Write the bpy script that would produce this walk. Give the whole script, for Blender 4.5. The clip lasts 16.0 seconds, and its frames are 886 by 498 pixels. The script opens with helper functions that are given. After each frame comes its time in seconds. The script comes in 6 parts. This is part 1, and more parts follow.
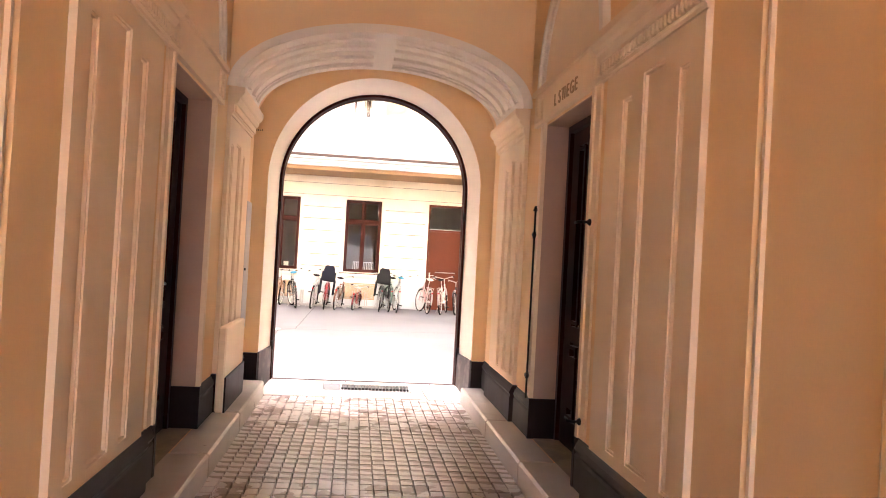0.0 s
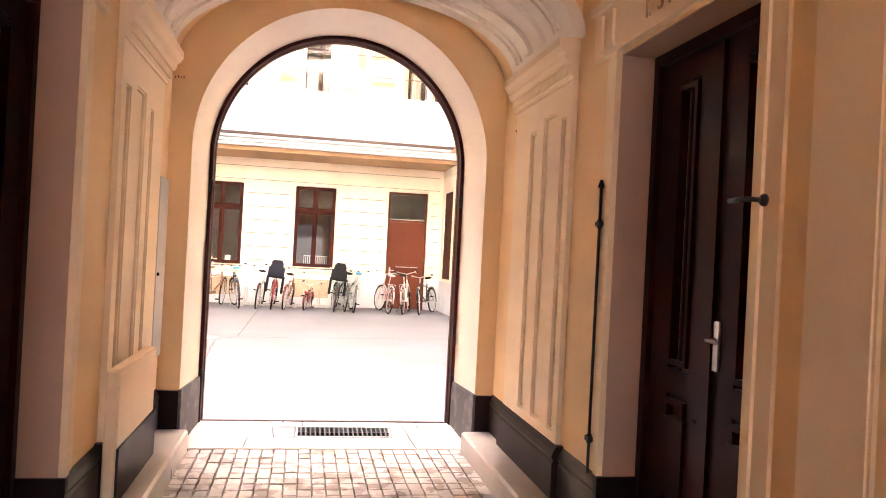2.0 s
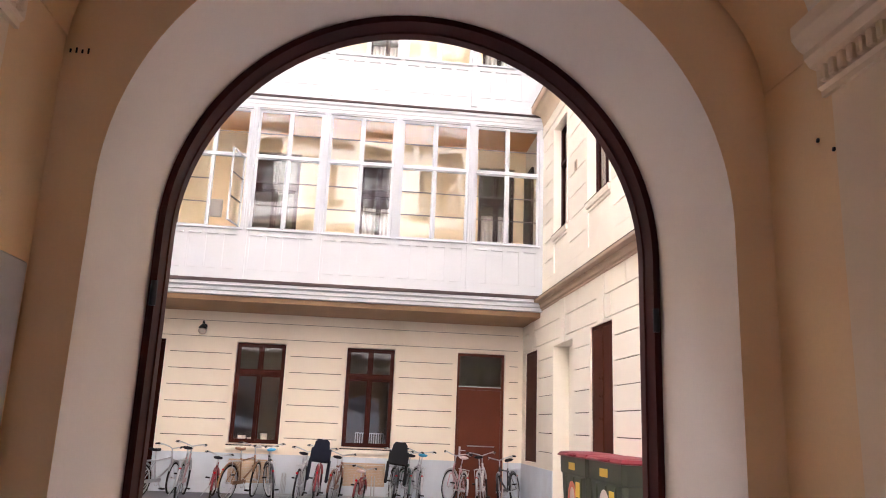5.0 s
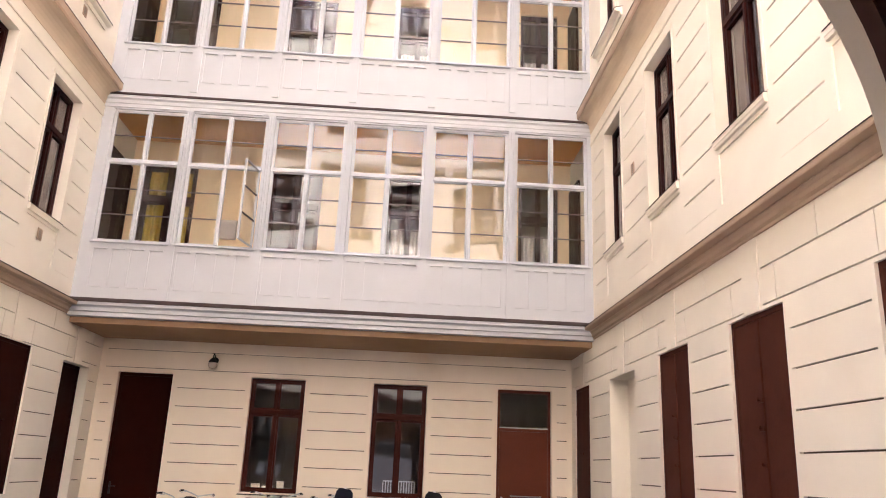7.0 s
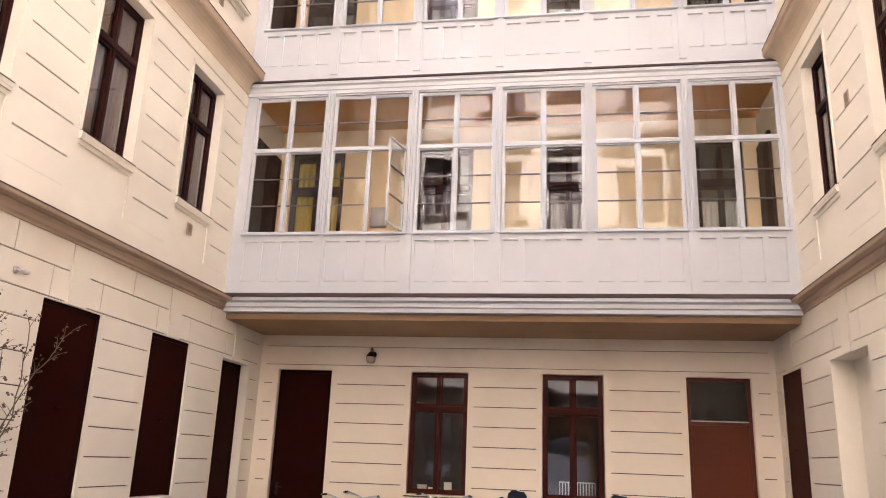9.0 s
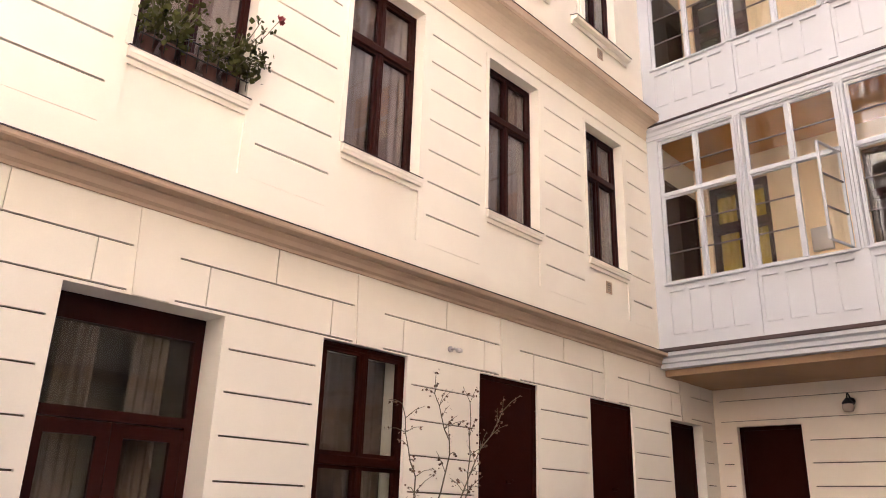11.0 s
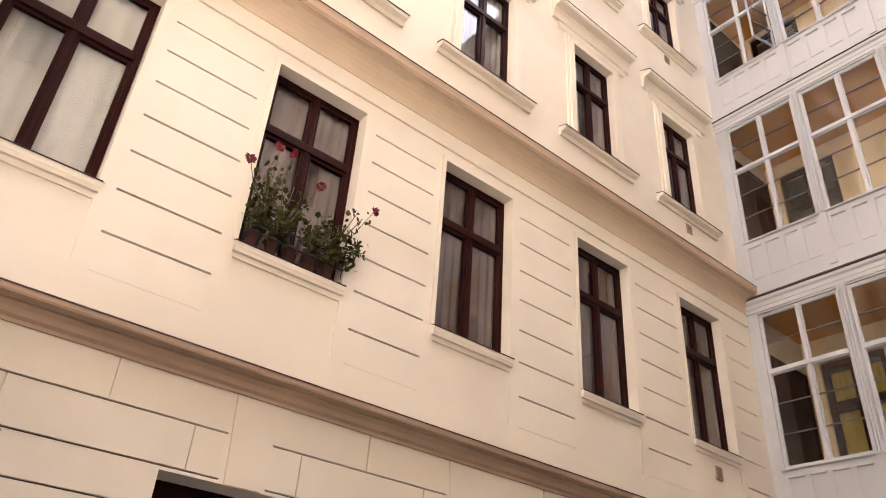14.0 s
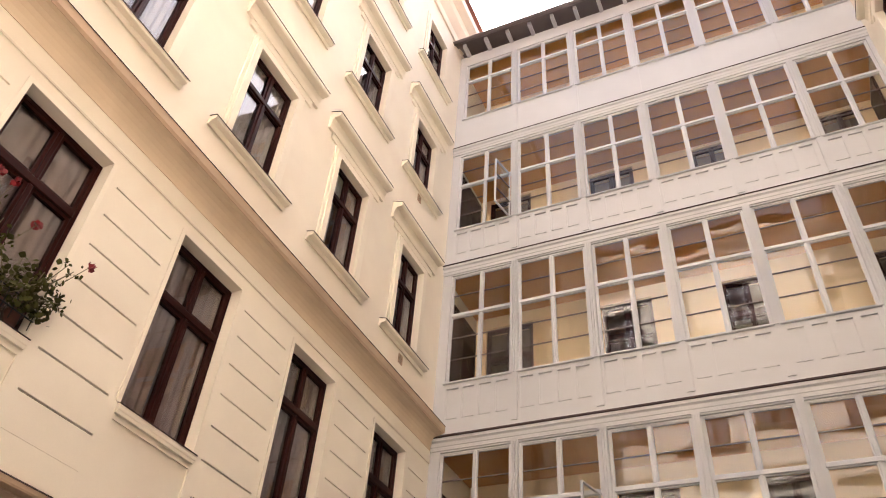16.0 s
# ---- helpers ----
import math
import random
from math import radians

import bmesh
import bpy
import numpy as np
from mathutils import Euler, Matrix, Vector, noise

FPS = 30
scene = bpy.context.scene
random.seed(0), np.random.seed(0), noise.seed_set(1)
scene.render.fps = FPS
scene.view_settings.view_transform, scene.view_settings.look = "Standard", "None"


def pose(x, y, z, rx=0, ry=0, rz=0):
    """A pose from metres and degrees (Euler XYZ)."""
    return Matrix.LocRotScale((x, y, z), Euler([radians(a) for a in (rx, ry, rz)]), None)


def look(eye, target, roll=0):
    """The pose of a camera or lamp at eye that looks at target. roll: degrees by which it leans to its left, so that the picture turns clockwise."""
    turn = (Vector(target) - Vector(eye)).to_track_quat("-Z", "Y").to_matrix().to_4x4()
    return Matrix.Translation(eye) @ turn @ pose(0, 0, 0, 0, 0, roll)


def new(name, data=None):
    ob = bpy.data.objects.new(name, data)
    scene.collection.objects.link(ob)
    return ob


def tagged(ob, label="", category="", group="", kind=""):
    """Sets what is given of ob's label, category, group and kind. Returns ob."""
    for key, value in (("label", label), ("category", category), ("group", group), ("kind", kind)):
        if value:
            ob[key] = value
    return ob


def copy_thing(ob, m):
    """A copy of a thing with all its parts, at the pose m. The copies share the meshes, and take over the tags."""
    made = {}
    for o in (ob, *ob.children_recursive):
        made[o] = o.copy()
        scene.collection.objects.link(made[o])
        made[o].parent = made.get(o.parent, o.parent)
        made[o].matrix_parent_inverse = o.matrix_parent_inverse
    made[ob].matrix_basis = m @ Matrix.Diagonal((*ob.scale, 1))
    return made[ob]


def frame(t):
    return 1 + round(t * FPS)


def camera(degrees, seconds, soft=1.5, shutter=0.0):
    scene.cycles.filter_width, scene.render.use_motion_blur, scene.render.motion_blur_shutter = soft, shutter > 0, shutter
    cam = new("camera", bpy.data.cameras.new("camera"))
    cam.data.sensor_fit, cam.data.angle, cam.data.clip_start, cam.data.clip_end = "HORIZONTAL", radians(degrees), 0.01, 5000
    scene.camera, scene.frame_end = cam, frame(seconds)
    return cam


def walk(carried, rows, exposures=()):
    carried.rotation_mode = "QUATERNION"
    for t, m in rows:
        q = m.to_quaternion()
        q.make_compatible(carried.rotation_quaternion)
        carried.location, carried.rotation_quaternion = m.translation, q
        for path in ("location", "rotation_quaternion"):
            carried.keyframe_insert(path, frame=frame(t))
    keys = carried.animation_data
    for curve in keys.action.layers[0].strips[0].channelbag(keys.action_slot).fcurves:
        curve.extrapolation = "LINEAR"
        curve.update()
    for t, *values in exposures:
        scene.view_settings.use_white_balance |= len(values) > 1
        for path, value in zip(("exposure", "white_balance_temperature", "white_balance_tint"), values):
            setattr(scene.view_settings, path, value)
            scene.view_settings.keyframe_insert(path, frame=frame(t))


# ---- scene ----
cam = camera(60.7, 16.0, 1.0)
METRES, EYE, TILT, LEAN, TURN = 9.9, 1.5, 0.0, 0.0, -6.4
ROWS = [
    (0.0, 0.0, 0.0, 0.0, -0.05, 0.83, -3.15),
    (0.5, -0.0096, 0.0532, 0.0001, -1.79, 0.66, -3.12),
    (1.0, -0.0198, 0.1074, 0.0018, -3.21, 0.51, -3.07),
    (1.5, -0.0261, 0.1615, 0.0035, -3.93, 0.37, -3.0),
    (2.0, -0.0362, 0.2179, 0.0046, -3.98, 0.32, -2.93),
    (2.5, -0.042, 0.2749, 0.0043, -3.6, 0.64, -2.84),
    (3.0, -0.0517, 0.3291, -0.0004, -3.04, 1.81, -2.72),
    (3.5, -0.0556, 0.3834, 0.0003, -2.34, 4.08, -2.49),
    (4.0, -0.0593, 0.4408, 0.0039, -1.52, 7.2, -2.39),
    (4.5, -0.0632, 0.4981, 0.0047, -0.57, 10.51, -2.3),
    (5.0, -0.0658, 0.553, 0.0029, 0.29, 13.13, -2.24),
    (7.5, -0.0742, 0.7677, 0.0091, 4.09, 16.2, -2.29),
    (8.0, -0.0769, 0.8006, 0.0108, 5.81, 16.16, -2.27),
    (8.5, -0.0856, 0.8382, 0.0094, 8.96, 16.02, -2.23),
    (9.0, -0.0937, 0.8729, 0.0076, 15.5, 15.64, -2.16),
    (9.5, -0.0969, 0.907, 0.0114, 23.89, 15.56, -2.09),
    (10.0, -0.1089, 0.9293, 0.011, 32.86, 16.01, -1.97),
    (12.5, -0.1117, 0.9597, 0.018, 63.57, 26.02, -2.5),
    (13.0, -0.1113, 0.958, 0.0179, 63.47, 28.38, -2.91),
    (13.5, -0.1114, 0.9559, 0.0182, 61.07, 30.45, -3.32),
    (14.0, -0.1106, 0.9538, 0.0206, 56.17, 32.09, -3.61),
    (14.5, -0.1111, 0.951, 0.0221, 49.73, 33.7, -3.66),
    (15.0, -0.1095, 0.9491, 0.0251, 42.9, 35.59, -3.67),
    (15.5, -0.1066, 0.9434, 0.0257, 36.53, 38.13, -3.64),
    (16.0, -0.1037, 0.9391, 0.0263, 30.71, 41.06, -3.62),
]
walk(cam, [(t, pose(0, 0, EYE, TILT, LEAN, TURN) @ pose(METRES * x, METRES * y, METRES * z, 90 + pitch, roll, yaw)) for t, x, y, z, yaw, pitch, roll in ROWS],
     [(0.0, 4.82, 6250, 22), (2.0, 4.8, 6500, 24), (3.2, 4.42, 6350, 21), (4.0, 3.74, 5850, 22), (5.0, 3.2, 5500, 23), (7.5, 2.72, 5900, 25), (10.0, 2.72, 5900, 25), (13.0, 2.28, 6000, 25), (16.0, 1.96, 6500, 23)])

# ---- world, sun, exposure ----
SUN_EL, SUN_AZ = 55.7, 1.0          # azimuth: degrees from +y towards -x
sun_dir = Vector((-math.sin(radians(SUN_AZ)) * math.cos(radians(SUN_EL)), math.cos(radians(SUN_AZ)) * math.cos(radians(SUN_EL)), math.sin(radians(SUN_EL))))
world = bpy.data.worlds.new("world")
scene.world = world
world.use_nodes = True
wn = world.node_tree.nodes
sky = wn.new("ShaderNodeTexSky")
sky.sky_type = "NISHITA"
sky.sun_disc = False
sky.sun_elevation = radians(SUN_EL)
sky.sun_rotation = radians(-SUN_AZ)
sky.air_density, sky.dust_density, sky.ozone_density = 1.0, 6.0, 1.0
wn["Background"].inputs["Strength"].default_value = 0.15
# broken thin cloud over the whole sky
wl = world.node_tree.links
geo_in = wn.new("ShaderNodeTexCoord")
cloud = wn.new("ShaderNodeTexNoise")
cloud.inputs["Scale"].default_value, cloud.inputs["Detail"].default_value, cloud.inputs["Distortion"].default_value = 2.2, 8.0, 0.4
wl.new(geo_in.outputs["Generated"], cloud.inputs["Vector"])
cover = wn.new("ShaderNodeMapRange")
cover.inputs["From Min"].default_value, cover.inputs["From Max"].default_value = 0.38, 0.60
cover.inputs["To Max"].default_value = 0.9
wl.new(cloud.outputs["Fac"], cover.inputs["Value"])
grey = wn.new("ShaderNodeRGBToBW")
wl.new(sky.outputs[0], grey.inputs[0])
lift = wn.new("ShaderNodeMath")
lift.operation = "MULTIPLY"
lift.inputs[1].default_value = 1.7
wl.new(grey.outputs[0], lift.inputs[0])
blend = wn.new("ShaderNodeMix")
blend.data_type = "RGBA"
wl.new(cover.outputs[0], blend.inputs["Factor"])
wl.new(sky.outputs[0], blend.inputs["A"])
wl.new(lift.outputs[0], blend.inputs["B"])
wl.new(blend.outputs["Result"], wn["Background"].inputs["Color"])
sun = new("sun", bpy.data.lights.new("sun", "SUN"))
sun.data.energy, sun.data.angle, sun.data.color = 5.0, radians(0.53), (1.0, 0.95, 0.88)
sun.matrix_world = look(Vector((0, 0, 60)), Vector((0, 0, 60)) - sun_dir)


# ---- materials ----
def material(name, color, rough=0.6, metal=0.0, vary=0.12, scale=3.0, fine=60.0, bump=0.15, bump_dist=0.004, per_object=0.0, island=0.0, stain=None, stain_scale=0.8, stain_amount=0.3, coat=0.0, spec=0.5):
    m = bpy.data.materials.new(name)
    m.use_nodes = True
    nt = m.node_tree
    n, l = nt.nodes, nt.links
    bsdf = n["Principled BSDF"]
    bsdf.inputs["Roughness"].default_value = rough
    bsdf.inputs["Metallic"].default_value = metal
    bsdf.inputs["Coat Weight"].default_value = coat
    bsdf.inputs["Specular IOR Level"].default_value = spec
    tc = n.new("ShaderNodeTexCoord")
    big = n.new("ShaderNodeTexNoise")
    big.inputs["Scale"].default_value = scale
    big.inputs["Detail"].default_value = 5
    small = n.new("ShaderNodeTexNoise")
    small.inputs["Scale"].default_value = fine
    small.inputs["Detail"].default_value = 4
    for t in (big, small):
        l.new(tc.outputs["Object"], t.inputs["Vector"])
    add = n.new("ShaderNodeMath")
    add.operation = "MULTIPLY_ADD"
    l.new(small.outputs["Fac"], add.inputs[0])
    add.inputs[1].default_value = 0.35
    l.new(big.outputs["Fac"], add.inputs[2])
    rng = n.new("ShaderNodeMapRange")
    rng.inputs["From Min"].default_value, rng.inputs["From Max"].default_value = 0.35, 1.0
    rng.inputs["To Min"].default_value, rng.inputs["To Max"].default_value = 1.0 - vary, 1.0 + vary
    l.new(add.outputs[0], rng.inputs["Value"])
    fac = rng.outputs[0]
    if per_object or island:
        src = n.new("ShaderNodeObjectInfo" if per_object else "ShaderNodeNewGeometry")
        r2 = n.new("ShaderNodeMapRange")
        k = per_object or island
        r2.inputs["To Min"].default_value, r2.inputs["To Max"].default_value = 1 - k, 1 + k
        l.new(src.outputs["Random" if per_object else "Random Per Island"], r2.inputs["Value"])
        mul = n.new("ShaderNodeMath")
        mul.operation = "MULTIPLY"
        l.new(fac, mul.inputs[0])
        l.new(r2.outputs[0], mul.inputs[1])
        fac = mul.outputs[0]
    col = n.new("ShaderNodeVectorMath")
    col.operation = "SCALE"
    col.inputs[0].default_value = color
    l.new(fac, col.inputs["Scale"])
    out = col.outputs[0]
    if stain:
        st = n.new("ShaderNodeTexNoise")
        st.inputs["Scale"].default_value = stain_scale
        st.inputs["Detail"].default_value = 8
        st.inputs["Distortion"].default_value = 0.6
        l.new(tc.outputs["Object"], st.inputs["Vector"])
        sr = n.new("ShaderNodeMapRange")
        sr.inputs["From Min"].default_value, sr.inputs["From Max"].default_value = 0.5, 0.75
        sr.inputs["To Max"].default_value = stain_amount
        l.new(st.outputs["Fac"], sr.inputs["Value"])
        mix = n.new("ShaderNodeMix")
        mix.data_type = "RGBA"
        l.new(sr.outputs[0], mix.inputs["Factor"])
        l.new(out, mix.inputs["A"])
        mix.inputs["B"].default_value = (*stain, 1)
        out = mix.outputs["Result"]
    l.new(out, bsdf.inputs["Base Color"])
    if bump:
        b = n.new("ShaderNodeBump")
        b.inputs["Strength"].default_value = bump
        b.inputs["Distance"].default_value = bump_dist
        l.new(add.outputs[0], b.inputs["Height"])
        l.new(b.outputs[0], bsdf.inputs["Normal"])
        rr = n.new("ShaderNodeMapRange")
        rr.inputs["To Min"].default_value, rr.inputs["To Max"].default_value = max(0.02, rough - 0.08), min(1, rough + 0.08)
        l.new(big.outputs["Fac"], rr.inputs["Value"])
        l.new(rr.outputs[0], bsdf.inputs["Roughness"])
    return m


def glass_material(name, tint=(0.9, 0.93, 0.92), f0=0.04, wave=0.1, wave_scale=1.6):
    m = bpy.data.materials.new(name)
    m.use_nodes = True
    nt = m.node_tree
    n, l = nt.nodes, nt.links
    n.remove(n["Principled BSDF"])
    tr = n.new("ShaderNodeBsdfTransparent")
    tr.inputs[0].default_value = (*tint, 1)
    gl = n.new("ShaderNodeBsdfGlossy")
    gl.inputs["Roughness"].default_value = 0.01
    lw = n.new("ShaderNodeLayerWeight")
    lw.inputs["Blend"].default_value = 0.5
    pw = n.new("ShaderNodeMath")
    pw.operation = "POWER"
    pw.inputs[1].default_value = 5.0
    l.new(lw.outputs["Facing"], pw.inputs[0])
    fr = n.new("ShaderNodeMapRange")
    fr.inputs["To Min"].default_value = f0
    l.new(pw.outputs[0], fr.inputs["Value"])
    tc = n.new("ShaderNodeTexCoord")
    oi = n.new("ShaderNodeObjectInfo")
    off = n.new("ShaderNodeVectorMath")
    off.operation = "ADD"
    l.new(tc.outputs["Object"], off.inputs[0])
    l.new(oi.outputs["Location"], off.inputs[1])
    no = n.new("ShaderNodeTexNoise")
    no.inputs["Scale"].default_value = wave_scale
    no.inputs["Detail"].default_value = 1.5
    l.new(off.outputs[0], no.inputs["Vector"])
    b = n.new("ShaderNodeBump")
    b.inputs["Strength"].default_value = wave
    b.inputs["Distance"].default_value = 0.06
    l.new(no.outputs["Fac"], b.inputs["Height"])
    l.new(b.outputs[0], gl.inputs["Normal"])
    mix = n.new("ShaderNodeMixShader")
    l.new(fr.outputs[0], mix.inputs[0])
    l.new(tr.outputs[0], mix.inputs[1])
    l.new(gl.outputs[0], mix.inputs[2])
    l.new(mix.outputs[0], n["Material Output"].inputs["Surface"])
    return m


PLASTER = material("cream_plaster", (0.86, 0.79, 0.65), 0.85, vary=0.05, scale=1.2, fine=90, bump=0.2, stain=(0.74, 0.63, 0.50), stain_scale=0.6, stain_amount=0.45)
WARMPLASTER = material("warm_cream_plaster", (0.895, 0.785, 0.625), 0.85, vary=0.05, scale=1.2, fine=90, bump=0.2, stain=(0.74, 0.56, 0.36), stain_scale=0.6, stain_amount=0.4)
# tan cornice render and cove plaster, both deepened with overhang shade
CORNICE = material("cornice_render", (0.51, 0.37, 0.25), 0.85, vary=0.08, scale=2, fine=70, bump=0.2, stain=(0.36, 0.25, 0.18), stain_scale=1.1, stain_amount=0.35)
COVE = material("shaded_cove_plaster", (0.70, 0.56, 0.39), 0.85, vary=0.07, scale=1.6, fine=80, bump=0.2, stain=(0.52, 0.39, 0.26), stain_scale=1.1, stain_amount=0.35)
OCHRE = material("ochre_wall_paint", (0.93, 0.65, 0.35), 0.75, vary=0.06, scale=1.5, fine=80, bump=0.15, stain=(0.76, 0.50, 0.27), stain_scale=0.7, stain_amount=0.22)
STUCCO = material("pale_stucco", (0.93, 0.725, 0.50), 0.7, vary=0.05, scale=1.8, fine=80, bump=0.15, stain=(0.66, 0.52, 0.38), stain_scale=0.9, stain_amount=0.25)
WHITE = material("white_lime_paint", (0.92, 0.81, 0.68), 0.75, vary=0.04, scale=1.5, fine=80, bump=0.12)
PLINTH = material("black_plinth_paint", (0.016, 0.005, 0.004), 0.5, spec=0.15, vary=0.3, scale=4, fine=50, bump=0.25)
# plinth lightened to grey by courtyard light worked into the colour
GREYPLINTH = material("lit_plinth_paint", (0.12, 0.105, 0.105), 0.6, spec=0.2, vary=0.15, scale=4, fine=50, bump=0.25, stain=(0.45, 0.40, 0.36), stain_scale=7, stain_amount=0.35)
GREYBASE = material("blue_grey_base_paint", (0.60, 0.63, 0.66), 0.85, vary=0.08, scale=2, fine=60, bump=0.25, stain=(0.45, 0.43, 0.42), stain_scale=1.3, stain_amount=0.4)
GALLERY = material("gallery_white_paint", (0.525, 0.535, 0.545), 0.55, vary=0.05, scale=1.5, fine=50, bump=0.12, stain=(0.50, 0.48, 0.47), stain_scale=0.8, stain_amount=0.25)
GALLERY_IN = material("gallery_inner_plaster", (0.93, 0.73, 0.46), 0.85, vary=0.06, scale=1.4, fine=70, bump=0.15)
BROWN = material("brown_window_paint", (0.026, 0.005, 0.0035), 0.45, spec=0.1, vary=0.25, scale=3, fine=40, bump=0.2)
# shutter brown lightened to carry the sky light on the east side
SHUTTER_EAST = material("skylit_shutter_paint", (0.072, 0.024, 0.015), 0.7, spec=0.05, vary=0.2, scale=1.2, fine=40, bump=0.25, stain=(0.035, 0.011, 0.008), stain_scale=2, stain_amount=0.5)
REDFRAME = material("red_brown_window_paint", (0.052, 0.011, 0.006), 0.45, spec=0.08, vary=0.25, scale=3, fine=40, bump=0.2)
SHUTTER = material("brown_shutter_paint", (0.022, 0.0042, 0.0022), 0.65, spec=0.03, vary=0.2, scale=1.2, fine=40, bump=0.25, stain=(0.014, 0.004, 0.003), stain_scale=2, stain_amount=0.5)
REDDOOR = material("red_brown_door_paint", (0.12, 0.029, 0.012), 0.55, spec=0.2, vary=0.15, scale=1.5, fine=40, bump=0.2)
DARKDOOR = material("dark_varnished_wood", (0.038, 0.006, 0.0035), 0.3, spec=0.05, vary=0.3, scale=2, fine=45, bump=0.25)
IRON = material("black_iron", (0.02, 0.018, 0.018), 0.5, 0.6, vary=0.2, scale=8, fine=60, bump=0.2)
FRAMEPAINT = material("dark_brown_steel", (0.045, 0.010, 0.007), 0.5, spec=0.06, vary=0.2, scale=4, fine=50, bump=0.2)
CHROME = material("dull_chrome", (0.55, 0.55, 0.55), 0.3, 1.0, vary=0.1, scale=20, fine=90, bump=0.1)
CONCRETE = material("courtyard_concrete", (0.165, 0.163, 0.176), 0.8, vary=0.12, scale=0.6, fine=40, bump=0.3, stain=(0.125, 0.12, 0.125), stain_scale=0.45, stain_amount=0.6)
ASPHALT = material("street_asphalt", (0.08, 0.08, 0.08), 0.9, vary=0.2, scale=1, fine=60, bump=0.4)
TAR = material("tar_joint", (0.06, 0.055, 0.055), 0.7, vary=0.3, scale=6, fine=60, bump=0.3)
GRANITE = material("granite_slab", (0.54, 0.47, 0.42), 0.30, vary=0.18, scale=2.0, fine=110, bump=0.25, stain=(0.25, 0.19, 0.16), stain_scale=1.4, stain_amount=0.5)
SETT = material("worn_sett", (0.38, 0.305, 0.27), 0.28, vary=0.2, scale=5, fine=70, bump=0.3, per_object=0.15)
SETT_FAR = material("worn_sett_rest", (0.38, 0.305, 0.27), 0.28, vary=0.2, scale=5, fine=70, bump=0.3, island=0.15)
JOINT = material("joint_sand", (0.14, 0.11, 0.095), 0.95, vary=0.3, scale=6, fine=60, bump=0.5)
# dark groove floors: the shade of the recess is painted in
GROOVE = material("groove_shade", (0.13, 0.09, 0.06), 0.95, vary=0.2, scale=3, fine=60, bump=0.2)
TILE = material("patterned_cement_tile", (0.30, 0.24, 0.18), 0.4, vary=0.5, scale=9, fine=40, bump=0.1)
# inner stop: lighter brown than the outer gate frame
STOPPAINT = material("light_brown_steel", (0.075, 0.028, 0.021), 0.55, spec=0.1, vary=0.2, scale=4, fine=50, bump=0.2)
STEEL = material("galvanised_steel", (0.45, 0.45, 0.44), 0.4, 0.9, vary=0.15, scale=10, fine=60, bump=0.15)
ZINC = material("zinc_sheet", (0.16, 0.13, 0.12), 0.55, 0.3, vary=0.15, scale=3, fine=40, bump=0.15)
FLASHING = material("dark_painted_sheet_metal", (0.045, 0.026, 0.020), 0.65, spec=0.2, vary=0.2, scale=3, fine=40, bump=0.15)
CURTAIN = material("white_curtain_cloth", (0.82, 0.76, 0.73), 0.9, vary=0.08, scale=6, fine=150, bump=0.1)
NET = material("grey_net_cloth", (0.40, 0.34, 0.32), 0.9, vary=0.15, scale=7, fine=150, bump=0.1)
# ground-floor curtains: their shade is mixed into the cloth colour
DUSKCLOTH = material("shaded_curtain_cloth", (0.11, 0.075, 0.055), 0.9, vary=0.3, scale=5, fine=150, bump=0.1)
# brownish cloth, darker than the white curtain
VOILE = material("brown_voile_cloth", (0.25, 0.17, 0.155), 0.9, vary=0.22, scale=7, fine=150, bump=0.1)
YELLOWCLOTH = material("yellow_curtain_cloth", (0.62, 0.42, 0.05), 0.9, vary=0.15, scale=5, fine=120, bump=0.1)
# gallery ceilings: deeper orange than the inner wall
GALLERY_CEIL = material("gallery_ceiling_orange", (0.66, 0.31, 0.075), 0.8, vary=0.08, scale=1.4, fine=60, bump=0.15)
# tan reveal, deepened because these faces turn away from the courtyard light
REVEAL = material("shaded_tan_reveal", (0.56, 0.35, 0.25), 0.7, vary=0.08, scale=1.8, fine=80, bump=0.15, stain=(0.38, 0.22, 0.15), stain_scale=0.9, stain_amount=0.3)
# ochre darkened with the shade under the gallery overhang
SOFFIT = material("shaded_soffit_ochre", (0.40, 0.25, 0.135), 0.85, vary=0.08, scale=1.5, fine=70, bump=0.15, stain=(0.22, 0.12, 0.07), stain_scale=0.8, stain_amount=0.4)
# pale paving of the unseen floors that bounce light
PAVE = material("bounce_paving", (0.58, 0.54, 0.50), 0.85, vary=0.1, scale=1, fine=40, bump=0.2)
# the dimness of unlit rooms is put into this dark colour
ROOM = material("darkened_room_plaster", (0.13, 0.10, 0.08), 0.9, vary=0.1, scale=2, fine=60, bump=0.1)
GREYMETAL = material("grey_cabinet_paint", (0.55, 0.50, 0.45), 0.5, vary=0.06, scale=3, fine=40, bump=0.08)
RUBBER = material("tyre_rubber", (0.014, 0.013, 0.013), 0.85, spec=0.2, vary=0.2, scale=10, fine=80, bump=0.2)
PLASTIC_BLACK = material("black_plastic", (0.008, 0.008, 0.009), 0.6, spec=0.2, vary=0.15, scale=6, fine=60, bump=0.1)
PLASTIC_OLIVE = material("dark_olive_bin_plastic", (0.055, 0.06, 0.035), 0.5, vary=0.15, scale=4, fine=60, bump=0.15)
PLASTIC_RED = material("red_bin_lid_plastic", (0.19, 0.017, 0.024), 0.45, vary=0.12, scale=4, fine=60, bump=0.15)
STICKER_Y = material("yellow_sticker", (0.75, 0.50, 0.04), 0.4, vary=0.05, scale=8, fine=60, bump=0.0)
STICKER_O = material("orange_red_sticker", (0.65, 0.14, 0.07), 0.4, vary=0.3, scale=14, fine=60, bump=0.0)
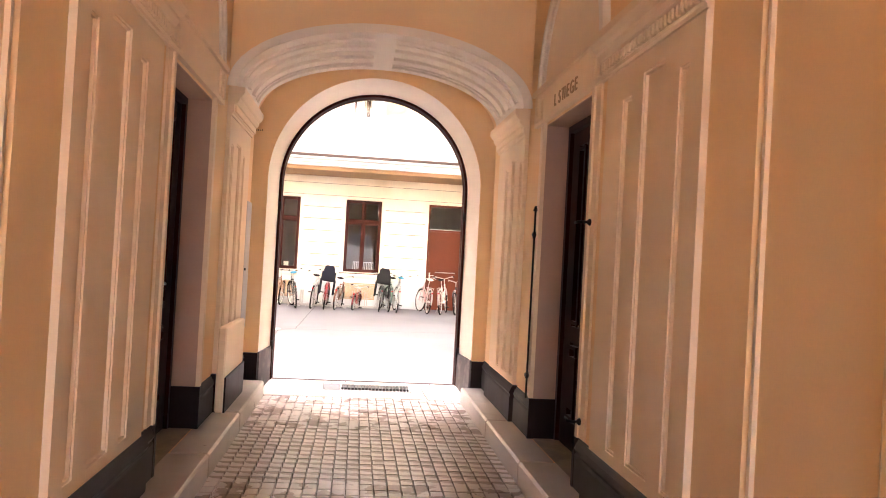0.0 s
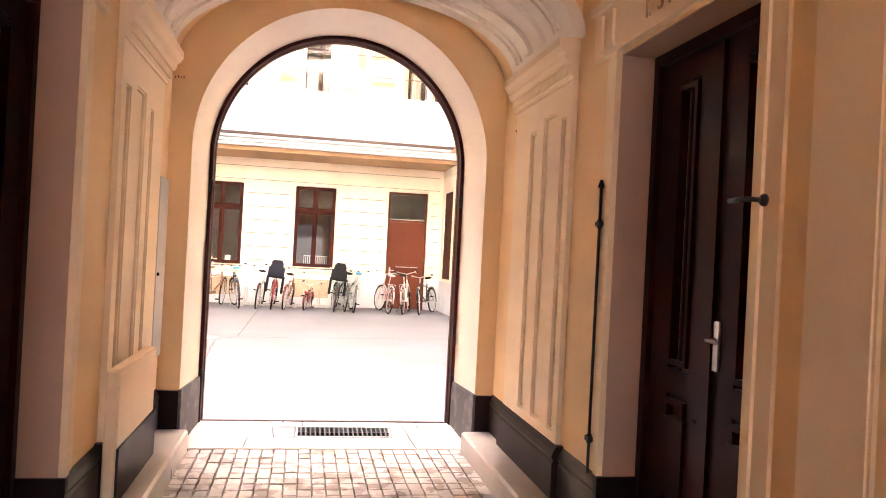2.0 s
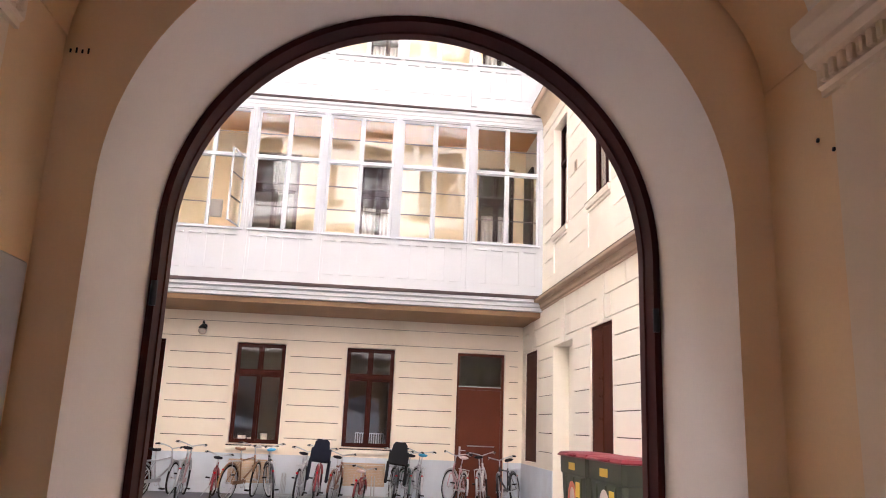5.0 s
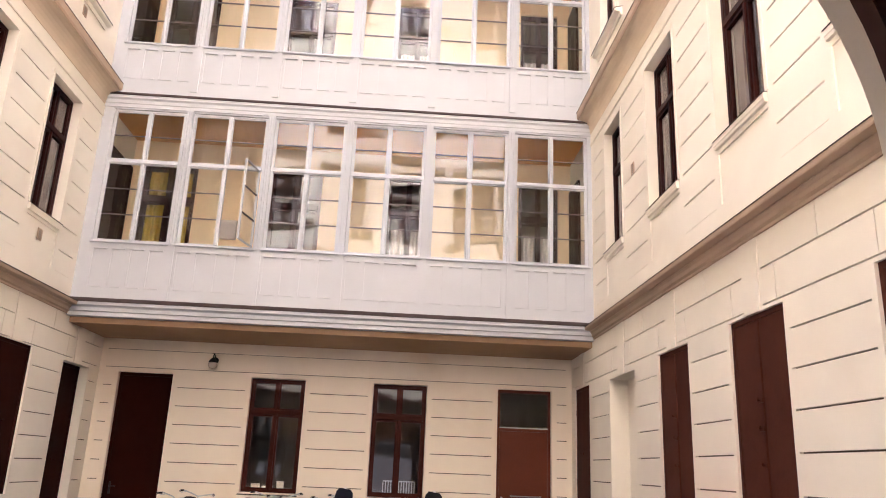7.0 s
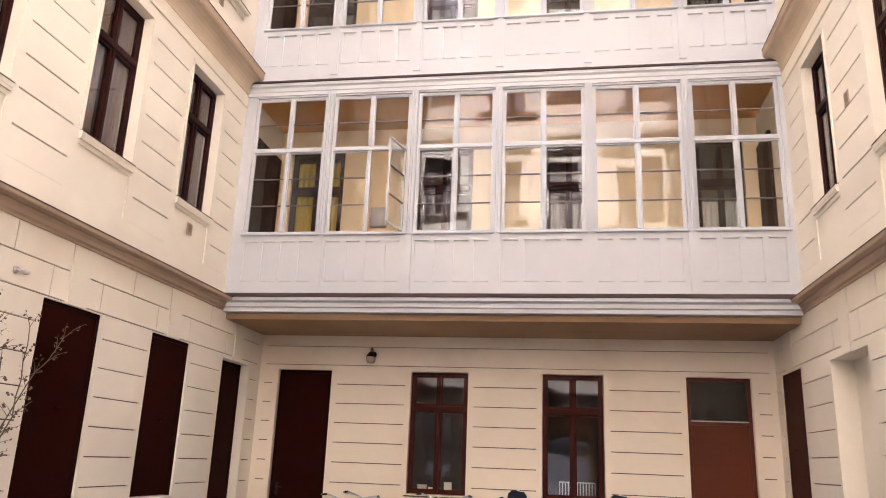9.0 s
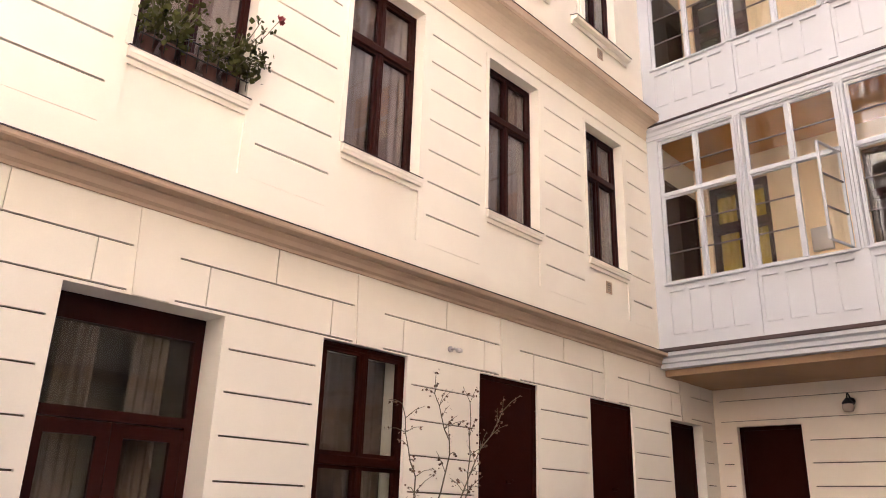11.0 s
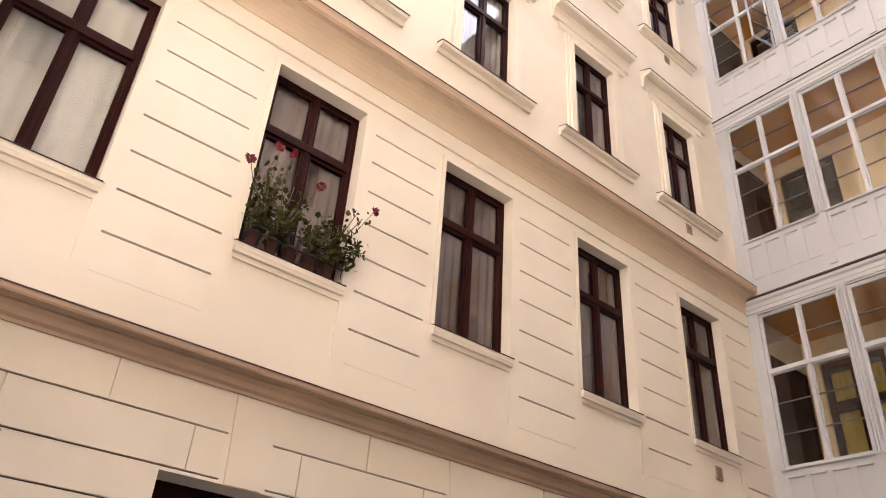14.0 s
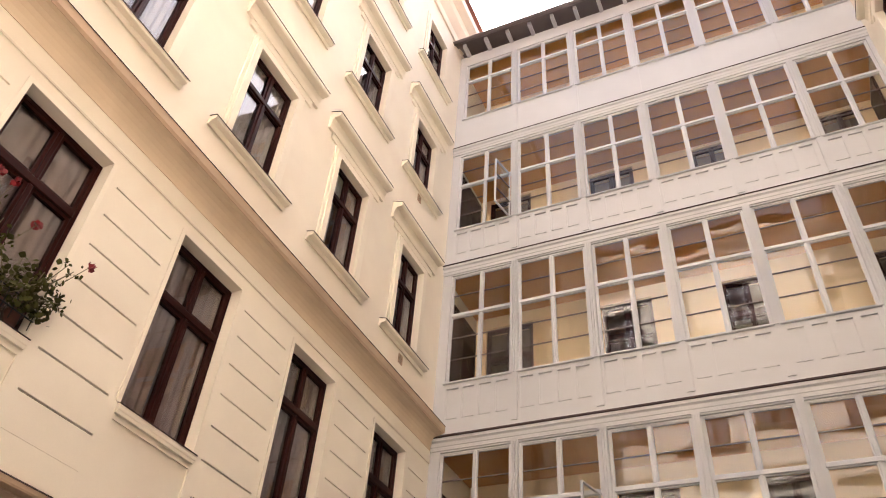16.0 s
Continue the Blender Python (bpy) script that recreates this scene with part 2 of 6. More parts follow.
STICKER_W = material("pale_sticker", (0.72, 0.60, 0.55), 0.4, vary=0.2, scale=12, fine=60, bump=0.0)
LEAF = material("geranium_leaf", (0.055, 0.056, 0.014), 0.85, spec=0.15, vary=0.3, scale=10, fine=60, bump=0.1, island=0.4)
DRYLEAF = material("dry_brown_leaf", (0.15, 0.085, 0.045), 0.7, vary=0.3, scale=10, fine=60, bump=0.1, island=0.4)
STEM = material("plant_stem", (0.12, 0.10, 0.05), 0.7, vary=0.2, scale=10, fine=60, bump=0.1)
PETAL = material("red_petal", (0.19, 0.004, 0.007), 0.5, vary=0.2, scale=15, fine=60, bump=0.1, island=0.3)
TERRACOTTA = material("terracotta", (0.085, 0.032, 0.022), 0.8, vary=0.15, scale=8, fine=60, bump=0.2)
GILT = material("bronze_letter_paint", (0.42, 0.26, 0.12), 0.5, vary=0.15, scale=10, fine=60, bump=0.1)
LAMPGLASS = material("opal_lamp_glass", (0.52, 0.43, 0.34), 0.2, vary=0.03, scale=4, fine=30, bump=0.0)
BRICKRED = material("roof_tile", (0.30, 0.12, 0.08), 0.8, vary=0.2, scale=2, fine=30, bump=0.3)
GLASS = glass_material("window_glass", (0.96, 0.97, 0.96), 0.025, 0.12, 1.3)
DOUBLEGLASS = glass_material("double_casement_glass", (0.92, 0.94, 0.93), 0.075, 0.06, 1.1)
OLDGLASS = glass_material("old_gallery_glass", (0.97, 0.98, 0.97), 0.046, 0.085, 1.3)


# ---- mesh building ----
class Geo:
    """Collects vertices and faces, with a flag for smooth shading."""

    def __init__(self):
        self.v, self.f, self.s = [], [], []

    def add(self, verts, faces, smooth=False, m=None):
        o = len(self.v)
        if m is not None:
            verts = [m @ Vector(p) for p in verts]
        self.v += [tuple(p) for p in verts]
        self.f += [tuple(i + o for i in q) for q in faces]
        self.s += [smooth] * len(faces)
        return self

    def box(self, x0, y0, z0, x1, y1, z1, m=None):
        x0, x1 = sorted((x0, x1)); y0, y1 = sorted((y0, y1)); z0, z1 = sorted((z0, z1))
        return self.add([(x0, y0, z0), (x1, y0, z0), (x1, y1, z0), (x0, y1, z0), (x0, y0, z1), (x1, y0, z1), (x1, y1, z1), (x0, y1, z1)],
                        [(3, 2, 1, 0), (4, 5, 6, 7), (0, 1, 5, 4), (1, 2, 6, 5), (2, 3, 7, 6), (3, 0, 4, 7)], m=m)

    def bevel_box(self, x0, y0, z0, x1, y1, z1, b=0.006, m=None):
        """A box with its edges cut, in 26 faces."""
        bm = bmesh.new()
        bmesh.ops.create_cube(bm, size=1)
        for v in bm.verts:
            v.co = Vector(((x0 + x1) / 2 + v.co.x * (x1 - x0), (y0 + y1) / 2 + v.co.y * (y1 - y0), (z0 + z1) / 2 + v.co.z * (z1 - z0)))
        bmesh.ops.bevel(bm, geom=bm.edges[:], offset=b, segments=1, affect="EDGES")
        bm.verts.index_update()
        self.add([v.co.copy() for v in bm.verts], [[v.index for v in f.verts] for f in bm.faces], m=m)
        bm.free()
        return self

    def prism(self, poly, a, b, put, smooth=False):
        """poly: 2D points, counter-clockwise or not; put(p, q, s) gives the 3D point of (p, q) at s."""
        n = len(poly)
        vs = [put(p, q, a) for p, q in poly] + [put(p, q, b) for p, q in poly]
        fs = [tuple(range(n - 1, -1, -1)), tuple(range(n, 2 * n))] + [(i, (i + 1) % n, n + (i + 1) % n, n + i) for i in range(n)]
        return self.add(vs, fs, smooth)

    def tube(self, pts, r, n=8, closed=False, caps=True, r_end=None):
        pts = [Vector(p) for p in pts]
        k = len(pts)
        vs, fs = [], []
        up = None
        for i, p in enumerate(pts):
            a = pts[(i - 1) % k] if (closed or i > 0) else p
            c = pts[(i + 1) % k] if (closed or i < k - 1) else p
            d = (c - a).normalized()
            if up is None:
                up = Vector((0, 0, 1)) if abs(d.z) < 0.9 else Vector((1, 0, 0))
            s = d.cross(up)
            if s.length < 1e-4:
                s = d.cross(Vector((1, 0.3, 0.2)))
            s.normalize()
            up = s.cross(d).normalized()
            rr = r if r_end is None else r + (r_end - r) * i / max(1, k - 1)
            for j in range(n):
                t = 2 * math.pi * j / n
                vs.append(p + (s * math.cos(t) + up * math.sin(t)) * rr)
        for i in range(k if closed else k - 1):
            for j in range(n):
                a, b = i * n + j, i * n + (j + 1) % n
                c, d = ((i + 1) % k) * n + (j + 1) % n, ((i + 1) % k) * n + j
                fs.append((a, b, c, d))
        if caps and not closed:
            fs += [tuple(range(n - 1, -1, -1)), tuple(range((k - 1) * n, k * n))]
        return self.add(vs, fs, True)

    def lathe(self, prof, n=16, m=None):
        """prof: (radius, z) from bottom to top, about the z axis."""
        vs = [(r * math.cos(2 * math.pi * j / n), r * math.sin(2 * math.pi * j / n), z) for r, z in prof for j in range(n)]
        fs = [(i * n + j, i * n + (j + 1) % n, (i + 1) * n + (j + 1) % n, (i + 1) * n + j) for i in range(len(prof) - 1) for j in range(n)]
        fs += [tuple(range(n - 1, -1, -1)), tuple(range((len(prof) - 1) * n, len(prof) * n))]
        return self.add(vs, fs, True, m)

    def ring(self, r, w, n=32, k=6, m=None, squash=1.0):
        """A torus in the local xz plane."""
        vs, fs = [], []
        for i in range(n):
            a = 2 * math.pi * i / n
            for j in range(k):
                b = 2 * math.pi * j / k
                q = r + w * math.cos(b)
                vs.append((q * math.cos(a), w * squash * math.sin(b), q * math.sin(a)))
        for i in range(n):
            for j in range(k):
                fs.append((i * k + j, i * k + (j + 1) % k, ((i + 1) % n) * k + (j + 1) % k, ((i + 1) % n) * k + j))
        return self.add(vs, fs, True, m)

    def mesh(self, name, mat):
        me = bpy.data.meshes.new(name)
        me.from_pydata(self.v, [], self.f)
        me.polygons.foreach_set("use_smooth", self.s)
        me.materials.append(mat)
        bm = bmesh.new()
        bm.from_mesh(me)
        bmesh.ops.recalc_face_normals(bm, faces=bm.faces)
        bm.to_mesh(me)
        bm.free()
        return me


def thing(name, geo, mat, label="", category="", kind="", group="", m=None):
    ob = new(name, geo.mesh(name, mat))
    if m is not None:
        ob.matrix_world = m
    return tagged(ob, label, category, group, kind)


def empty(name, m, label="", category="", kind="", group=""):
    ob = new(name)
    ob.matrix_world = m
    return tagged(ob, label, category, group, kind)


def part(name, geo, mat, parent, label=""):
    ob = new(name, geo.mesh(name, mat))
    ob.parent = parent
    return tagged(ob, label)


def relief_wall(name, put, u0, u1, z0, z1, thick, mat, openings=(), sunk=(), label="", category="wall"):
    """A wall seen as a height field over (u, z): openings go through, sunk = (u0, u1, z0, z1, depth) are grooves and panels. put(u, z, d): the point d inside the face."""
    us = sorted({round(x, 4) for x in [u0, u1] + [a for o in (*openings, *sunk) for a in o[:2]] if u0 <= x <= u1})
    zs = sorted({round(x, 4) for x in [z0, z1] + [a for o in (*openings, *sunk) for a in o[2:4]] if z0 <= x <= z1})
    nu, nz = len(us) - 1, len(zs) - 1
    uc = np.array([(us[i] + us[i + 1]) / 2 for i in range(nu)])
    zc = np.array([(zs[j] + zs[j + 1]) / 2 for j in range(nz)])
    depth = np.zeros((nu, nz))
    for a, b, c, d, e in sunk:
        depth[np.ix_((uc > a) & (uc < b), (zc > c) & (zc < d))] = e
    for a, b, c, d in openings:
        depth[np.ix_((uc > a) & (uc < b), (zc > c) & (zc < d))] = thick
    g = Geo()
    index = {}

    def vert(i, j, d):
        key = (i, j, round(d, 4))
        if key not in index:
            index[key] = len(g.v)
            g.v.append(tuple(put(us[i], zs[j], d)))
        return index[key]

    grooved = []

    def face(*q, groove=False):
        g.f.append(q)
        g.s.append(False)
        grooved.append(groove)

    at = lambda i, j: depth[i, j] if 0 <= i < nu and 0 <= j < nz else thick
    for i in range(nu):
        for j in range(nz):
            d = depth[i, j]
            if d < thick:
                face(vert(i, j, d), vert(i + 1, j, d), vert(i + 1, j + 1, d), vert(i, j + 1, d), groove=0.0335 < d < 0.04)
                face(vert(i, j, thick), vert(i, j + 1, thick), vert(i + 1, j + 1, thick), vert(i + 1, j, thick))
            for (a, b, p, q) in ((i + 1, j, (i + 1, j), (i + 1, j + 1)), (i, j + 1, (i, j + 1), (i + 1, j + 1))):
                e = at(a, b)
                if abs(e - d) > 1e-6:
                    face(vert(*p, d), vert(*q, d), vert(*q, e), vert(*p, e))
            if i == 0 and d < thick:
                face(vert(0, j, d), vert(0, j + 1, d), vert(0, j + 1, thick), vert(0, j, thick))
            if j == 0 and d < thick:
                face(vert(i, 0, d), vert(i + 1, 0, d), vert(i + 1, 0, thick), vert(i, 0, thick))
    ob = thing(name, g, mat, label, category, "structure")
    # groove faces take the painted shade as a second material
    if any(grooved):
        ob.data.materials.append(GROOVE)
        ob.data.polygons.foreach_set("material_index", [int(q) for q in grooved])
    return ob


counter = {}


def numbered(kind_of):
    counter[kind_of] = counter.get(kind_of, 0) + 1
    return "%s_%d" % (kind_of, counter[kind_of])


# plans: the passage runs along y about x = CX; the courtyard lies beyond it
CX = 0.14
XL, XR, YF, YG, YN = -5.65, 3.48, 22.2, 20.4, 9.05
LEFT = lambda u, z, d: (XL - d, u, z)
RIGHT = lambda u, z, d: (XR + d, u, z)
FAR = lambda u, z, d: (u, YF + d, z)
GAL = lambda u, z, d: (u, YG + d, z)
NEAR = lambda u, z, d: (u, YN - d, z)
# poses on each face: local x along the face to the viewer's right, local -y out of the face
POSE_LEFT = lambda u, z, d=0.0: pose(XL - d, u, z, 0, 0, 90)
POSE_RIGHT = lambda u, z, d=0.0: pose(XR + d, u, z, 0, 0, -90)
POSE_FAR = lambda u, z, d=0.0: pose(u, YF + d, z)
POSE_GAL = lambda u, z, d=0.0: pose(u, YG + d, z)
POSE_NEAR = lambda u, z, d=0.0: pose(u, YN - d, z, 0, 0, 180)


# ================= ground and floors =================
thing("ground", Geo().box(-400, -400, -0.6, 400, 400, -0.05), ASPHALT, "dark asphalt ground reaching far around the buildings", "ground", "structure")
thing("courtyard_floor", Geo().box(XL - 0.5, 8.96, -0.04, XR + 0.5, YF + 0.5, 0.0), CONCRETE, "pale worn concrete courtyard floor", "floor", "structure")


def strip(pts, w, z=0.004):
    g = Geo()
    vs = []
    for i, (x, y) in enumerate(pts):
        a, b = Vector(pts[max(0, i - 1)]), Vector(pts[min(len(pts) - 1, i + 1)])
        n = (b - a).orthogonal().normalized() * w * (0.6 + 0.8 * random.random()) / 2
        vs += [(x + n.x, y + n.y, z), (x - n.x, y - n.y, z)]
    g.add(vs, [(2 * i, 2 * i + 1, 2 * i + 3, 2 * i + 2) for i in range(len(pts) - 1)])
    return g


def crack(a, b, w, wobble):
    n = int((Vector(b) - Vector(a)).length / 0.12)
    pts = [tuple(Vector(a).lerp(Vector(b), i / n) + Vector((random.uniform(-wobble, wobble), random.uniform(-wobble, wobble)))) for i in range(n + 1)]
    thing("floor_joint", strip(pts, w), TAR, "dark cracked tar joint in the courtyard concrete", "joint", "structure")


crack((-1.10, 21.6), (-1.13, 15.0), 0.024, 0.012)
crack((-1.13, 15.0), (-1.42, 14.6), 0.026, 0.014)
crack((-1.42, 14.6), (-1.20, 9.4), 0.024, 0.014)
crack((-5.2, 14.75), (-1.2, 14.95), 0.028, 0.012)
crack((-1.2, 14.95), (3.0, 15.6), 0.028, 0.012)
drain = thing("drain_cover", Geo().lathe([(0.24, 0.001), (0.24, 0.008), (0.21, 0.008), (0.2, 0.005), (0.01, 0.005)], 24, pose(-1.62, 14.8, 0)), STEEL, "round grey metal drain cover in the courtyard floor", "drain")

# passage bed, thresholds and side pavements
thing("passage_bed", Geo().box(CX - 2.2, -4.0, -0.2, CX + 2.2, 8.05, -0.035), JOINT, "dark sand bed under the passage paving", "floor", "structure")
thing("threshold_bed", Geo().box(CX - 1.35, 8.05, -0.3, CX + 1.35, 8.958, -0.065), JOINT, "dark bed under the threshold slabs", "floor", "structure")
for side in (-1, 1):
    walk_slab = empty("pavement_%s" % ("west" if side < 0 else "east"), Matrix(), "raised granite side pavement with slab joints and worn kerb", "pavement", "structure")
    y = -3.9
    k = 0
    while y < 7.9:
        y1 = min(8.02, y + (1.32 + 0.18 * ((k * 7) % 3)))
        if 8.02 - y1 < 0.4:
            y1 = 8.02
        xa, xb = CX + side * 1.03, CX + side * 1.62
        part("slab", Geo().bevel_box(min(xa, xb), y + 0.004, -0.1, max(xa, xb), y1 - 0.004, 0.15 + 0.002 * (k % 2), 0.016), GRANITE, walk_slab)
        y, k = y1, k + 1

# threshold slabs rising gently to the gate, with a drain grating
SILL_Z = 0.062
rise = lambda y: SILL_Z * min(1.0, max(0.0, (y - 8.06) / 0.50))
thresh = empty("threshold", Matrix(), "pale worn stone threshold slabs rising to the gate sill", "threshold", "structure")


def slab(corners, mat=GRANITE):
    """A flagstone with a cut edge, its top on the slope; corners: (x, y) round the stone."""
    cx, cy = sum(p[0] for p in corners) / 4, sum(p[1] for p in corners) / 4
    inn = [(cx + (x - cx) * 0.985, cy + (y - cy) * 0.97) for x, y in corners]
    g = Geo()
    g.add([(x, y, -0.12) for x, y in corners] + [(x, y, rise(y) - 0.006) for x, y in corners] + [(x, y, rise(y)) for x, y in inn],
          [(0, 1, 5, 4), (1, 2, 6, 5), (2, 3, 7, 6), (3, 0, 4, 7), (4, 5, 9, 8), (5, 6, 10, 9), (6, 7, 11, 10), (7, 4, 8, 11), (8, 9, 10, 11)])
    return part("slab", g, mat, thresh)


J = 0.003
YA, YB, YC = 8.29, 8.53, 8.60
for x0, x1, x2, x3 in ((-1.02, -0.50, -0.46, -1.00), (0.83, 1.32, 1.30, 0.78)):
    slab([(x0, 8.06), (x1 - J, 8.06), (x2 - J, YB - J), (x3, YB - J)])
slab([(-0.50 + J, 8.06), (0.83 - J, 8.06), (0.80 - J, YA - J), (-0.48 + J, YA - J)])
slab([(-0.48 + J, YA), (-0.28 - J, YA), (-0.30 - J, YB - J), (-0.46 + J, YB - J)])
slab([(-0.28, YA), (-0.115, YA), (-0.115, YB - J), (-0.30, YB - J)], CONCRETE)
slab([(0.665, YA), (0.80 - J, YA), (0.78 - J, YB - J), (0.665, YB - J)])
for x0, x1 in ((-0.98, -0.22), (-0.215, -0.06), (-0.055, 0.90), (0.905, 1.27)):
    slab([(x0, YB), (x1, YB), (x1, 8.71), (x0, 8.71)])
thing("gate_apron", Geo().prism([(8.70, -0.04), (8.70, SILL_Z - 0.012), (8.80, SILL_Z - 0.016), (9.30, 0.002), (9.30, -0.04)], CX - 1.2, CX + 1.2, lambda p, q, s: (s, p, q)), CONCRETE, "concrete apron sloping from the gate sill to the courtyard", "pavement", "structure")
grate = empty("drain_grating", pose(0.275, (YA + YB) / 2, rise((YA + YB) / 2) + 0.001, math.degrees(math.atan(SILL_Z / 0.50))), "black cast-iron drain grating with parallel bars", "grating")
gd = (YB - YA) / 2 - 0.004
gf = Geo()
gf.box(-0.385, -gd, -0.035, 0.385, -gd + 0.014, 0.002).box(-0.385, gd - 0.014, -0.035, 0.385, gd, 0.002).box(-0.385, -gd + 0.014, -0.035, -0.37, gd - 0.014, 0.002).box(0.37, -gd + 0.014, -0.035, 0.385, gd - 0.014, 0.002)
part("frame", gf, STEEL, grate, "worn pale iron rim")
bar = Geo().box(-0.006, -gd + 0.014, -0.03, 0.006, gd - 0.014, 0.0).mesh("bar", IRON)
for i in range(19):
    ob = new("bar", bar)
    ob.parent = grate
    ob.location = (-0.342 + i * 0.038, 0, 0)
part("crossbar", Geo().box(-0.37, -0.006, -0.03, 0.37, 0.006, -0.004), IRON, grate)
part("pit", Geo().box(-0.37, -gd + 0.014, -0.06, 0.37, gd - 0.014, -0.05), PLINTH, grate, "black pit under the bars")

# ================= passage =================
WR, WL = CX + 1.28, CX - 1.28          # wall faces
PE = lambda u, z, d: (WR + d, u, z)
PW = lambda u, z, d: (WL - d, u, z)
DOOR_Y = (4.56, 5.80)
DOOR_Z = (0.15, 2.60)
for nm, put in (("wall_passage_east", PE), ("wall_passage_west", PW)):
    near_panels = [(1.88, 2.61, 0.62, 3.05, 0.032), (0.45, 1.30, 0.62, 3.05, 0.032)]
    relief_wall(nm, put, -4.0, 8.05, 0.0, 4.75, 0.5, OCHRE, [(*DOOR_Y, *DOOR_Z)], near_panels, "ochre painted plaster passage wall with sunk panels")
    frames = Geo()
    for a, b in ((1.88, 2.61), (0.45, 1.30)):
        for p, q, z0, z1 in ((a + 0.002, a + 0.04, 0.622, 3.048), (b - 0.04, b - 0.002, 0.622, 3.048), (a + 0.04, b - 0.04, 0.622, 0.66), (a + 0.04, b - 0.04, 3.01, 3.048)):
            frames.prism([(0.033, p), (0.012, p), (0.012, p + (q - p) * 0.5), (0.022, q), (0.033, q)], z0, z1, lambda d, u, z, put=put: put(u, z, d))
    thing("panel_moulding_" + nm[13:], frames, STUCCO, "pale stucco moulding framing the sunk wall panels", "trim", "structure")


def arch_curve(a, b, zs, n=40, c=CX):
    return [(c - a * math.cos(math.pi * i / n), zs + b * math.sin(math.pi * i / n)) for i in range(n + 1)]


def arch_block(name, curve, half, z_top, y0, y1, mat, label, legs=None):
    """A block across the passage with an arched hole; legs: bottom of the jambs beside the hole."""
    g = Geo()
    n = len(curve)
    for y in (y0, y1):
        g.add([(x, y, z) for x, z in curve] + [(x, y, z_top) for x, z in curve], [(i, i + 1, n + i + 1, n + i) for i in range(n - 1)])
    g.add([(x, y0, z) for x, z in curve] + [(x, y1, z) for x, z in curve], [(i, i + 1, n + i + 1, n + i) for i in range(n - 1)], True)
    g.add([(x, y0, z_top) for x, z in curve] + [(x, y1, z_top) for x, z in curve], [(i, i + 1, n + i + 1, n + i) for i in range(n - 1)])
    zb = curve[0][1] if legs is None else legs
    g.box(CX - half, y0, zb, curve[0][0], y1, z_top)
    g.box(curve[-1][0], y0, zb, CX + half, y1, z_top)
    return thing(name, g, mat, label, "arch" if legs is None else "wall", "structure")


# moulded transverse arch, then a short vault, then the end wall with the gate arch
arch_block("arch_transverse", arch_curve(1.22, 0.60, 2.84), 1.275, 4.7, 6.40, 7.60, OCHRE, "ochre painted arch spanning the passage")
lining = Geo()
ca, cb = arch_curve(1.217, 0.597, 2.84), arch_curve(1.20, 0.53, 2.84)
n = len(ca)
for y0, y1, c in ((6.385, 7.61, cb),):
    g = lining
    g.add([(x, y0, z) for x, z in ca] + [(x, y0, z) for x, z in c], [(i, i + 1, n + i + 1, n + i) for i in range(n - 1)])
    g.add([(x, y1, z) for x, z in ca] + [(x, y1, z) for x, z in c], [(i, i + 1, n + i + 1, n + i) for i in range(n - 1)])
    g.add([(x, y0, z) for x, z in c] + [(x, y1, z) for x, z in c], [(i, i + 1, n + i + 1, n + i) for i in range(n - 1)], True)
arch_lining = thing("arch_lining", lining, WHITE, "white stucco lining of the arch with raised bands", "trim", "structure")
fo, fi = arch_curve(1.278, 0.605, 2.84), arch_curve(1.20, 0.53, 2.84)
face_band = Geo()
for y in (6.34, 6.384):
    face_band.add([(x, y, z) for x, z in fo] + [(x, y, z) for x, z in fi], [(i, i + 1, n + i + 1, n + i) for i in range(n - 1)])
for c in (fo, fi):
    face_band.add([(x, 6.34, z) for x, z in c] + [(x, 6.384, z) for x, z in c], [(i, i + 1, n + i + 1, n + i) for i in range(n - 1)], True)
part("archivolt", face_band, WHITE, arch_lining, "white moulded edge of the arch")
for y0, y1, t in ((6.52, 6.56, 0.022), (6.62, 6.645, 0.014), (6.80, 6.90, 0.03), (7.08, 7.18, 0.03), (7.33, 7.355, 0.014), (7.42, 7.46, 0.022)):
    c0, c1 = arch_curve(1.201, 0.531, 2.84), arch_curve(1.201 - t, 0.531 - t, 2.84)
    g = Geo()
    for gap0, gap1 in ((2, 19), (21, 38)):
        idx = range(gap0, gap1 + 1)
        m_ = len(list(idx))
        vs = [(c1[i][0], y0, c1[i][1]) for i in idx] + [(c1[i][0], y1, c1[i][1]) for i in idx] + [(c0[i][0], y0, c0[i][1]) for i in idx] + [(c0[i][0], y1, c0[i][1]) for i in idx]
        fs = []
        for i in range(m_ - 1):
            fs += [(i, i + 1, m_ + i + 1, m_ + i), (i, i + 1, 2 * m_ + i + 1, 2 * m_ + i), (m_ + i, m_ + i + 1, 3 * m_ + i + 1, 3 * m_ + i)]
        fs += [(0, m_, 3 * m_, 2 * m_), (m_ - 1, 2 * m_ - 1, 4 * m_ - 1, 3 * m_ - 1)]
        g.add(vs, fs)
    part("raised_band", g, WHITE, arch_lining)
arch_block("vault_by_gate", arch_curve(1.272, 0.78, 2.80), 1.275, 4.7, 7.612, 8.045, OCHRE, "ochre painted plaster vault before the gate")
# the gateway: front edge of the reveal, outer and inner edge of the steel frame
GX = 0.15
FRONT_H, FRONT_S = 1.124, 2.265
GATE_H, GATE_IN, GATE_S = 1.066, 1.03, 2.27
GATE_Y0, GATE_Y1 = 8.62, 8.78
arch_block("wall_gate", arch_curve(1.19, 1.19, 2.31, 48), 1.9, 4.75, 8.072, 9.056, PLASTER, "plastered wall with a round-arched gateway", 0.0)
arch_block("wall_gate_face", arch_curve(FRONT_H, FRONT_H, FRONT_S, 48, GX), 1.9, 4.75, 8.05, 8.07, OCHRE, "ochre painted face of the end wall round the gate arch", 0.0)


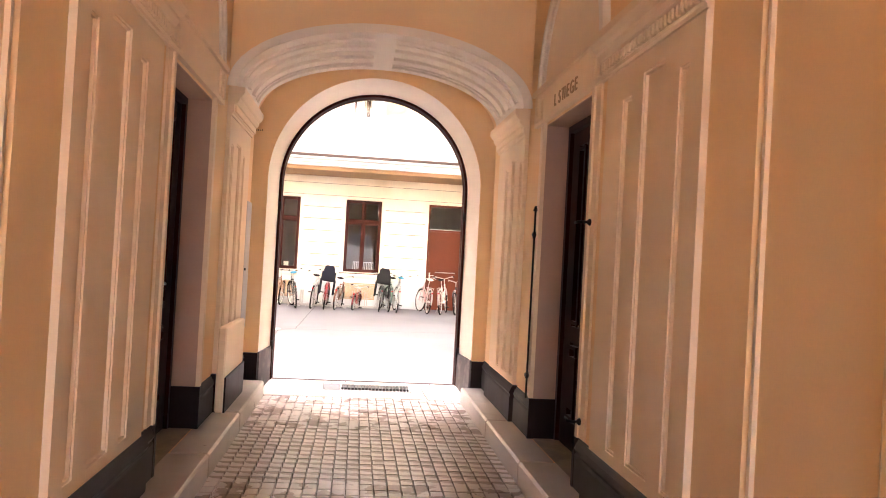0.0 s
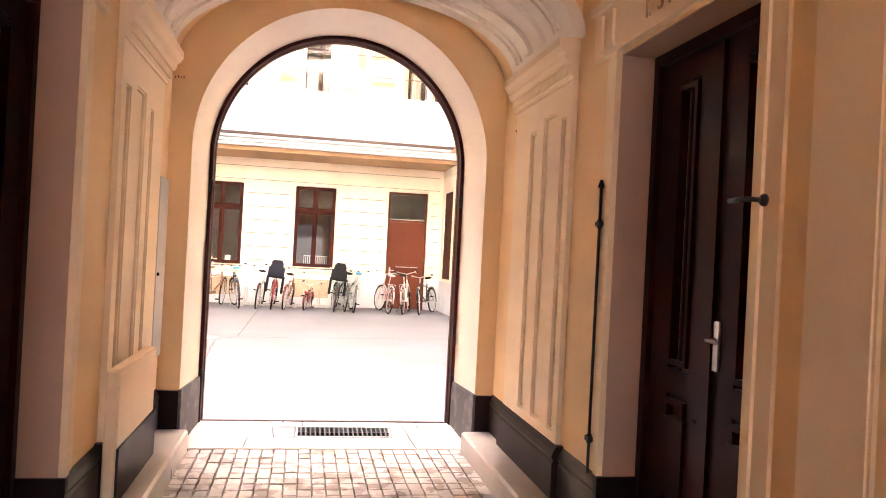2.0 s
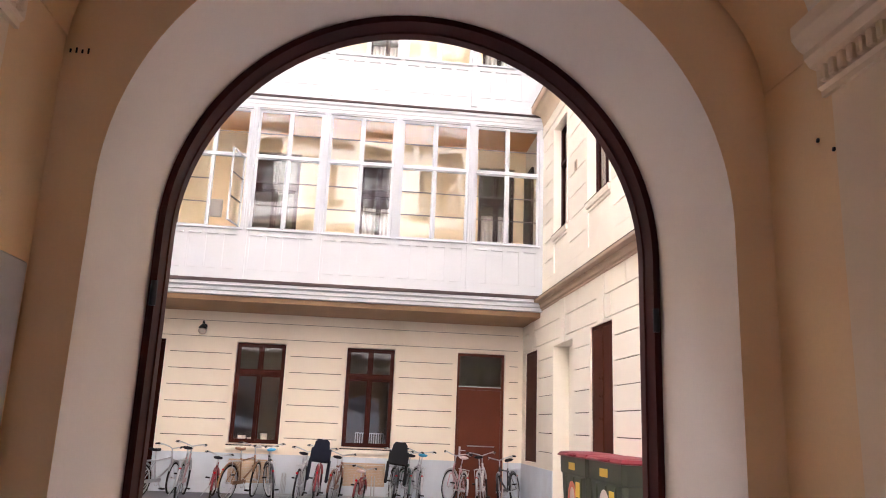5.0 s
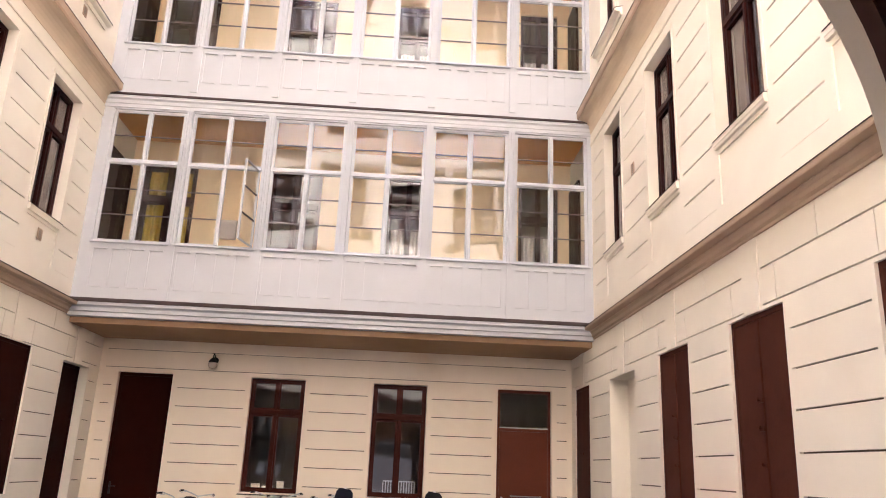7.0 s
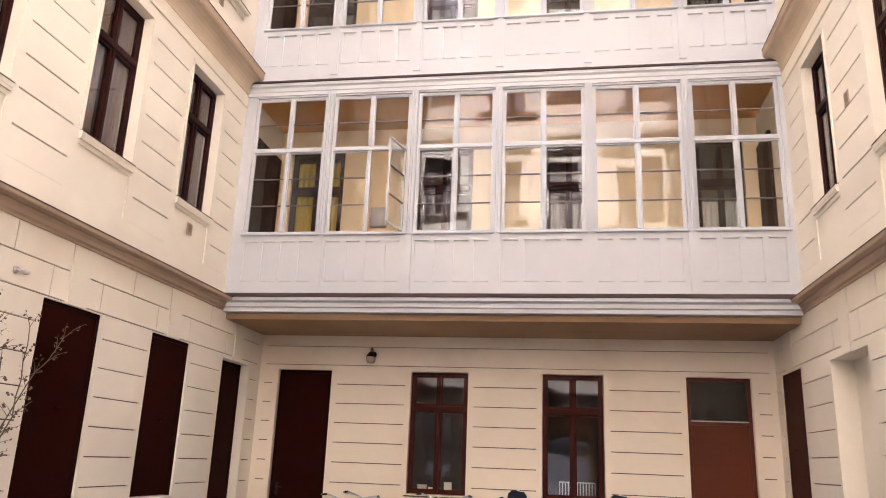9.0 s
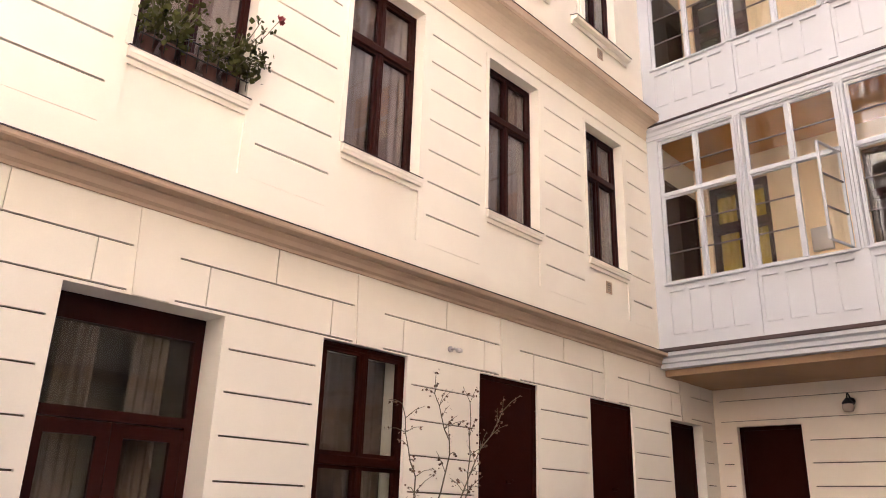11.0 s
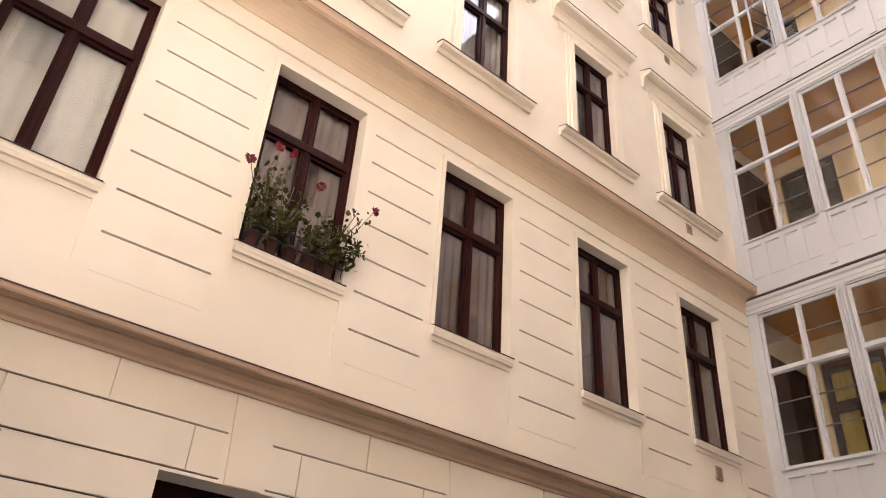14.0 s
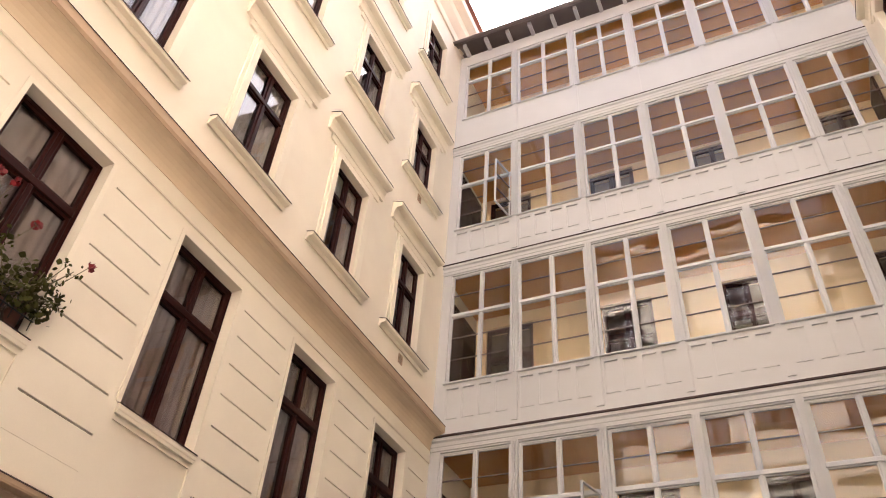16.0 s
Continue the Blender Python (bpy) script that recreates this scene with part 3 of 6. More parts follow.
def gate_curve(h, z0, zs=GATE_S):
    return [(GX - h, z0)] + arch_curve(h, h, zs, 48, GX) + [(GX + h, z0)]


# white reveal of the gateway, closed by a ring behind the frame
rev = Geo()
gc, gi, go = gate_curve(FRONT_H - 0.002, 0.0, FRONT_S), gate_curve(GATE_H, 0.0), gate_curve(1.20, 0.0, 2.30)
n = len(gi)
rev.add([(x, 8.046, z) for x, z in gc] + [(x, GATE_Y0 + 0.02, z) for x, z in gi], [(i, i + 1, n + i + 1, n + i) for i in range(n - 1)], True)
gate_reveal = thing("gate_reveal", rev, WHITE, "white painted reveal of the gateway arch", "trim", "structure")
ring = Geo()
ring.add([(x, GATE_Y0 + 0.02, z) for x, z in gi] + [(x, GATE_Y0 + 0.07, z) for x, z in gi] + [(x, GATE_Y0 + 0.07, z) for x, z in go], [q for i in range(n - 1) for q in ((i, i + 1, n + i + 1, n + i), (n + i, n + i + 1, 2 * n + i + 1, 2 * n + i))])
part("rear_rebate", ring, WHITE, gate_reveal)


# steel gate frame: a broad outer angle and a paler inner stop
def arch_bar(h0, h1, y0, y1):
    g = Geo()
    a, b = gate_curve(h0, SILL_Z), gate_curve(h1, SILL_Z)
    for y in (y0, y1):
        g.add([(x, y, z) for x, z in a] + [(x, y, z) for x, z in b], [(i, i + 1, n + i + 1, n + i) for i in range(n - 1)])
    for c in (a, b):
        g.add([(x, y0, z) for x, z in c] + [(x, y1, z) for x, z in c], [(i, i + 1, n + i + 1, n + i) for i in range(n - 1)], True)
    return g


gate_frame = thing("gate_frame", arch_bar(GATE_H - 0.001, 1.036, GATE_Y0, GATE_Y0 + 0.10), FRAMEPAINT, "dark brown steel arched gate frame", "frame", "structure")
part("stop", arch_bar(GATE_H - 0.001, GATE_IN, GATE_Y0 + 0.102, GATE_Y1), STOPPAINT, gate_frame, "paler brown inner stop of the frame")
part("sill_bar", Geo().box(GX - GATE_IN, GATE_Y0 + 0.07, SILL_Z - 0.004, GX + GATE_IN, GATE_Y0 + 0.095, SILL_Z + 0.006), FRAMEPAINT, gate_frame)
for x in (GX - 1.04, GX + 1.04):
    for z in (0.45, 2.0):
        part("hinge", Geo().lathe([(0.014, z - 0.05), (0.014, z + 0.05)], 10, pose(x, GATE_Y0 - 0.012, 0)), IRON, gate_frame)

# vault over the long part of the passage
vault = Geo()
vc = arch_curve(1.279, 0.75, 3.90)
n = len(vc)
vault.add([(x, -4.0, z) for x, z in vc] + [(x, 6.399, z) for x, z in vc], [(i, i + 1, n + i + 1, n + i) for i in range(n - 1)], True)
vault.add([(x, -4.0, 4.74) for x, z in vc] + [(x, 6.399, 4.74) for x, z in vc], [(i, i + 1, n + i + 1, n + i) for i in range(n - 1)])
thing("ceiling_vault", vault, OCHRE, "ochre painted plaster barrel vault of the passage", "ceiling", "structure")
thing("ceiling_slab", Geo().box(CX - 2.2, -4.2, 4.76, CX + 2.2, 8.5, 5.0), ROOM, "plain slab above the passage vault", "ceiling", "structure")
# unseen street end, with an open gateway sized to light the passage
g = Geo()
g.box(CX - 2.2, -4.3, 0, CX - 0.98, -4.0, 4.75).box(CX + 0.98, -4.3, 0, CX + 2.2, -4.0, 4.75).box(CX - 0.98, -4.3, 2.8, CX + 0.98, -4.0, 4.75)
# pale ground added out of view to throw light into the passage
thing("street_pavement", Geo().box(-40, -14, -0.045, 40, -4.0, -0.02), PAVE, "unseen pale ground added beyond the gateway to bounce light", "pavement", "structure")
thing("wall_street_end", g, OCHRE, "unseen ochre end wall with a gateway added for light", "wall", "structure")


def pilaster(nm, side, y0, y1, panels):
    face = WR - 0.035 if side > 0 else WL + 0.035
    put = (lambda u, z, d: (face + side * d, u, z))
    top = 2.84
    root = relief_wall(nm, put, y0, y1, 0.15, top, 0.033, STUCCO, (), [(a, b, 0.52, t, 0.024) for a, b, t in panels], "pale stucco pilaster with sunk vertical panels", "pilaster")
    for a, b, t in panels:
        g = Geo()
        f = 0.012
        for (p, q, r, s) in ((a, a + f, 0.52, t), (b - f, b, 0.52, t), (a + f, b - f, t - f, t), (a + f, b - f, 0.52, 0.52 + f)):
            g.box(face + side * 0.008, p, r, face + side * 0.026, q, s)
        part("panel_moulding", g, STUCCO, root)
    cap = Geo()
    prof = [(0.0, 2.60), (0.014, 2.60), (0.014, 2.62), (0.026, 2.63), (0.026, 2.69), (0.05, 2.70), (0.066, 2.725), (0.066, 2.745), (0.085, 2.76), (0.105, 2.79), (0.105, 2.835), (0.0, 2.84)]
    cap.prism(prof, y0 - 0.03, y1 + 0.03, lambda p, q, s: (face - side * p, s, q))
    part("capital", cap, STUCCO, root, "moulded stucco capital")
    m = max(6, int((y1 - y0) / 0.045))
    tooth = Geo().bevel_box(-0.012, -0.013, -0.028, 0.012, 0.013, 0.028, 0.005).mesh("dentil", STUCCO)
    for i in range(m):
        ob = new("dentil", tooth)
        ob.parent = root
        ob.location = (face - side * 0.034, y0 + (i + 0.5) * (y1 - y0) / m, 2.66)
    return root


def plinth(nm, side, y0, y1, out, top=0.45):
    """A run of black plinth with a moulded top, standing out from the wall face."""
    face = WR if side > 0 else WL
    prof = [(0.0, 0.15), (out + 0.03, 0.15), (out + 0.03, top - 0.10), (out + 0.022, top - 0.085), (out + 0.034, top - 0.06), (out + 0.022, top - 0.03), (out + 0.004, top), (0.0, top)]
    return thing(nm, Geo().prism(prof, y0, y1, lambda p, q, s: (face - side * p, s, q)), PLINTH, "black painted moulded plinth along the wall", "plinth", "structure")


for side, tag in ((1, "east"), (-1, "west")):
    pilaster("pilaster_near_" + tag, side, 3.0, 4.25, [(3.84, 3.97, 2.42), (3.40, 3.68, 2.50), (3.14, 3.24, 2.42)])
    pilaster("pilaster_far_" + tag, side, 6.42, 7.60, [(7.10, 7.23, 2.40), (6.70, 6.94, 2.46), (6.50, 6.59, 2.40)] if side > 0 else [(7.18, 7.28, 2.36), (6.78, 7.04, 2.42), (6.52, 6.64, 2.38)])
    pilaster("pilaster_rear_" + tag, side, -1.2, 0.2, [(-0.98, -0.85, 2.42), (-0.68, -0.32, 2.50), (-0.15, -0.02, 2.42)])
    plinth("plinth_near_" + tag, side, 2.96, 4.29, 0.035, 0.46)
    plinth("plinth_mid_" + tag, side, 4.295, DOOR_Y[0] - 0.02, 0.0)
    plinth("plinth_door_" + tag, side, DOOR_Y[1] + 0.02, 6.375, 0.0)
    plinth("plinth_far_" + tag, side, 6.38, 7.63, 0.035, 0.46)
    plinth("plinth_gate_" + tag, side, 7.635, 8.045, 0.0, 0.44)
    plinth("plinth_start_" + tag, side, -3.98, 2.955, 0.0)
    # plinth on the end wall and in the gate reveal
    xa, xb = GX + side * FRONT_H, CX + side * 1.275
    pe = thing("plinth_end_" + tag, Geo().box(xa, 8.02, 0.0, xb, 8.05, 0.43), PLINTH, "black painted plinth at the gate", "plinth", "structure")
    ins = [(FRONT_H - 0.02, 8.024), (FRONT_H, 8.024), (GATE_H, GATE_Y0 - 0.001), (GATE_H - 0.02, GATE_Y0 - 0.001)]
    part("reveal_base", Geo().prism(ins, 0.0, 0.44, lambda p, q, s, side=side: (GX + side * p, q, s)), GREYPLINTH, pe, "dark grey base inside the gate reveal, courtyard light in its colour")
    # door surround, door, overdoor
    f = WR if side > 0 else WL
    sur = Geo()
    ay0, ay1, az = DOOR_Y[0], DOOR_Y[1], DOOR_Z[1]
    sur.box(f, ay1, 0.46, f - side * 0.03, ay1 + 0.05, az + 0.02).box(f, ay0 - 0.05, 0.46, f - side * 0.03, ay0, az + 0.02)
    sur.box(f, ay1 + 0.05, 0.46, f - side * 0.016, ay1 + 0.14, az + 0.02).box(f, ay0 - 0.14, 0.46, f - side * 0.016, ay0 - 0.05, az + 0.02)
    sur.box(f, ay0 - 0.22, az + 0.02, f - side * 0.035, ay1 + 0.30, az + 0.27)
    sur.box(f, ay0 - 0.24, az + 0.27, f - side * 0.06, ay1 + 0.32, az + 0.31)
    for yy in (ay0 - 0.19, ay0 - 0.07, ay1 + 0.03, ay1 + 0.17):
        sur.box(f - side * 0.035, yy, az + 0.05, f - side * 0.05, yy + 0.07, az + 0.24)
    surround = thing("door_surround_" + tag, sur, STUCCO, "cream moulded surround and lintel of a stair door", "trim", "structure")
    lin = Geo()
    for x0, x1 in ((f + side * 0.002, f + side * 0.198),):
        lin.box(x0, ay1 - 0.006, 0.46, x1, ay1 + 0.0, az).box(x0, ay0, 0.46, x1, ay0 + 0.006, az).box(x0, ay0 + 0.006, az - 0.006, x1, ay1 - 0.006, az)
    part("reveal_lining", lin, REVEAL, surround, "tan door reveal, deepened with shade in its colour")
    part("reveal_base", Geo().box(f - side * 0.035, ay1 - 0.02, 0.15, f + side * 0.2, ay1 + 0.019, 0.46).box(f - side * 0.035, ay0 - 0.019, 0.15, f + side * 0.2, ay0 + 0.02, 0.46), PLINTH, surround, "black painted base of the door reveal")
    # lunette arch over the lintel
    yc, R = (ay0 + ay1) / 2, 0.80
    lun = Geo()
    for r0, r1, t in ((R - 0.11, R, 0.03), (R - 0.03, R + 0.02, 0.05)):
        m = 28
        arc = lambda r, x: [(x, yc - r * math.cos(math.pi * i / m), az + 0.31 + r * math.sin(math.pi * i / m)) for i in range(m + 1)]
        A, B, C, D = arc(r0, f), arc(r1, f), arc(r0, f - side * t), arc(r1, f - side * t)
        k = m + 1
        lun.add(A + B + C + D, [q for i in range(m) for q in ((2 * k + i, 2 * k + i + 1, 3 * k + i + 1, 3 * k + i), (i, i + 1, 2 * k + i + 1, 2 * k + i), (k + i, k + i + 1, 3 * k + i + 1, 3 * k + i))])
    part("lunette_archivolt", lun, WHITE, surround, "white round arch moulding over the lintel")
    m = 28
    tym = [(yc, az + 0.312)] + [(yc - (R - 0.11) * math.cos(math.pi * i / m), az + 0.312 + (R - 0.11) * math.sin(math.pi * i / m)) for i in range(m + 1)]
    part("tympanum", Geo().prism(tym, 0.002, 0.012, lambda p, q, s: (f - side * s, p, q)), STUCCO, surround, "plain cream tympanum")
    # tiled recess floor and dark door
    thing("recess_floor_" + tag, Geo().box(f + side * 0.01, ay0 + 0.02, 0.10, f + side * 0.6, ay1 - 0.02, 0.153), TILE, "patterned cement tile floor at the stair door", "floor", "structure")

# stair doors: two leaves with panels and narrow panes
for side, tag in ((1, "east"), (-1, "west")):
    f = (WR if side > 0 else WL) + side * 0.205
    rz = -90 if side > 0 else 90
    W = DOOR_Y[1] - DOOR_Y[0]
    door = empty(numbered("door"), pose(f, sum(DOOR_Y) / 2, 0.155, 0, 0, rz), "dark varnished double stair door with panels and narrow panes" if side > 0 else "dark varnished double door to the stairs in deep shade", "door", "structure")
    H = DOOR_Z[1] - 0.155
    fr = Geo().box(-W / 2, -0.03, 0, -W / 2 + 0.06, 0.06, H).box(W / 2 - 0.06, -0.03, 0, W / 2, 0.06, H).box(-W / 2 + 0.06, -0.03, H - 0.06, W / 2 - 0.06, 0.06, H)
    part("door_frame", fr, DARKDOOR, door)
    lw = (W - 0.12) / 2
    for s in (-1, 1):
        x0, x1 = (-W / 2 + 0.062, -0.003) if s < 0 else (0.003, W / 2 - 0.062)
        g = Geo()
        st = 0.18
        g.box(x0, 0, 0, x0 + st, 0.05, H - 0.065).box(x1 - st, 0, 0, x1, 0.05, H - 0.065)
        for z0, z1 in ((0.0, 0.2), (0.78, 0.90), (H - 0.18, H - 0.065)):
            g.box(x0 + st, 0, z0, x1 - st, 0.05, z1)
        g.box(x0 + st, 0.02, 0.2, x1 - st, 0.035, 0.78)
        leaf = part("leaf", g, DARKDOOR, door)
        gm = Geo()
        for z0, z1 in ((0.22, 0.76), (0.92, H - 0.2)):
            for a, b, c, d in ((x0 + st + .01, x0 + st + .035, z0, z1), (x1 - st - .035, x1 - st - .01, z0, z1), (x0 + st + .035, x1 - st - .035, z0, z0 + .025), (x0 + st + .035, x1 - st - .035, z1 - .025, z1)):
                gm.box(a, -0.014, c, b, 0.03, d)
        gm.box((x0 + x1) / 2 - 0.10, -0.018, 0.3, (x0 + x1) / 2 + 0.10, 0.03, 0.68)
        part("moulding", gm, DARKDOOR, leaf)
        part("pane", Geo().box(x0 + st, 0.022, 0.90, x1 - st, 0.028, H - 0.18), GLASS, leaf, "narrow door pane")
        part("grille_bar", Geo().box((x0 + x1) / 2 - 0.008, 0.004, 0.90, (x0 + x1) / 2 + 0.008, 0.02, H - 0.18), DARKDOOR, leaf)
    part("cover_strip", Geo().box(-0.03, -0.02, 0.02, 0.03, 0.0, H - 0.08), DARKDOOR, door)
    hd = Geo().box(0.035, -0.012, 0.95, 0.075, 0.0, 1.16)
    hd.tube([(0.055, -0.012, 1.08), (0.055, -0.055, 1.08), (0.14, -0.06, 1.08)], 0.009, 8)
    part("door_handle", hd, CHROME, door, "pale metal door handle and plate")
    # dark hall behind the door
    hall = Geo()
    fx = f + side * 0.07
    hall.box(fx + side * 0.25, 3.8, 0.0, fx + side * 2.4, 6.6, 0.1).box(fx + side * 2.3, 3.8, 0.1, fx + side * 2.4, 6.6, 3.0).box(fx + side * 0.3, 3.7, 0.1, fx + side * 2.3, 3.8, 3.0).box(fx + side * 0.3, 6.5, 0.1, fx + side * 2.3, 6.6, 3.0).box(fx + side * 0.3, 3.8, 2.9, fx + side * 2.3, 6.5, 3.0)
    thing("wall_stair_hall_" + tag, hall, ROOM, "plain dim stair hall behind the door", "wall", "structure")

# dado block and meter cabinet on the west pilaster
thing("dado_block", Geo().bevel_box(WL + 0.045, 6.36, 0.15, WL + 0.115, 7.34, 0.85, 0.012), STUCCO, "cream boxed-out dado block at the pilaster foot", "trim", "structure")
plinth_b = thing("dado_plinth", Geo().box(WL + 0.116, 6.352, 0.152, WL + 0.130, 7.345, 0.44), PLINTH, "black painted strip at the dado block foot", "plinth", "structure")
cab = thing("meter_cabinet", Geo().bevel_box(WL + 0.003, 7.66, 0.70, WL + 0.03, 7.98, 1.98, 0.006), GREYMETAL, "grey painted metal meter cabinet door set into the wall", "cabinet")
part("lock", Geo().lathe([(0.012, 0), (0.012, 0.012)], 10, pose(WL + 0.03, 7.70, 1.3, 0, 90, 0)), IRON, cab)

# bolt rods and hooks by the east door
rod = empty("bolt_rod", pose(WR - 0.028, 5.925, 0), "long black iron bolt rod fixed to the wall", "bolt")
part("rod", Geo().tube([(0, 0, 0.44), (0, 0, 1.93)], 0.0085, 8).lathe([(0.02, 1.93), (0.008, 1.97)], 8), IRON, rod)
for z in (0.62, 1.74):
    part("bracket", Geo().box(-0.015, -0.025, z - 0.012, 0.03, 0.025, z + 0.012).lathe([(0.014, z - 0.022), (0.014, z + 0.022)], 10), IRON, rod)
for y in (4.50,):
    for z in (0.56, 1.78):
        hk = empty("door_hook", pose(WR - 0.017, y, z), "black iron door hook on the surround", "hook")
        part("arm", Geo().tube([(0, 0, 0), (-0.05, 0.0, 0), (-0.07, 0.03, 0), (-0.06, 0.12, 0.0)], 0.009, 8), IRON, hk)
        part("rose", Geo().lathe([(0.022, 0), (0.022, 0.008), (0.012, 0.02)], 12, pose(0, 0, 0, 0, -90, 0)), IRON, hk)


def words(name, text, size, m, mat, label, extrude=0.004):
    cu = bpy.data.curves.new(name, "FONT")
    cu.body, cu.size, cu.extrude = text, size, extrude
    tmp = bpy.data.objects.new(name, cu)
    me = bpy.data.meshes.new_from_object(tmp)
    bpy.data.objects.remove(tmp)
    me.materials.clear()
    me.materials.append(mat)
    ob = new(name, me)
    ob.matrix_world = m
    return ob


sign = empty("stair_sign", Matrix(((0, 0, -1, WR - 0.038), (-1, 0, 0, 5.47), (0, 1, 0, 2.68), (0, 0, 0, 1))), "bronze-coloured raised stair lettering on the lintel", "sign")
for ch, xx in (("I", 0.0), (".", 0.035), ("S", 0.12), ("T", 0.20), ("I", 0.275), ("E", 0.33), ("G", 0.42), ("E", 0.53)):
    lt = words("letter", ch, 0.13, Matrix(), GILT, "")
    lt.parent = sign
    lt.matrix_basis = pose(xx, 0, 0)
for k_, (y_, z_) in enumerate(((7.66, 2.44), (7.74, 2.50))):
    thing("wall_plug", Geo().lathe([(0.008, 0), (0.008, 0.004)], 8, pose(WR - 0.0, y_, z_, 0, -90, 0)), IRON, "small dark hole plug in the passage wall", "plug")
num = empty("wall_mark", pose(-1.08, 8.048, 2.74), "small dark faded mark on the ochre end wall", "mark")
for i in range(4):
    part("stroke", Geo().box(-0.04 + i * 0.02, -0.002, 0, -0.034 + i * 0.02, 0.0, 0.014 + 0.006 * (i % 2)), IRON, num)


# ================= windows =================
def window(w, h, transom=0.68, mat=BROWN, glass=GLASS, bars=(0, 0), frame_w=0.048, depth=0.07):
    """A four-light casement window, origin at the bottom middle, -y outwards. bars: horizontal glazing bars above and below the transom."""
    root = empty(numbered("window"), Matrix(), "", "window", "structure")
    g = Geo()
    g.box(-w / 2, 0, 0, -w / 2 + frame_w, depth, h).box(w / 2 - frame_w, 0, 0, w / 2, depth, h)
    g.box(-w / 2 + frame_w, 0, 0, w / 2 - frame_w, depth, frame_w).box(-w / 2 + frame_w, 0, h - frame_w, w / 2 - frame_w, depth, h)
    part("window_frame", g, mat, root)
    zt = h * transom
    tw = 0.036 if mat is GALLERY else 0.045
    part("transom", Geo().bevel_box(-w / 2 + frame_w, -0.02, zt - tw, w / 2 - frame_w, depth, zt + tw, 0.008), mat, root)
    mw = 0.028 if mat is GALLERY else 0.025
    for z0, z1 in ((frame_w, zt - tw), (zt + tw, h - frame_w)):
        part("mullion", Geo().bevel_box(-mw, -0.012, z0, mw, depth, z1, 0.006), mat, root)
    for s in (-1, 1):
        for z0, z1, nb in ((frame_w, zt - tw, bars[1]), (zt + tw, h - frame_w, bars[0])):
            x0, x1 = sorted((s * mw, s * (w / 2 - frame_w)))
            c = 0.018 if mat is GALLERY else 0.035
            g = Geo()
            g.box(x0, 0.012, z0, x0 + c, depth - 0.01, z1).box(x1 - c, 0.012, z0, x1, depth - 0.01, z1)
            g.box(x0 + c, 0.012, z0, x1 - c, depth - 0.01, z0 + c).box(x0 + c, 0.012, z1 - c, x1 - c, depth - 0.01, z1)
            sash = part("sash", g, mat, root)
            for k in range(nb):
                zz = z0 + (z1 - z0) * (k + 1) / (nb + 1)
                # dark zinc colour carries the shade on the bars' undersides
                part("glazing_bar", Geo().box(x0 + c, 0.018, zz - 0.009, x1 - c, 0.040, zz + 0.009), ZINC, sash)
            pn = part("pane", Geo().box(-(x1 - x0) / 2 + c, -0.002, -(z1 - z0) / 2 + c, (x1 - x0) / 2 - c, 0.002, (z1 - z0) / 2 - c), glass, sash)
            pn.location = ((x0 + x1) / 2, 0.042, (z0 + z1) / 2)
            pn.rotation_euler = (random.uniform(-0.006, 0.006), 0, random.uniform(-0.008, 0.008))
            pn.visible_shadow = False
    return root


def put_window(tmpl, m, label):
    ob = copy_thing(tmpl, m)
    ob["label"] = label
    return ob


def discard(root):
    for o in (*root.children_recursive, root):
        bpy.data.objects.remove(o)


def curtain(m, w, h, mat=CURTAIN, label="pale hanging window curtain", folds=7, amp=0.025, lean=0.0):
    g = Geo()
    nx, nz = folds * 6, 6
    vs = []
    for j in range(nz + 1):
        for i in range(nx + 1):
            u = i / nx
            t = j / nz
            squeeze = 1 - lean * (1 - t)
            vs.append(((u - 0.5) * w * squeeze - 0.5 * w * (1 - squeeze) * 0.6, amp * math.sin(u * folds * 2 * math.pi + 0.6 * math.sin(7 * u)) + 0.01 * math.sin(3 * t), t * h))
    g.add(vs, [(j * (nx + 1) + i, j * (nx + 1) + i + 1, (j + 1) * (nx + 1) + i + 1, (j + 1) * (nx + 1) + i) for j in range(nz) for i in range(nx)], True)
    back = [(x, y + 0.004, z) for x, y, z in vs]
    g.add(back, [(j * (nx + 1) + i, (j + 1) * (nx + 1) + i, (j + 1) * (nx + 1) + i + 1, j * (nx + 1) + i + 1) for j in range(nz) for i in range(nx)], True)
    return thing("curtain", g, mat, label, "curtain", m=m)


def sill(nm, P, u0, u1, z, out=0.09, mat=FLASHING, label="cream plaster window sill with a dark metal cover"):
    hw = (u1 - u0) / 2 + 0.025
    g = Geo().prism([(-0.001, -0.115), (-out + 0.012, -0.115), (-out + 0.006, -0.085), (-out, -0.075), (-out, -0.016), (-0.001, -0.008)], -hw, hw, lambda p, q, s: (s, p, q))
    root = thing(nm, g, PLASTER, label, "sill", "structure", m=P((u0 + u1) / 2, z))
    part("cover_sheet", Geo().prism([(0.12, -0.004), (-0.0, -0.006), (-out - 0.008, -0.014), (-out - 0.010, -0.026), (-out - 0.004, -0.026), (-out - 0.002, -0.0155), (0.0, -0.0075), (0.12, -0.006)], -hw - 0.006, hw + 0.006, lambda p, q, s: (s, p, q)), mat, root, "thin dark metal cover sheet")
    return root


def run_moulding(nm, prof, P3, a, b, mat, label, category="cornice"):
    """prof: (out, z); P3(u, z, d) as for the walls."""
    return thing(nm, Geo().prism(prof, a, b, lambda p, q, s: P3(s, q, -p)), mat, label, category, "structure")


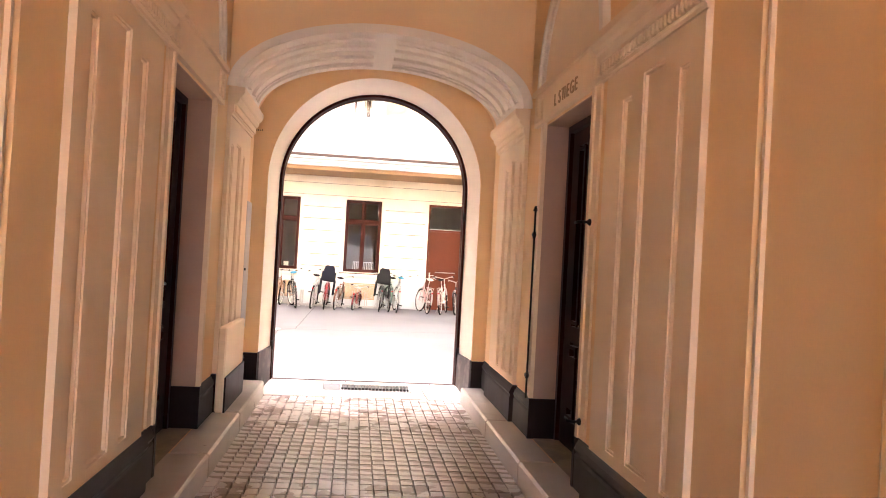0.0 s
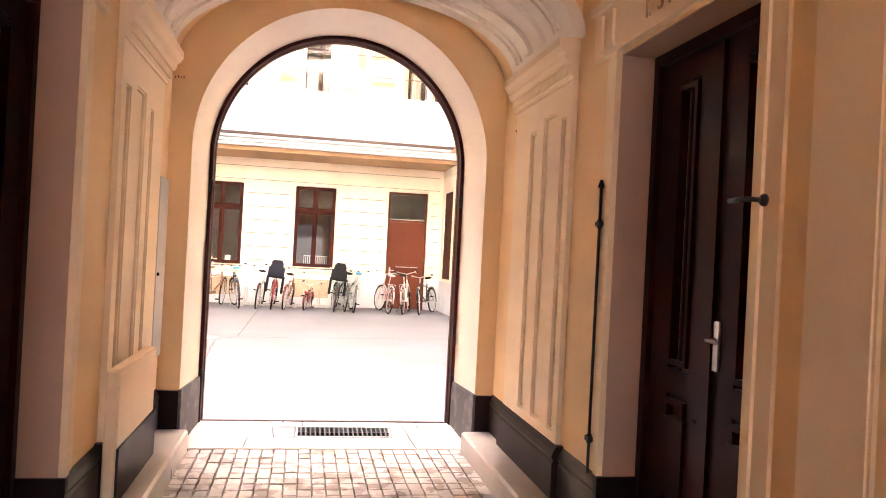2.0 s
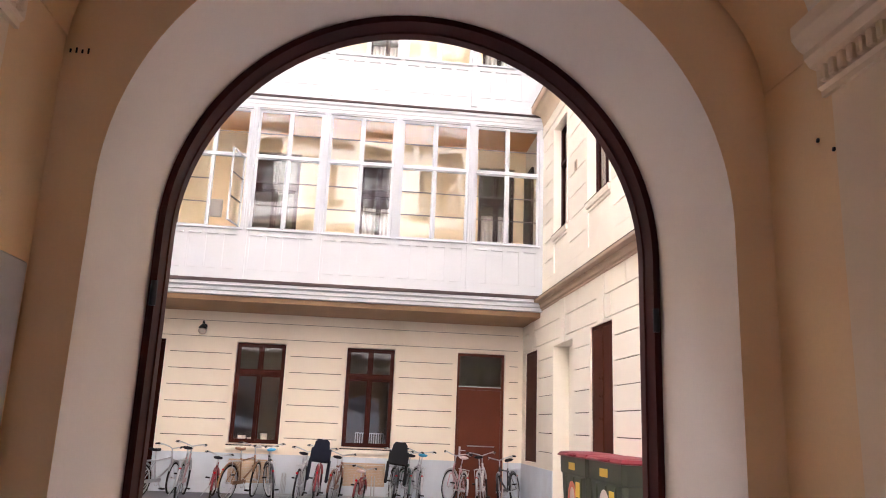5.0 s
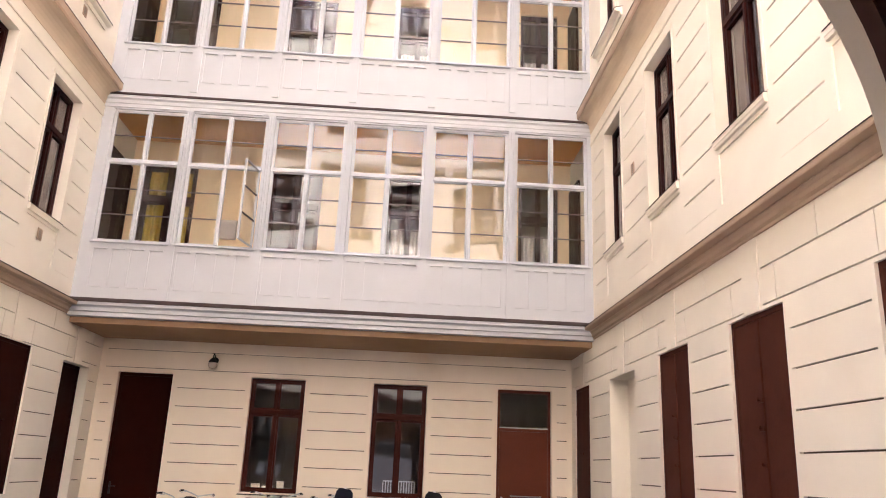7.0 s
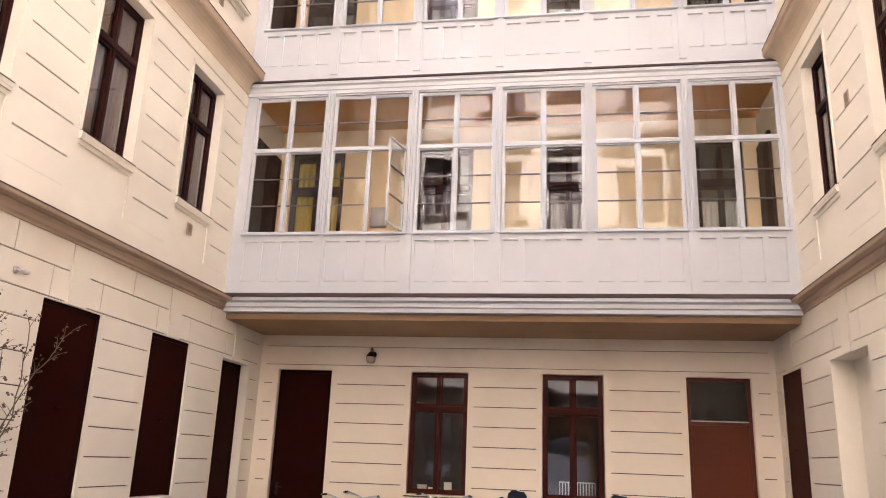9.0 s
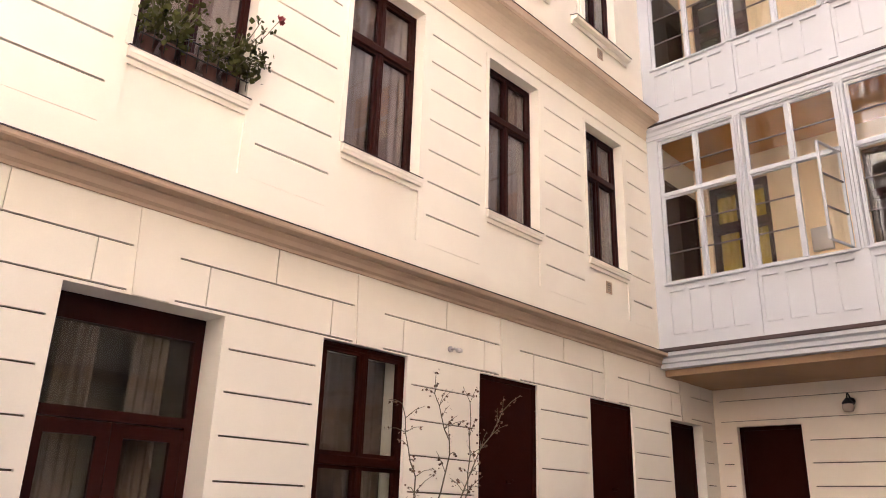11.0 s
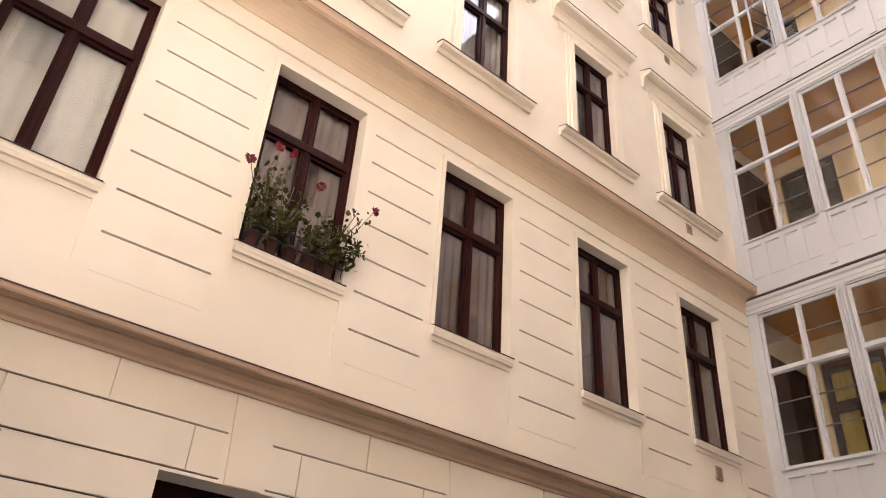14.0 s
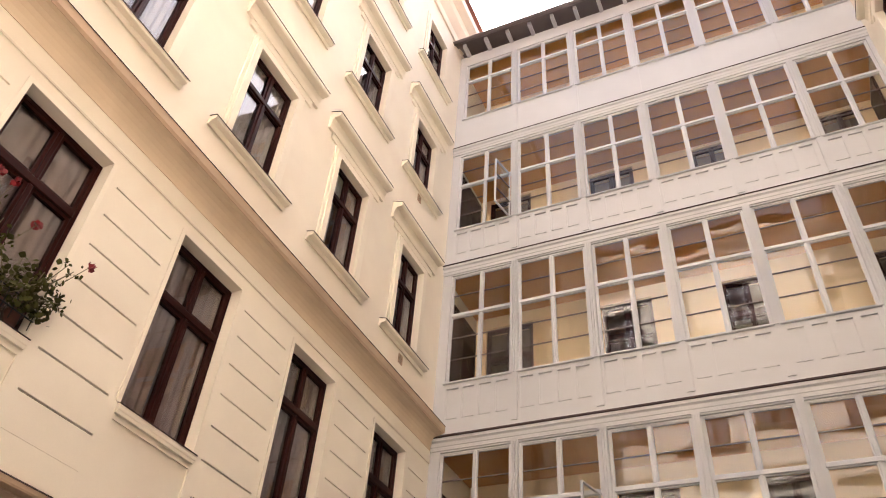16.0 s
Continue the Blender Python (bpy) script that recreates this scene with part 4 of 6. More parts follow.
def cornice_profile(z, h, out):
    return [(-0.002, z), (0.03, z), (0.03, z + 0.12 * h), (0.10 * out + 0.03, z + 0.2 * h), (0.35 * out, z + 0.3 * h), (0.55 * out, z + 0.5 * h), (0.8 * out, z + 0.62 * h), (0.85 * out, z + 0.75 * h), (out, z + 0.8 * h), (out, z + 0.95 * h), (-0.002, z + 1.25 * h)]


# ================= courtyard facades =================
F1 = (5.20, 7.38)       # first-floor openings
F2 = (9.20, 11.12)
F3 = (13.12, 14.84)
F4 = (17.0, 18.75)
TOP = 20.6
left_cols = [(9.20, 10.35), (11.58, 12.68), (13.84, 14.94), (16.16, 17.24), (18.46, 19.52)]
right_cols = [(9.3, 10.4), (11.5, 12.6), (13.72, 14.86), (16.08, 17.20), (18.50, 19.46)]
left_ground = [(9.20, 10.34, 0.95, 3.15), (11.42, 12.75, 0.0, 3.14), (13.80, 14.90, 0.95, 3.15), (16.05, 17.15, 0.95, 3.15), (18.34, 19.44, 0.95, 3.15), (20.60, 21.70, 0.0, 3.10)]
right_ground = [(11.3, 12.4, 0.95, 3.13), (13.75, 14.90, 0.95, 3.13), (16.05, 17.12, 0.95, 3.12), (18.14, 19.46, 0.0, 3.06), (20.80, 21.88, 0.87, 3.12)]
GV, GVG = 0.022, 0.016          # groove widths of the first and ground floor


def facade_lines(cols, ground, u0, u1, u_first, u_top=20.4):
    """Grooves of the ground floor and first floor: horizontal course lines between the openings, apron panels."""
    out = []
    edges = [u0] + [e for c in ground for e in c[:2]] + [u1]
    gaps = [(edges[i], edges[i + 1]) for i in range(0, len(edges), 2)]
    for a, b in gaps:
        if b - a < 0.3:
            continue
        z = 2.87
        while z > 0.9:
            out.append((a + 0.07, b - 0.07, z - GVG / 2, z + GVG / 2, 0.034))
            z -= 0.352
    # courses that run above the heads, broken at the keystones
    keys = [(c[0] + c[1]) / 2 for c in ground]
    ks = [u0 + 0.1] + [e for k in keys for e in (k - 0.2, k + 0.2)] + [u1 - 0.1]
    for i in range(0, len(ks), 2):
        if ks[i + 1] - ks[i] > 0.2:
            out.append((ks[i], ks[i + 1], 3.53 - GVG / 2, 3.53 + GVG / 2, 0.034))
            out.append((ks[i], ks[i + 1], 3.165, 3.165 + GVG, 0.034))
            mid = (ks[i] + ks[i + 1]) / 2
            out.append((mid - 0.006, mid + 0.006, 3.54, 3.88, 0.02))
            if ks[i + 1] - ks[i] > 1.0:
                out.append((ks[i] + 0.27, ks[i] + 0.282, 3.185, 3.52, 0.02))
                out.append((ks[i + 1] - 0.282, ks[i + 1] - 0.27, 3.185, 3.52, 0.02))
    # first floor
    edges = [u_first] + [e for c in cols for e in c] + [u_top]
    for i in range(0, len(edges), 2):
        a, b = edges[i], edges[i + 1]
        if b - a < 0.35:
            continue
        for z in (4.79, 5.20, 5.60, 6.0, 6.4, 6.79, 7.17):
            out.append((a + 0.15, b - 0.15, z - GV / 2, z + GV / 2, 0.034))
        out.append((a + 0.15, b - 0.15, 4.435, 4.441, 0.006))
    for a, b in cols:
        out.append((a - 0.01, b + 0.01, 4.44, 5.03, 0.02))
    return out


def tall_wall(nm, put, u0, u1, cols, ground, floors, lines, label):
    ops = [(a, b, *F1) for a, b in cols] + list(ground)
    ops = [(a, b, max(c, 0.0), d) for a, b, c, d in ops]
    for z0, z1 in floors:
        ops += [(a + 0.06, b - 0.06, z0, z1) for a, b in cols]
    return relief_wall(nm, put, u0, u1, 0.0, TOP, 0.5, PLASTER, ops, lines, label)


left_lines = facade_lines(left_cols, left_ground, YN, YF, YN)
right_lines = facade_lines(right_cols, right_ground, YN, YF, YN)
tall_wall("wall_courtyard_west", LEFT, YN, YF, left_cols, left_ground, (F2, F3, F4), left_lines, "cream plastered courtyard facade with incised course lines")
tall_wall("wall_courtyard_east", RIGHT, YN, YF, right_cols, right_ground, (F2, F3, F4), right_lines, "cream plastered courtyard facade with incised course lines")

far_ground = [(-5.28, -4.25, 0.0, 3.11), (-2.76, -1.72, 1.0, 3.11), (-0.41, 0.64, 1.0, 3.11), (2.02, 3.08, 0.0, 3.11)]
far_lines = []
edges = [XL] + [e for c in far_ground for e in c[:2]] + [XR]
for i in range(0, len(edges), 2):
    a, b = edges[i], edges[i + 1]
    if b - a > 0.25:
        z = 2.855
        while z > 0.9:
            far_lines.append((a + 0.10, b - 0.10, z - 0.0075, z + 0.0075, 0.034))
            z -= 0.343
for z in (3.20, 3.54):
    far_lines.append((XL + 0.1, XR - 0.1, z - 0.006, z + 0.006, 0.034))
relief_wall("wall_under_gallery", FAR, XL, XR, 0.0, 3.94, 0.4, WARMPLASTER, far_ground, far_lines, "cream plastered wall under the gallery with incised courses")

near_cols = [(-4.9, -3.8), (-2.6, -1.5), (-0.4, 0.7), (1.8, 2.9)]
near_ops = [(CX - 1.9, CX + 1.9, 0.0, 4.75)] + [(a, b, *F1) for a, b in near_cols if not (a < CX + 1.9 and b > CX - 1.9 and F1[0] < 4.75)]
near_ops += [(a + 0.06, b - 0.06, z0, z1) for z0, z1 in (F2, F3, F4) for a, b in near_cols]
near_ops += [(-4.9, -3.8, 0.95, 3.15)]
near_lines = [(XL + 0.2, CX - 2.0, z - 0.01, z + 0.01, 0.018) for z in (0.9, 1.28, 1.66, 2.04, 2.42, 2.79, 3.17, 3.54)]
relief_wall("wall_courtyard_south", NEAR, XL, XR, 0.0, TOP, 0.5, PLASTER, near_ops, near_lines, "cream plastered courtyard facade over the gateway")
relief_wall("wall_courtyard_south_lintel", lambda u, z, d: (u, YN - 0.003 - d, z), CX - 1.9, CX + 1.9, 4.752, 5.0, 0.4, PLASTER, (), (), "cream plaster band over the gateway")

# cornices
C1 = [(-0.002, 3.86), (0.02, 3.86), (0.02, 3.89), (0.05, 3.91), (0.06, 3.955), (0.085, 3.985), (0.085, 4.0), (0.18, 4.005), (0.19, 4.02), (0.19, 4.065), (-0.002, 4.12)]
C2F = [(-0.002, 7.56), (0.016, 7.56), (0.024, 7.575), (0.016, 7.59), (0.012, 7.60), (0.012, 7.80), (-0.002, 7.80)]
C2 = [(-0.002, 7.803), (0.018, 7.803), (0.022, 7.84), (0.035, 7.90), (0.06, 7.96), (0.095, 8.01), (0.14, 8.05), (0.20, 8.078), (0.245, 8.085), (-0.002, 8.0855)]
C2T = [(-0.002, 8.0865), (0.25, 8.0865), (0.255, 8.10), (0.27, 8.125), (0.27, 8.25), (-0.002, 8.36)]
CT = [(-0.002, 19.7), (0.05, 19.7), (0.08, 19.9), (0.25, 20.1), (0.30, 20.25), (0.50, 20.35), (0.52, 20.55), (-0.002, 20.62)]
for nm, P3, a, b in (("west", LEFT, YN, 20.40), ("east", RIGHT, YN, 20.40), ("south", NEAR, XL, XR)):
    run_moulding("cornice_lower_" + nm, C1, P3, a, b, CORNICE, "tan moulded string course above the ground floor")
    run_moulding("cornice_upper_" + nm, C2, P3, a, b, COVE, "coved cornice above the first floor, shade in its tan colour")
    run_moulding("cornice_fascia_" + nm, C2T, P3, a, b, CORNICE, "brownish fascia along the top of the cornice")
    run_moulding("frieze_" + nm, C2F, P3, a, b, PLASTER, "cream plaster frieze with a thin bead below the cornice", "frieze")
    run_moulding("flashing_lower_" + nm, [(-0.001, 4.123), (0.193, 4.069), (0.2, 4.055), (0.194, 4.055), (0.188, 4.067), (-0.001, 4.1205)], P3, a, b, FLASHING, "thin dark sheet-metal flashing on the string course", "flashing")
    run_moulding("flashing_upper_" + nm, [(-0.001, 8.364), (0.273, 8.255), (0.282, 8.238), (0.274, 8.238), (0.268, 8.253), (-0.001, 8.3605)], P3, a, b, FLASHING, "thin dark sheet-metal flashing on the cornice", "flashing")
    run_moulding("cornice_eaves_" + nm, CT, P3, a, b, PLASTER, "cream moulded eaves cornice")

# keystones over the ground-floor openings
for P3, ground, nm in ((LEFT, left_ground, "west"), (RIGHT, right_ground, "east")):
    for a, b, c, d in ground:
        k = (a + b) / 2
        wedge = [(k - 0.155, d + 0.004), (k + 0.155, d + 0.004), (k + 0.19, 3.855), (k - 0.19, 3.855)]
        thing("keystone", Geo().prism(wedge, 0.001, -0.014, lambda p, q, s, P3=P3: P3(p, q, s)), PLASTER, "cream plaster keystone above an opening", "keystone", "structure")

# grey painted base
for nm, P3, ops, u0, u1 in (("west", LEFT, left_ground, YN, YF), ("east", RIGHT, right_ground, YN, YF), ("north", FAR, far_ground, XL, XR)):
    g = Geo()
    es = [u0 + 0.01] + [e for o in ops if o[2] < 0.5 for e in o[:2]] + [u1 - 0.01]
    for i in range(0, len(es), 2):
        if es[i + 1] - es[i] > 0.05:
            g.prism([(es[i], 0.0), (es[i + 1], 0.0), (es[i + 1], 0.80), (es[i], 0.80)], 0.001, -0.012, lambda p, q, s, P3=P3: P3(p, q, s))
    thing("baseboard_" + nm, g, GREYBASE, "blue-grey painted base band of the courtyard wall", "base", "structure")

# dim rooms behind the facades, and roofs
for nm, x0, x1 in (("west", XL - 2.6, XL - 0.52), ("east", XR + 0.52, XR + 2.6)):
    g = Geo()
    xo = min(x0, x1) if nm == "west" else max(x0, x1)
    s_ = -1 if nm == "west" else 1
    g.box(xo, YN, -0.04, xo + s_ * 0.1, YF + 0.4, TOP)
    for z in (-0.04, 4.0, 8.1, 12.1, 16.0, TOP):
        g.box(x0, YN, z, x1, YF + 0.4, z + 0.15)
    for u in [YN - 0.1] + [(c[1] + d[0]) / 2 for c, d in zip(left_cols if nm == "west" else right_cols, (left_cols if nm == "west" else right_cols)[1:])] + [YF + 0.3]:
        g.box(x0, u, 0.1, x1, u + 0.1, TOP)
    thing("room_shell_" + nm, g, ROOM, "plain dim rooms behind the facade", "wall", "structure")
    xi = XL - 0.05 if nm == "west" else XR + 0.05
    thing("roof_" + nm, Geo().prism([(0, 20.63), (5.0, 23.0), (5.0, 23.15), (-0.65, 20.7)], YN - 2, YF + 1.5, lambda p, q, s, xi=xi, s_=s_: (xi + s_ * p, s, q)), BRICKRED, "reddish tiled roof slope", "roof", "structure")
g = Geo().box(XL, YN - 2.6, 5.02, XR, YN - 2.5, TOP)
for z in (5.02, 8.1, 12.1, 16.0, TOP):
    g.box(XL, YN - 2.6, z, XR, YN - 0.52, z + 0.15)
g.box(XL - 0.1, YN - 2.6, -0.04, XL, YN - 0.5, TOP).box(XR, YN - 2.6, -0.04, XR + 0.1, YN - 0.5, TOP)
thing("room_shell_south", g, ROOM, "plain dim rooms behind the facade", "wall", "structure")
thing("roof_south", Geo().prism([(0, 20.63), (5.0, 23.0), (5.0, 23.15), (-0.65, 20.7)], XL - 2, XR + 2, lambda p, q, s: (s, YN - 0.05 - p, q)), BRICKRED, "reddish tiled roof slope", "roof", "structure")

# ---- windows of the west, east and south facades ----
W1 = window(1.08, 2.16, 0.66, glass=DOUBLEGLASS)
W2 = window(0.96, 2.06, 0.66, glass=DOUBLEGLASS)
W3 = window(0.96, 1.88, 0.66, glass=DOUBLEGLASS)
W4 = window(0.96, 1.73, 0.66, glass=DOUBLEGLASS)
WG = window(1.09, 2.18, 0.505, SHUTTER)
lab1 = "dark brown four-light casement window with pale curtains"
lab2 = "dark brown casement window of an upper storey"
for P, cols, nm in ((POSE_LEFT, left_cols, "west"), (POSE_RIGHT, right_cols, "east"), (POSE_NEAR, near_cols, "south")):
    for k, (a, b) in enumerate(cols):
        u = (a + b) / 2
        put_window(W1, P(u, F1[0] + 0.01, 0.14) @ Matrix.Diagonal(((b - a - 0.01) / 1.08, 1, 1, 1)), lab1)
        sill("window_sill", P, a, b, F1[0] - 0.002, 0.045)
        hb, ht = (b - a) / 2, F1[1] - F1[0]
        border = Geo().box(-hb - 0.055, -0.012, 0.0, -hb - 0.0, 0.002, ht + 0.055).box(hb, -0.012, 0.0, hb + 0.055, 0.002, ht + 0.055).box(-hb, -0.012, ht, hb, 0.002, ht + 0.055)
        thing("window_border", border, PLASTER, "thin raised cream plaster border of a window", "trim", "structure", m=P(u, F1[0]))
        wc = (b - a) * 0.40
        for s in (-1, 1):
            curtain(P(u, F1[0] + 0.06, 0.25) @ pose(s * wc * 0.62, 0, 0), wc * (1.22 if k == 0 else 1.16), F1[1] - F1[0] - 0.10, CURTAIN if k == 0 else VOILE, "pale hanging window curtain" if k == 0 else "brownish half-sheer window curtain in loose folds", folds=3 if k == 0 else 4, amp=0.016, lean=0.0 if k == 0 else 0.06)
        for (z0, z1), T in ((F2, W2), (F3, W3), (F4, W4)):
            put_window(T, P(u, z0 + 0.005, 0.09) @ Matrix.Diagonal(((b - a - 0.121) / 0.96, 1, (z1 - z0 - 0.008) / {F2: 2.06, F3: 1.88, F4: 1.73}[(z0, z1)], 1)), lab2)
            for s in (-1, 1):
                cw = (b - a) * (0.30 + 0.05 * ((k + int(z0)) % 3))
                curtain(P(u, z0 + 0.06, 0.20) @ pose(s * ((b - a) * 0.43 - cw / 2), 0, 0), cw, z1 - z0 - 0.10, NET, "pale grey net curtain drawn to one side", folds=4, amp=0.02)
            # moulded surround, sill and hood
            f = empty("window_surround", P(u, z0), "cream moulded window surround with sill and hood", "surround", "structure")
            hw, hh = (b - a) / 2 - 0.06, z1 - z0
            g = Geo()
            for w0, w_, o_ in ((0.0, 0.11, 0.05), (0.11, 0.17, 0.025)):
                g.box(-hw - w_, -o_, 0, -hw - w0, 0.003, hh + w_).box(hw + w0, -o_, 0, hw + w_, 0.003, hh + w_).box(-hw - w0, -o_, hh + w0, hw + w0, 0.003, hh + w_)
            part("architrave", g, PLASTER, f)
            part("sill", Geo().prism([(0.1, -0.16), (-0.03, -0.20), (-0.045, -0.135), (-0.12, -0.13), (-0.13, -0.115), (-0.13, -0.075), (0.1, -0.012)], -hw - 0.36, hw + 0.36, lambda p, q, s: (s, p, q)), PLASTER, f)
            part("sill_sheet", Geo().prism([(0.09, -0.005), (-0.132, -0.068), (-0.142, -0.074), (-0.142, -0.088), (-0.136, -0.088), (-0.133, -0.074), (0.09, -0.0105)], -hw - 0.37, hw + 0.37, lambda p, q, s: (s, p, q)), FLASHING, f, "thin dark metal sill sheet")
            if z0 < 16:
                part("hood", Geo().prism([(0.0, hh + 0.30), (-0.05, hh + 0.30), (-0.06, hh + 0.42), (-0.09, hh + 0.50), (-0.09, hh + 0.515), (-0.20, hh + 0.52), (-0.22, hh + 0.54), (-0.22, hh + 0.61), (0.0, hh + 0.70)], -hw - 0.47, hw + 0.47, lambda p, q, s: (s, p, q)), PLASTER, f)
                part("cover_sheet", Geo().prism([(0.0, hh + 0.703), (-0.222, hh + 0.613), (-0.232, hh + 0.60), (-0.226, hh + 0.598), (0.0, hh + 0.7005)], -hw - 0.48, hw + 0.48, lambda p, q, s: (s, p, q)), FLASHING, f, "thin dark metal cover sheet")
                part("frieze", Geo().box(-hw - 0.34, -0.03, hh + 0.172, hw + 0.34, 0.0, hh + 0.30), PLASTER, f)

for a, b, c, d in left_ground:
    u = (a + b) / 2
    if (a, b) in ((9.20, 10.34), (13.80, 14.90)):
        put_window(WG, POSE_LEFT(u, c + 0.01, 0.035), "dark brown ground-floor casement window in shade")
        sill("window_sill", POSE_LEFT, a, b, c - 0.01, 0.06)
        curtain(POSE_LEFT(u, c + 0.06, 0.30), (b - a) * 0.96, (d - c) * 0.95, DUSKCLOTH, "brown window curtain in loose folds, shade in its colour", folds=7)
put_window(WG, POSE_NEAR(-4.35, 0.96, 0.13), "dark brown ground-floor casement window in shade")


def shutter(P, a, b, c, d, mat, label, leaves=2, inset=0.03):
    w, h = b - a, d - c
    root = empty("shutter", P((a + b) / 2, c, inset), label, "shutter")
    g = Geo().box(-w / 2 + 0.002, 0, 0, -w / 2 + 0.05, 0.08, h).box(w / 2 - 0.05, 0, 0, w / 2 - 0.002, 0.08, h).box(-w / 2 + 0.05, 0, h - 0.05, w / 2 - 0.05, 0.08, h)
    part("frame", g, mat, root)
    lw = (w - 0.10) / leaves
    for i in range(leaves):
        x0 = -w / 2 + 0.05 + i * lw
        leaf = part("leaf", Geo().bevel_box(x0 + 0.004, 0.006, 0.01, x0 + lw - 0.004, 0.045, h - 0.055, 0.004), mat, root)
        for z in (0.25 * h, 0.8 * h):
            hx = x0 + 0.01 if i == 0 else x0 + lw - 0.01
            part("hinge", Geo().box(hx - 0.02, -0.012, z - 0.05, hx + 0.02, 0.008, z + 0.05), mat, leaf)
    part("cover_strip", Geo().box(-0.025 if leaves == 2 else w / 2 - 0.08, -0.012, 0.02, 0.025 if leaves == 2 else w / 2 - 0.06, 0.006, h - 0.06), mat, root)
    for z in (0.35, 0.5, 0.62) if leaves == 2 else (0.47,):
        part("latch", Geo().box(-0.045, -0.03, h * z - 0.02, 0.045, -0.010, h * z + 0.02).tube([(0.0, -0.03, h * z), (0.0, -0.055, h * z), (0.03, -0.06, h * z + 0.02)], 0.008, 6), mat, root)
    return root


for o in left_ground[3:5]:
    shutter(POSE_LEFT, *o, SHUTTER, "closed dark brown sheet-metal window shutter", 1)
shutter(POSE_LEFT, *left_ground[5], SHUTTER, "closed dark brown wooden door in a corner", 1, 0.16)
for o in right_ground[:3]:
    shutter(POSE_RIGHT, *o, SHUTTER_EAST, "closed brown two-leaf metal window shutter with latches", 2)
shutter(POSE_RIGHT, *right_ground[4], SHUTTER_EAST, "closed brown metal window shutter with latches", 1, 0.02)
# blind niche on the east side
thing("wall_niche_east", Geo().box(XR + 0.30, 18.14, 0.0, XR + 0.45, 19.46, 3.06), PLASTER, "cream plastered back of a shallow niche", "wall", "structure")
# recessed west doorway with a glazed dark door
dw = empty(numbered("door"), POSE_LEFT(12.085, 0.0, 0.30), "dark brown double door with glazed upper part in a deep doorway", "door", "structure")
w, h = 1.33, 3.14
g = Geo().box(-w / 2, 0, 0, -w / 2 + 0.07, 0.09, h).box(w / 2 - 0.07, 0, 0, w / 2, 0.09, h).box(-w / 2 + 0.07, 0, h - 0.2, w / 2 - 0.07, 0.09, h).box(-w / 2 + 0.07, 0, 2.22, w / 2 - 0.07, 0.09, 2.30)
part("door_frame", g, BROWN, dw)
for s in (-1, 1):
    x0, x1 = (-w / 2 + 0.072, -0.003) if s < 0 else (0.003, w / 2 - 0.072)
    g = Geo().box(x0, 0.01, 0, x0 + 0.1, 0.06, 2.21).box(x1 - 0.1, 0.01, 0, x1, 0.06, 2.21).box(x0 + 0.1, 0.01, 0, x1 - 0.1, 0.06, 0.9).box(x0 + 0.1, 0.01, 2.1, x1 - 0.1, 0.06, 2.21)
    leaf = part("leaf", g, BROWN, dw)
    part("pane", Geo().box(x0 + 0.1, 0.03, 0.9, x1 - 0.1, 0.036, 2.1), GLASS, leaf)
    part("transom_pane", Geo().box(x0, 0.03, 2.30, x1, 0.036, h - 0.2), GLASS, dw)
    curtain(POSE_LEFT(12.085 + s * 0.30, 1.0, 0.47), 0.30, 2.05, DUSKCLOTH, "brown curtain strip behind the glazed door, shade in its colour", folds=4, amp=0.02)

# ---- far wall openings ----
WF = window(1.03, 2.09, 0.70, REDFRAME)
for a, b, c, d in far_ground[1:3]:
    put_window(WF, POSE_FAR((a + b) / 2, c + 0.01, 0.08), "red-brown four-light window on the ground floor under the gallery")
    sill("window_sill", POSE_FAR, a, b, c - 0.015, 0.07)
discardable = (W1, W2, W3, W4, WG, WF)


def yard_door(a, b, d, label, transom, paint_):
    w, h = b - a, d
    root = empty(numbered("door"), POSE_FAR((a + b) / 2, 0.0, 0.10), label, "door", "structure")
    g = Geo().box(-w / 2 + 0.002, 0, 0, -w / 2 + 0.06, 0.08, h).box(w / 2 - 0.06, 0, 0, w / 2 - 0.002, 0.08, h).box(-w / 2 + 0.06, 0, h - 0.06, w / 2 - 0.06, 0.08, h)
    zt = 2.32 if transom else h - 0.06
    if transom:
        g.box(-w / 2 + 0.06, 0, zt, w / 2 - 0.06, 0.08, zt + 0.06)
        part("transom_pane", Geo().box(-w / 2 + 0.06, 0.03, zt + 0.06, w / 2 - 0.06, 0.036, h - 0.06), GLASS, root, "dark transom pane")
        part("transom_bead", Geo().box(-w / 2 + 0.06, -0.006, zt + 0.055, w / 2 - 0.06, 0.0, zt + 0.075), STEEL, root)
    part("door_frame", g, paint_, root)
    leaf = part("leaf", Geo().bevel_box(-w / 2 + 0.064, 0.01, 0.01, w / 2 - 0.064, 0.055, zt - 0.004, 0.004), paint_, root)
    if transom:
        part("bar", Geo().tube([(-0.25, -0.035, 1.12), (0.34, -0.035, 1.12)], 0.012, 8).box(-0.245, -0.035, 1.105, -0.225, 0.012, 1.135).box(0.315, -0.035, 1.105, 0.335, 0.012, 1.135), STEEL, leaf, "steel push bar")
    part("door_handle", Geo().box(-w / 2 + 0.10, 0.0, 0.88, -w / 2 + 0.14, 0.011, 1.1).tube([(-w / 2 + 0.12, 0.0, 1.02), (-w / 2 + 0.12, -0.05, 1.02), (-w / 2 + 0.24, -0.055, 1.02)], 0.01, 8), CHROME if transom else IRON, leaf)
    return root


yard_door(2.02, 3.08, 3.11, "closed red-brown metal door with a dark transom pane", True, REDDOOR)
yard_door(-5.28, -4.25, 3.11, "closed dark red-brown door under the gallery", False, SHUTTER)
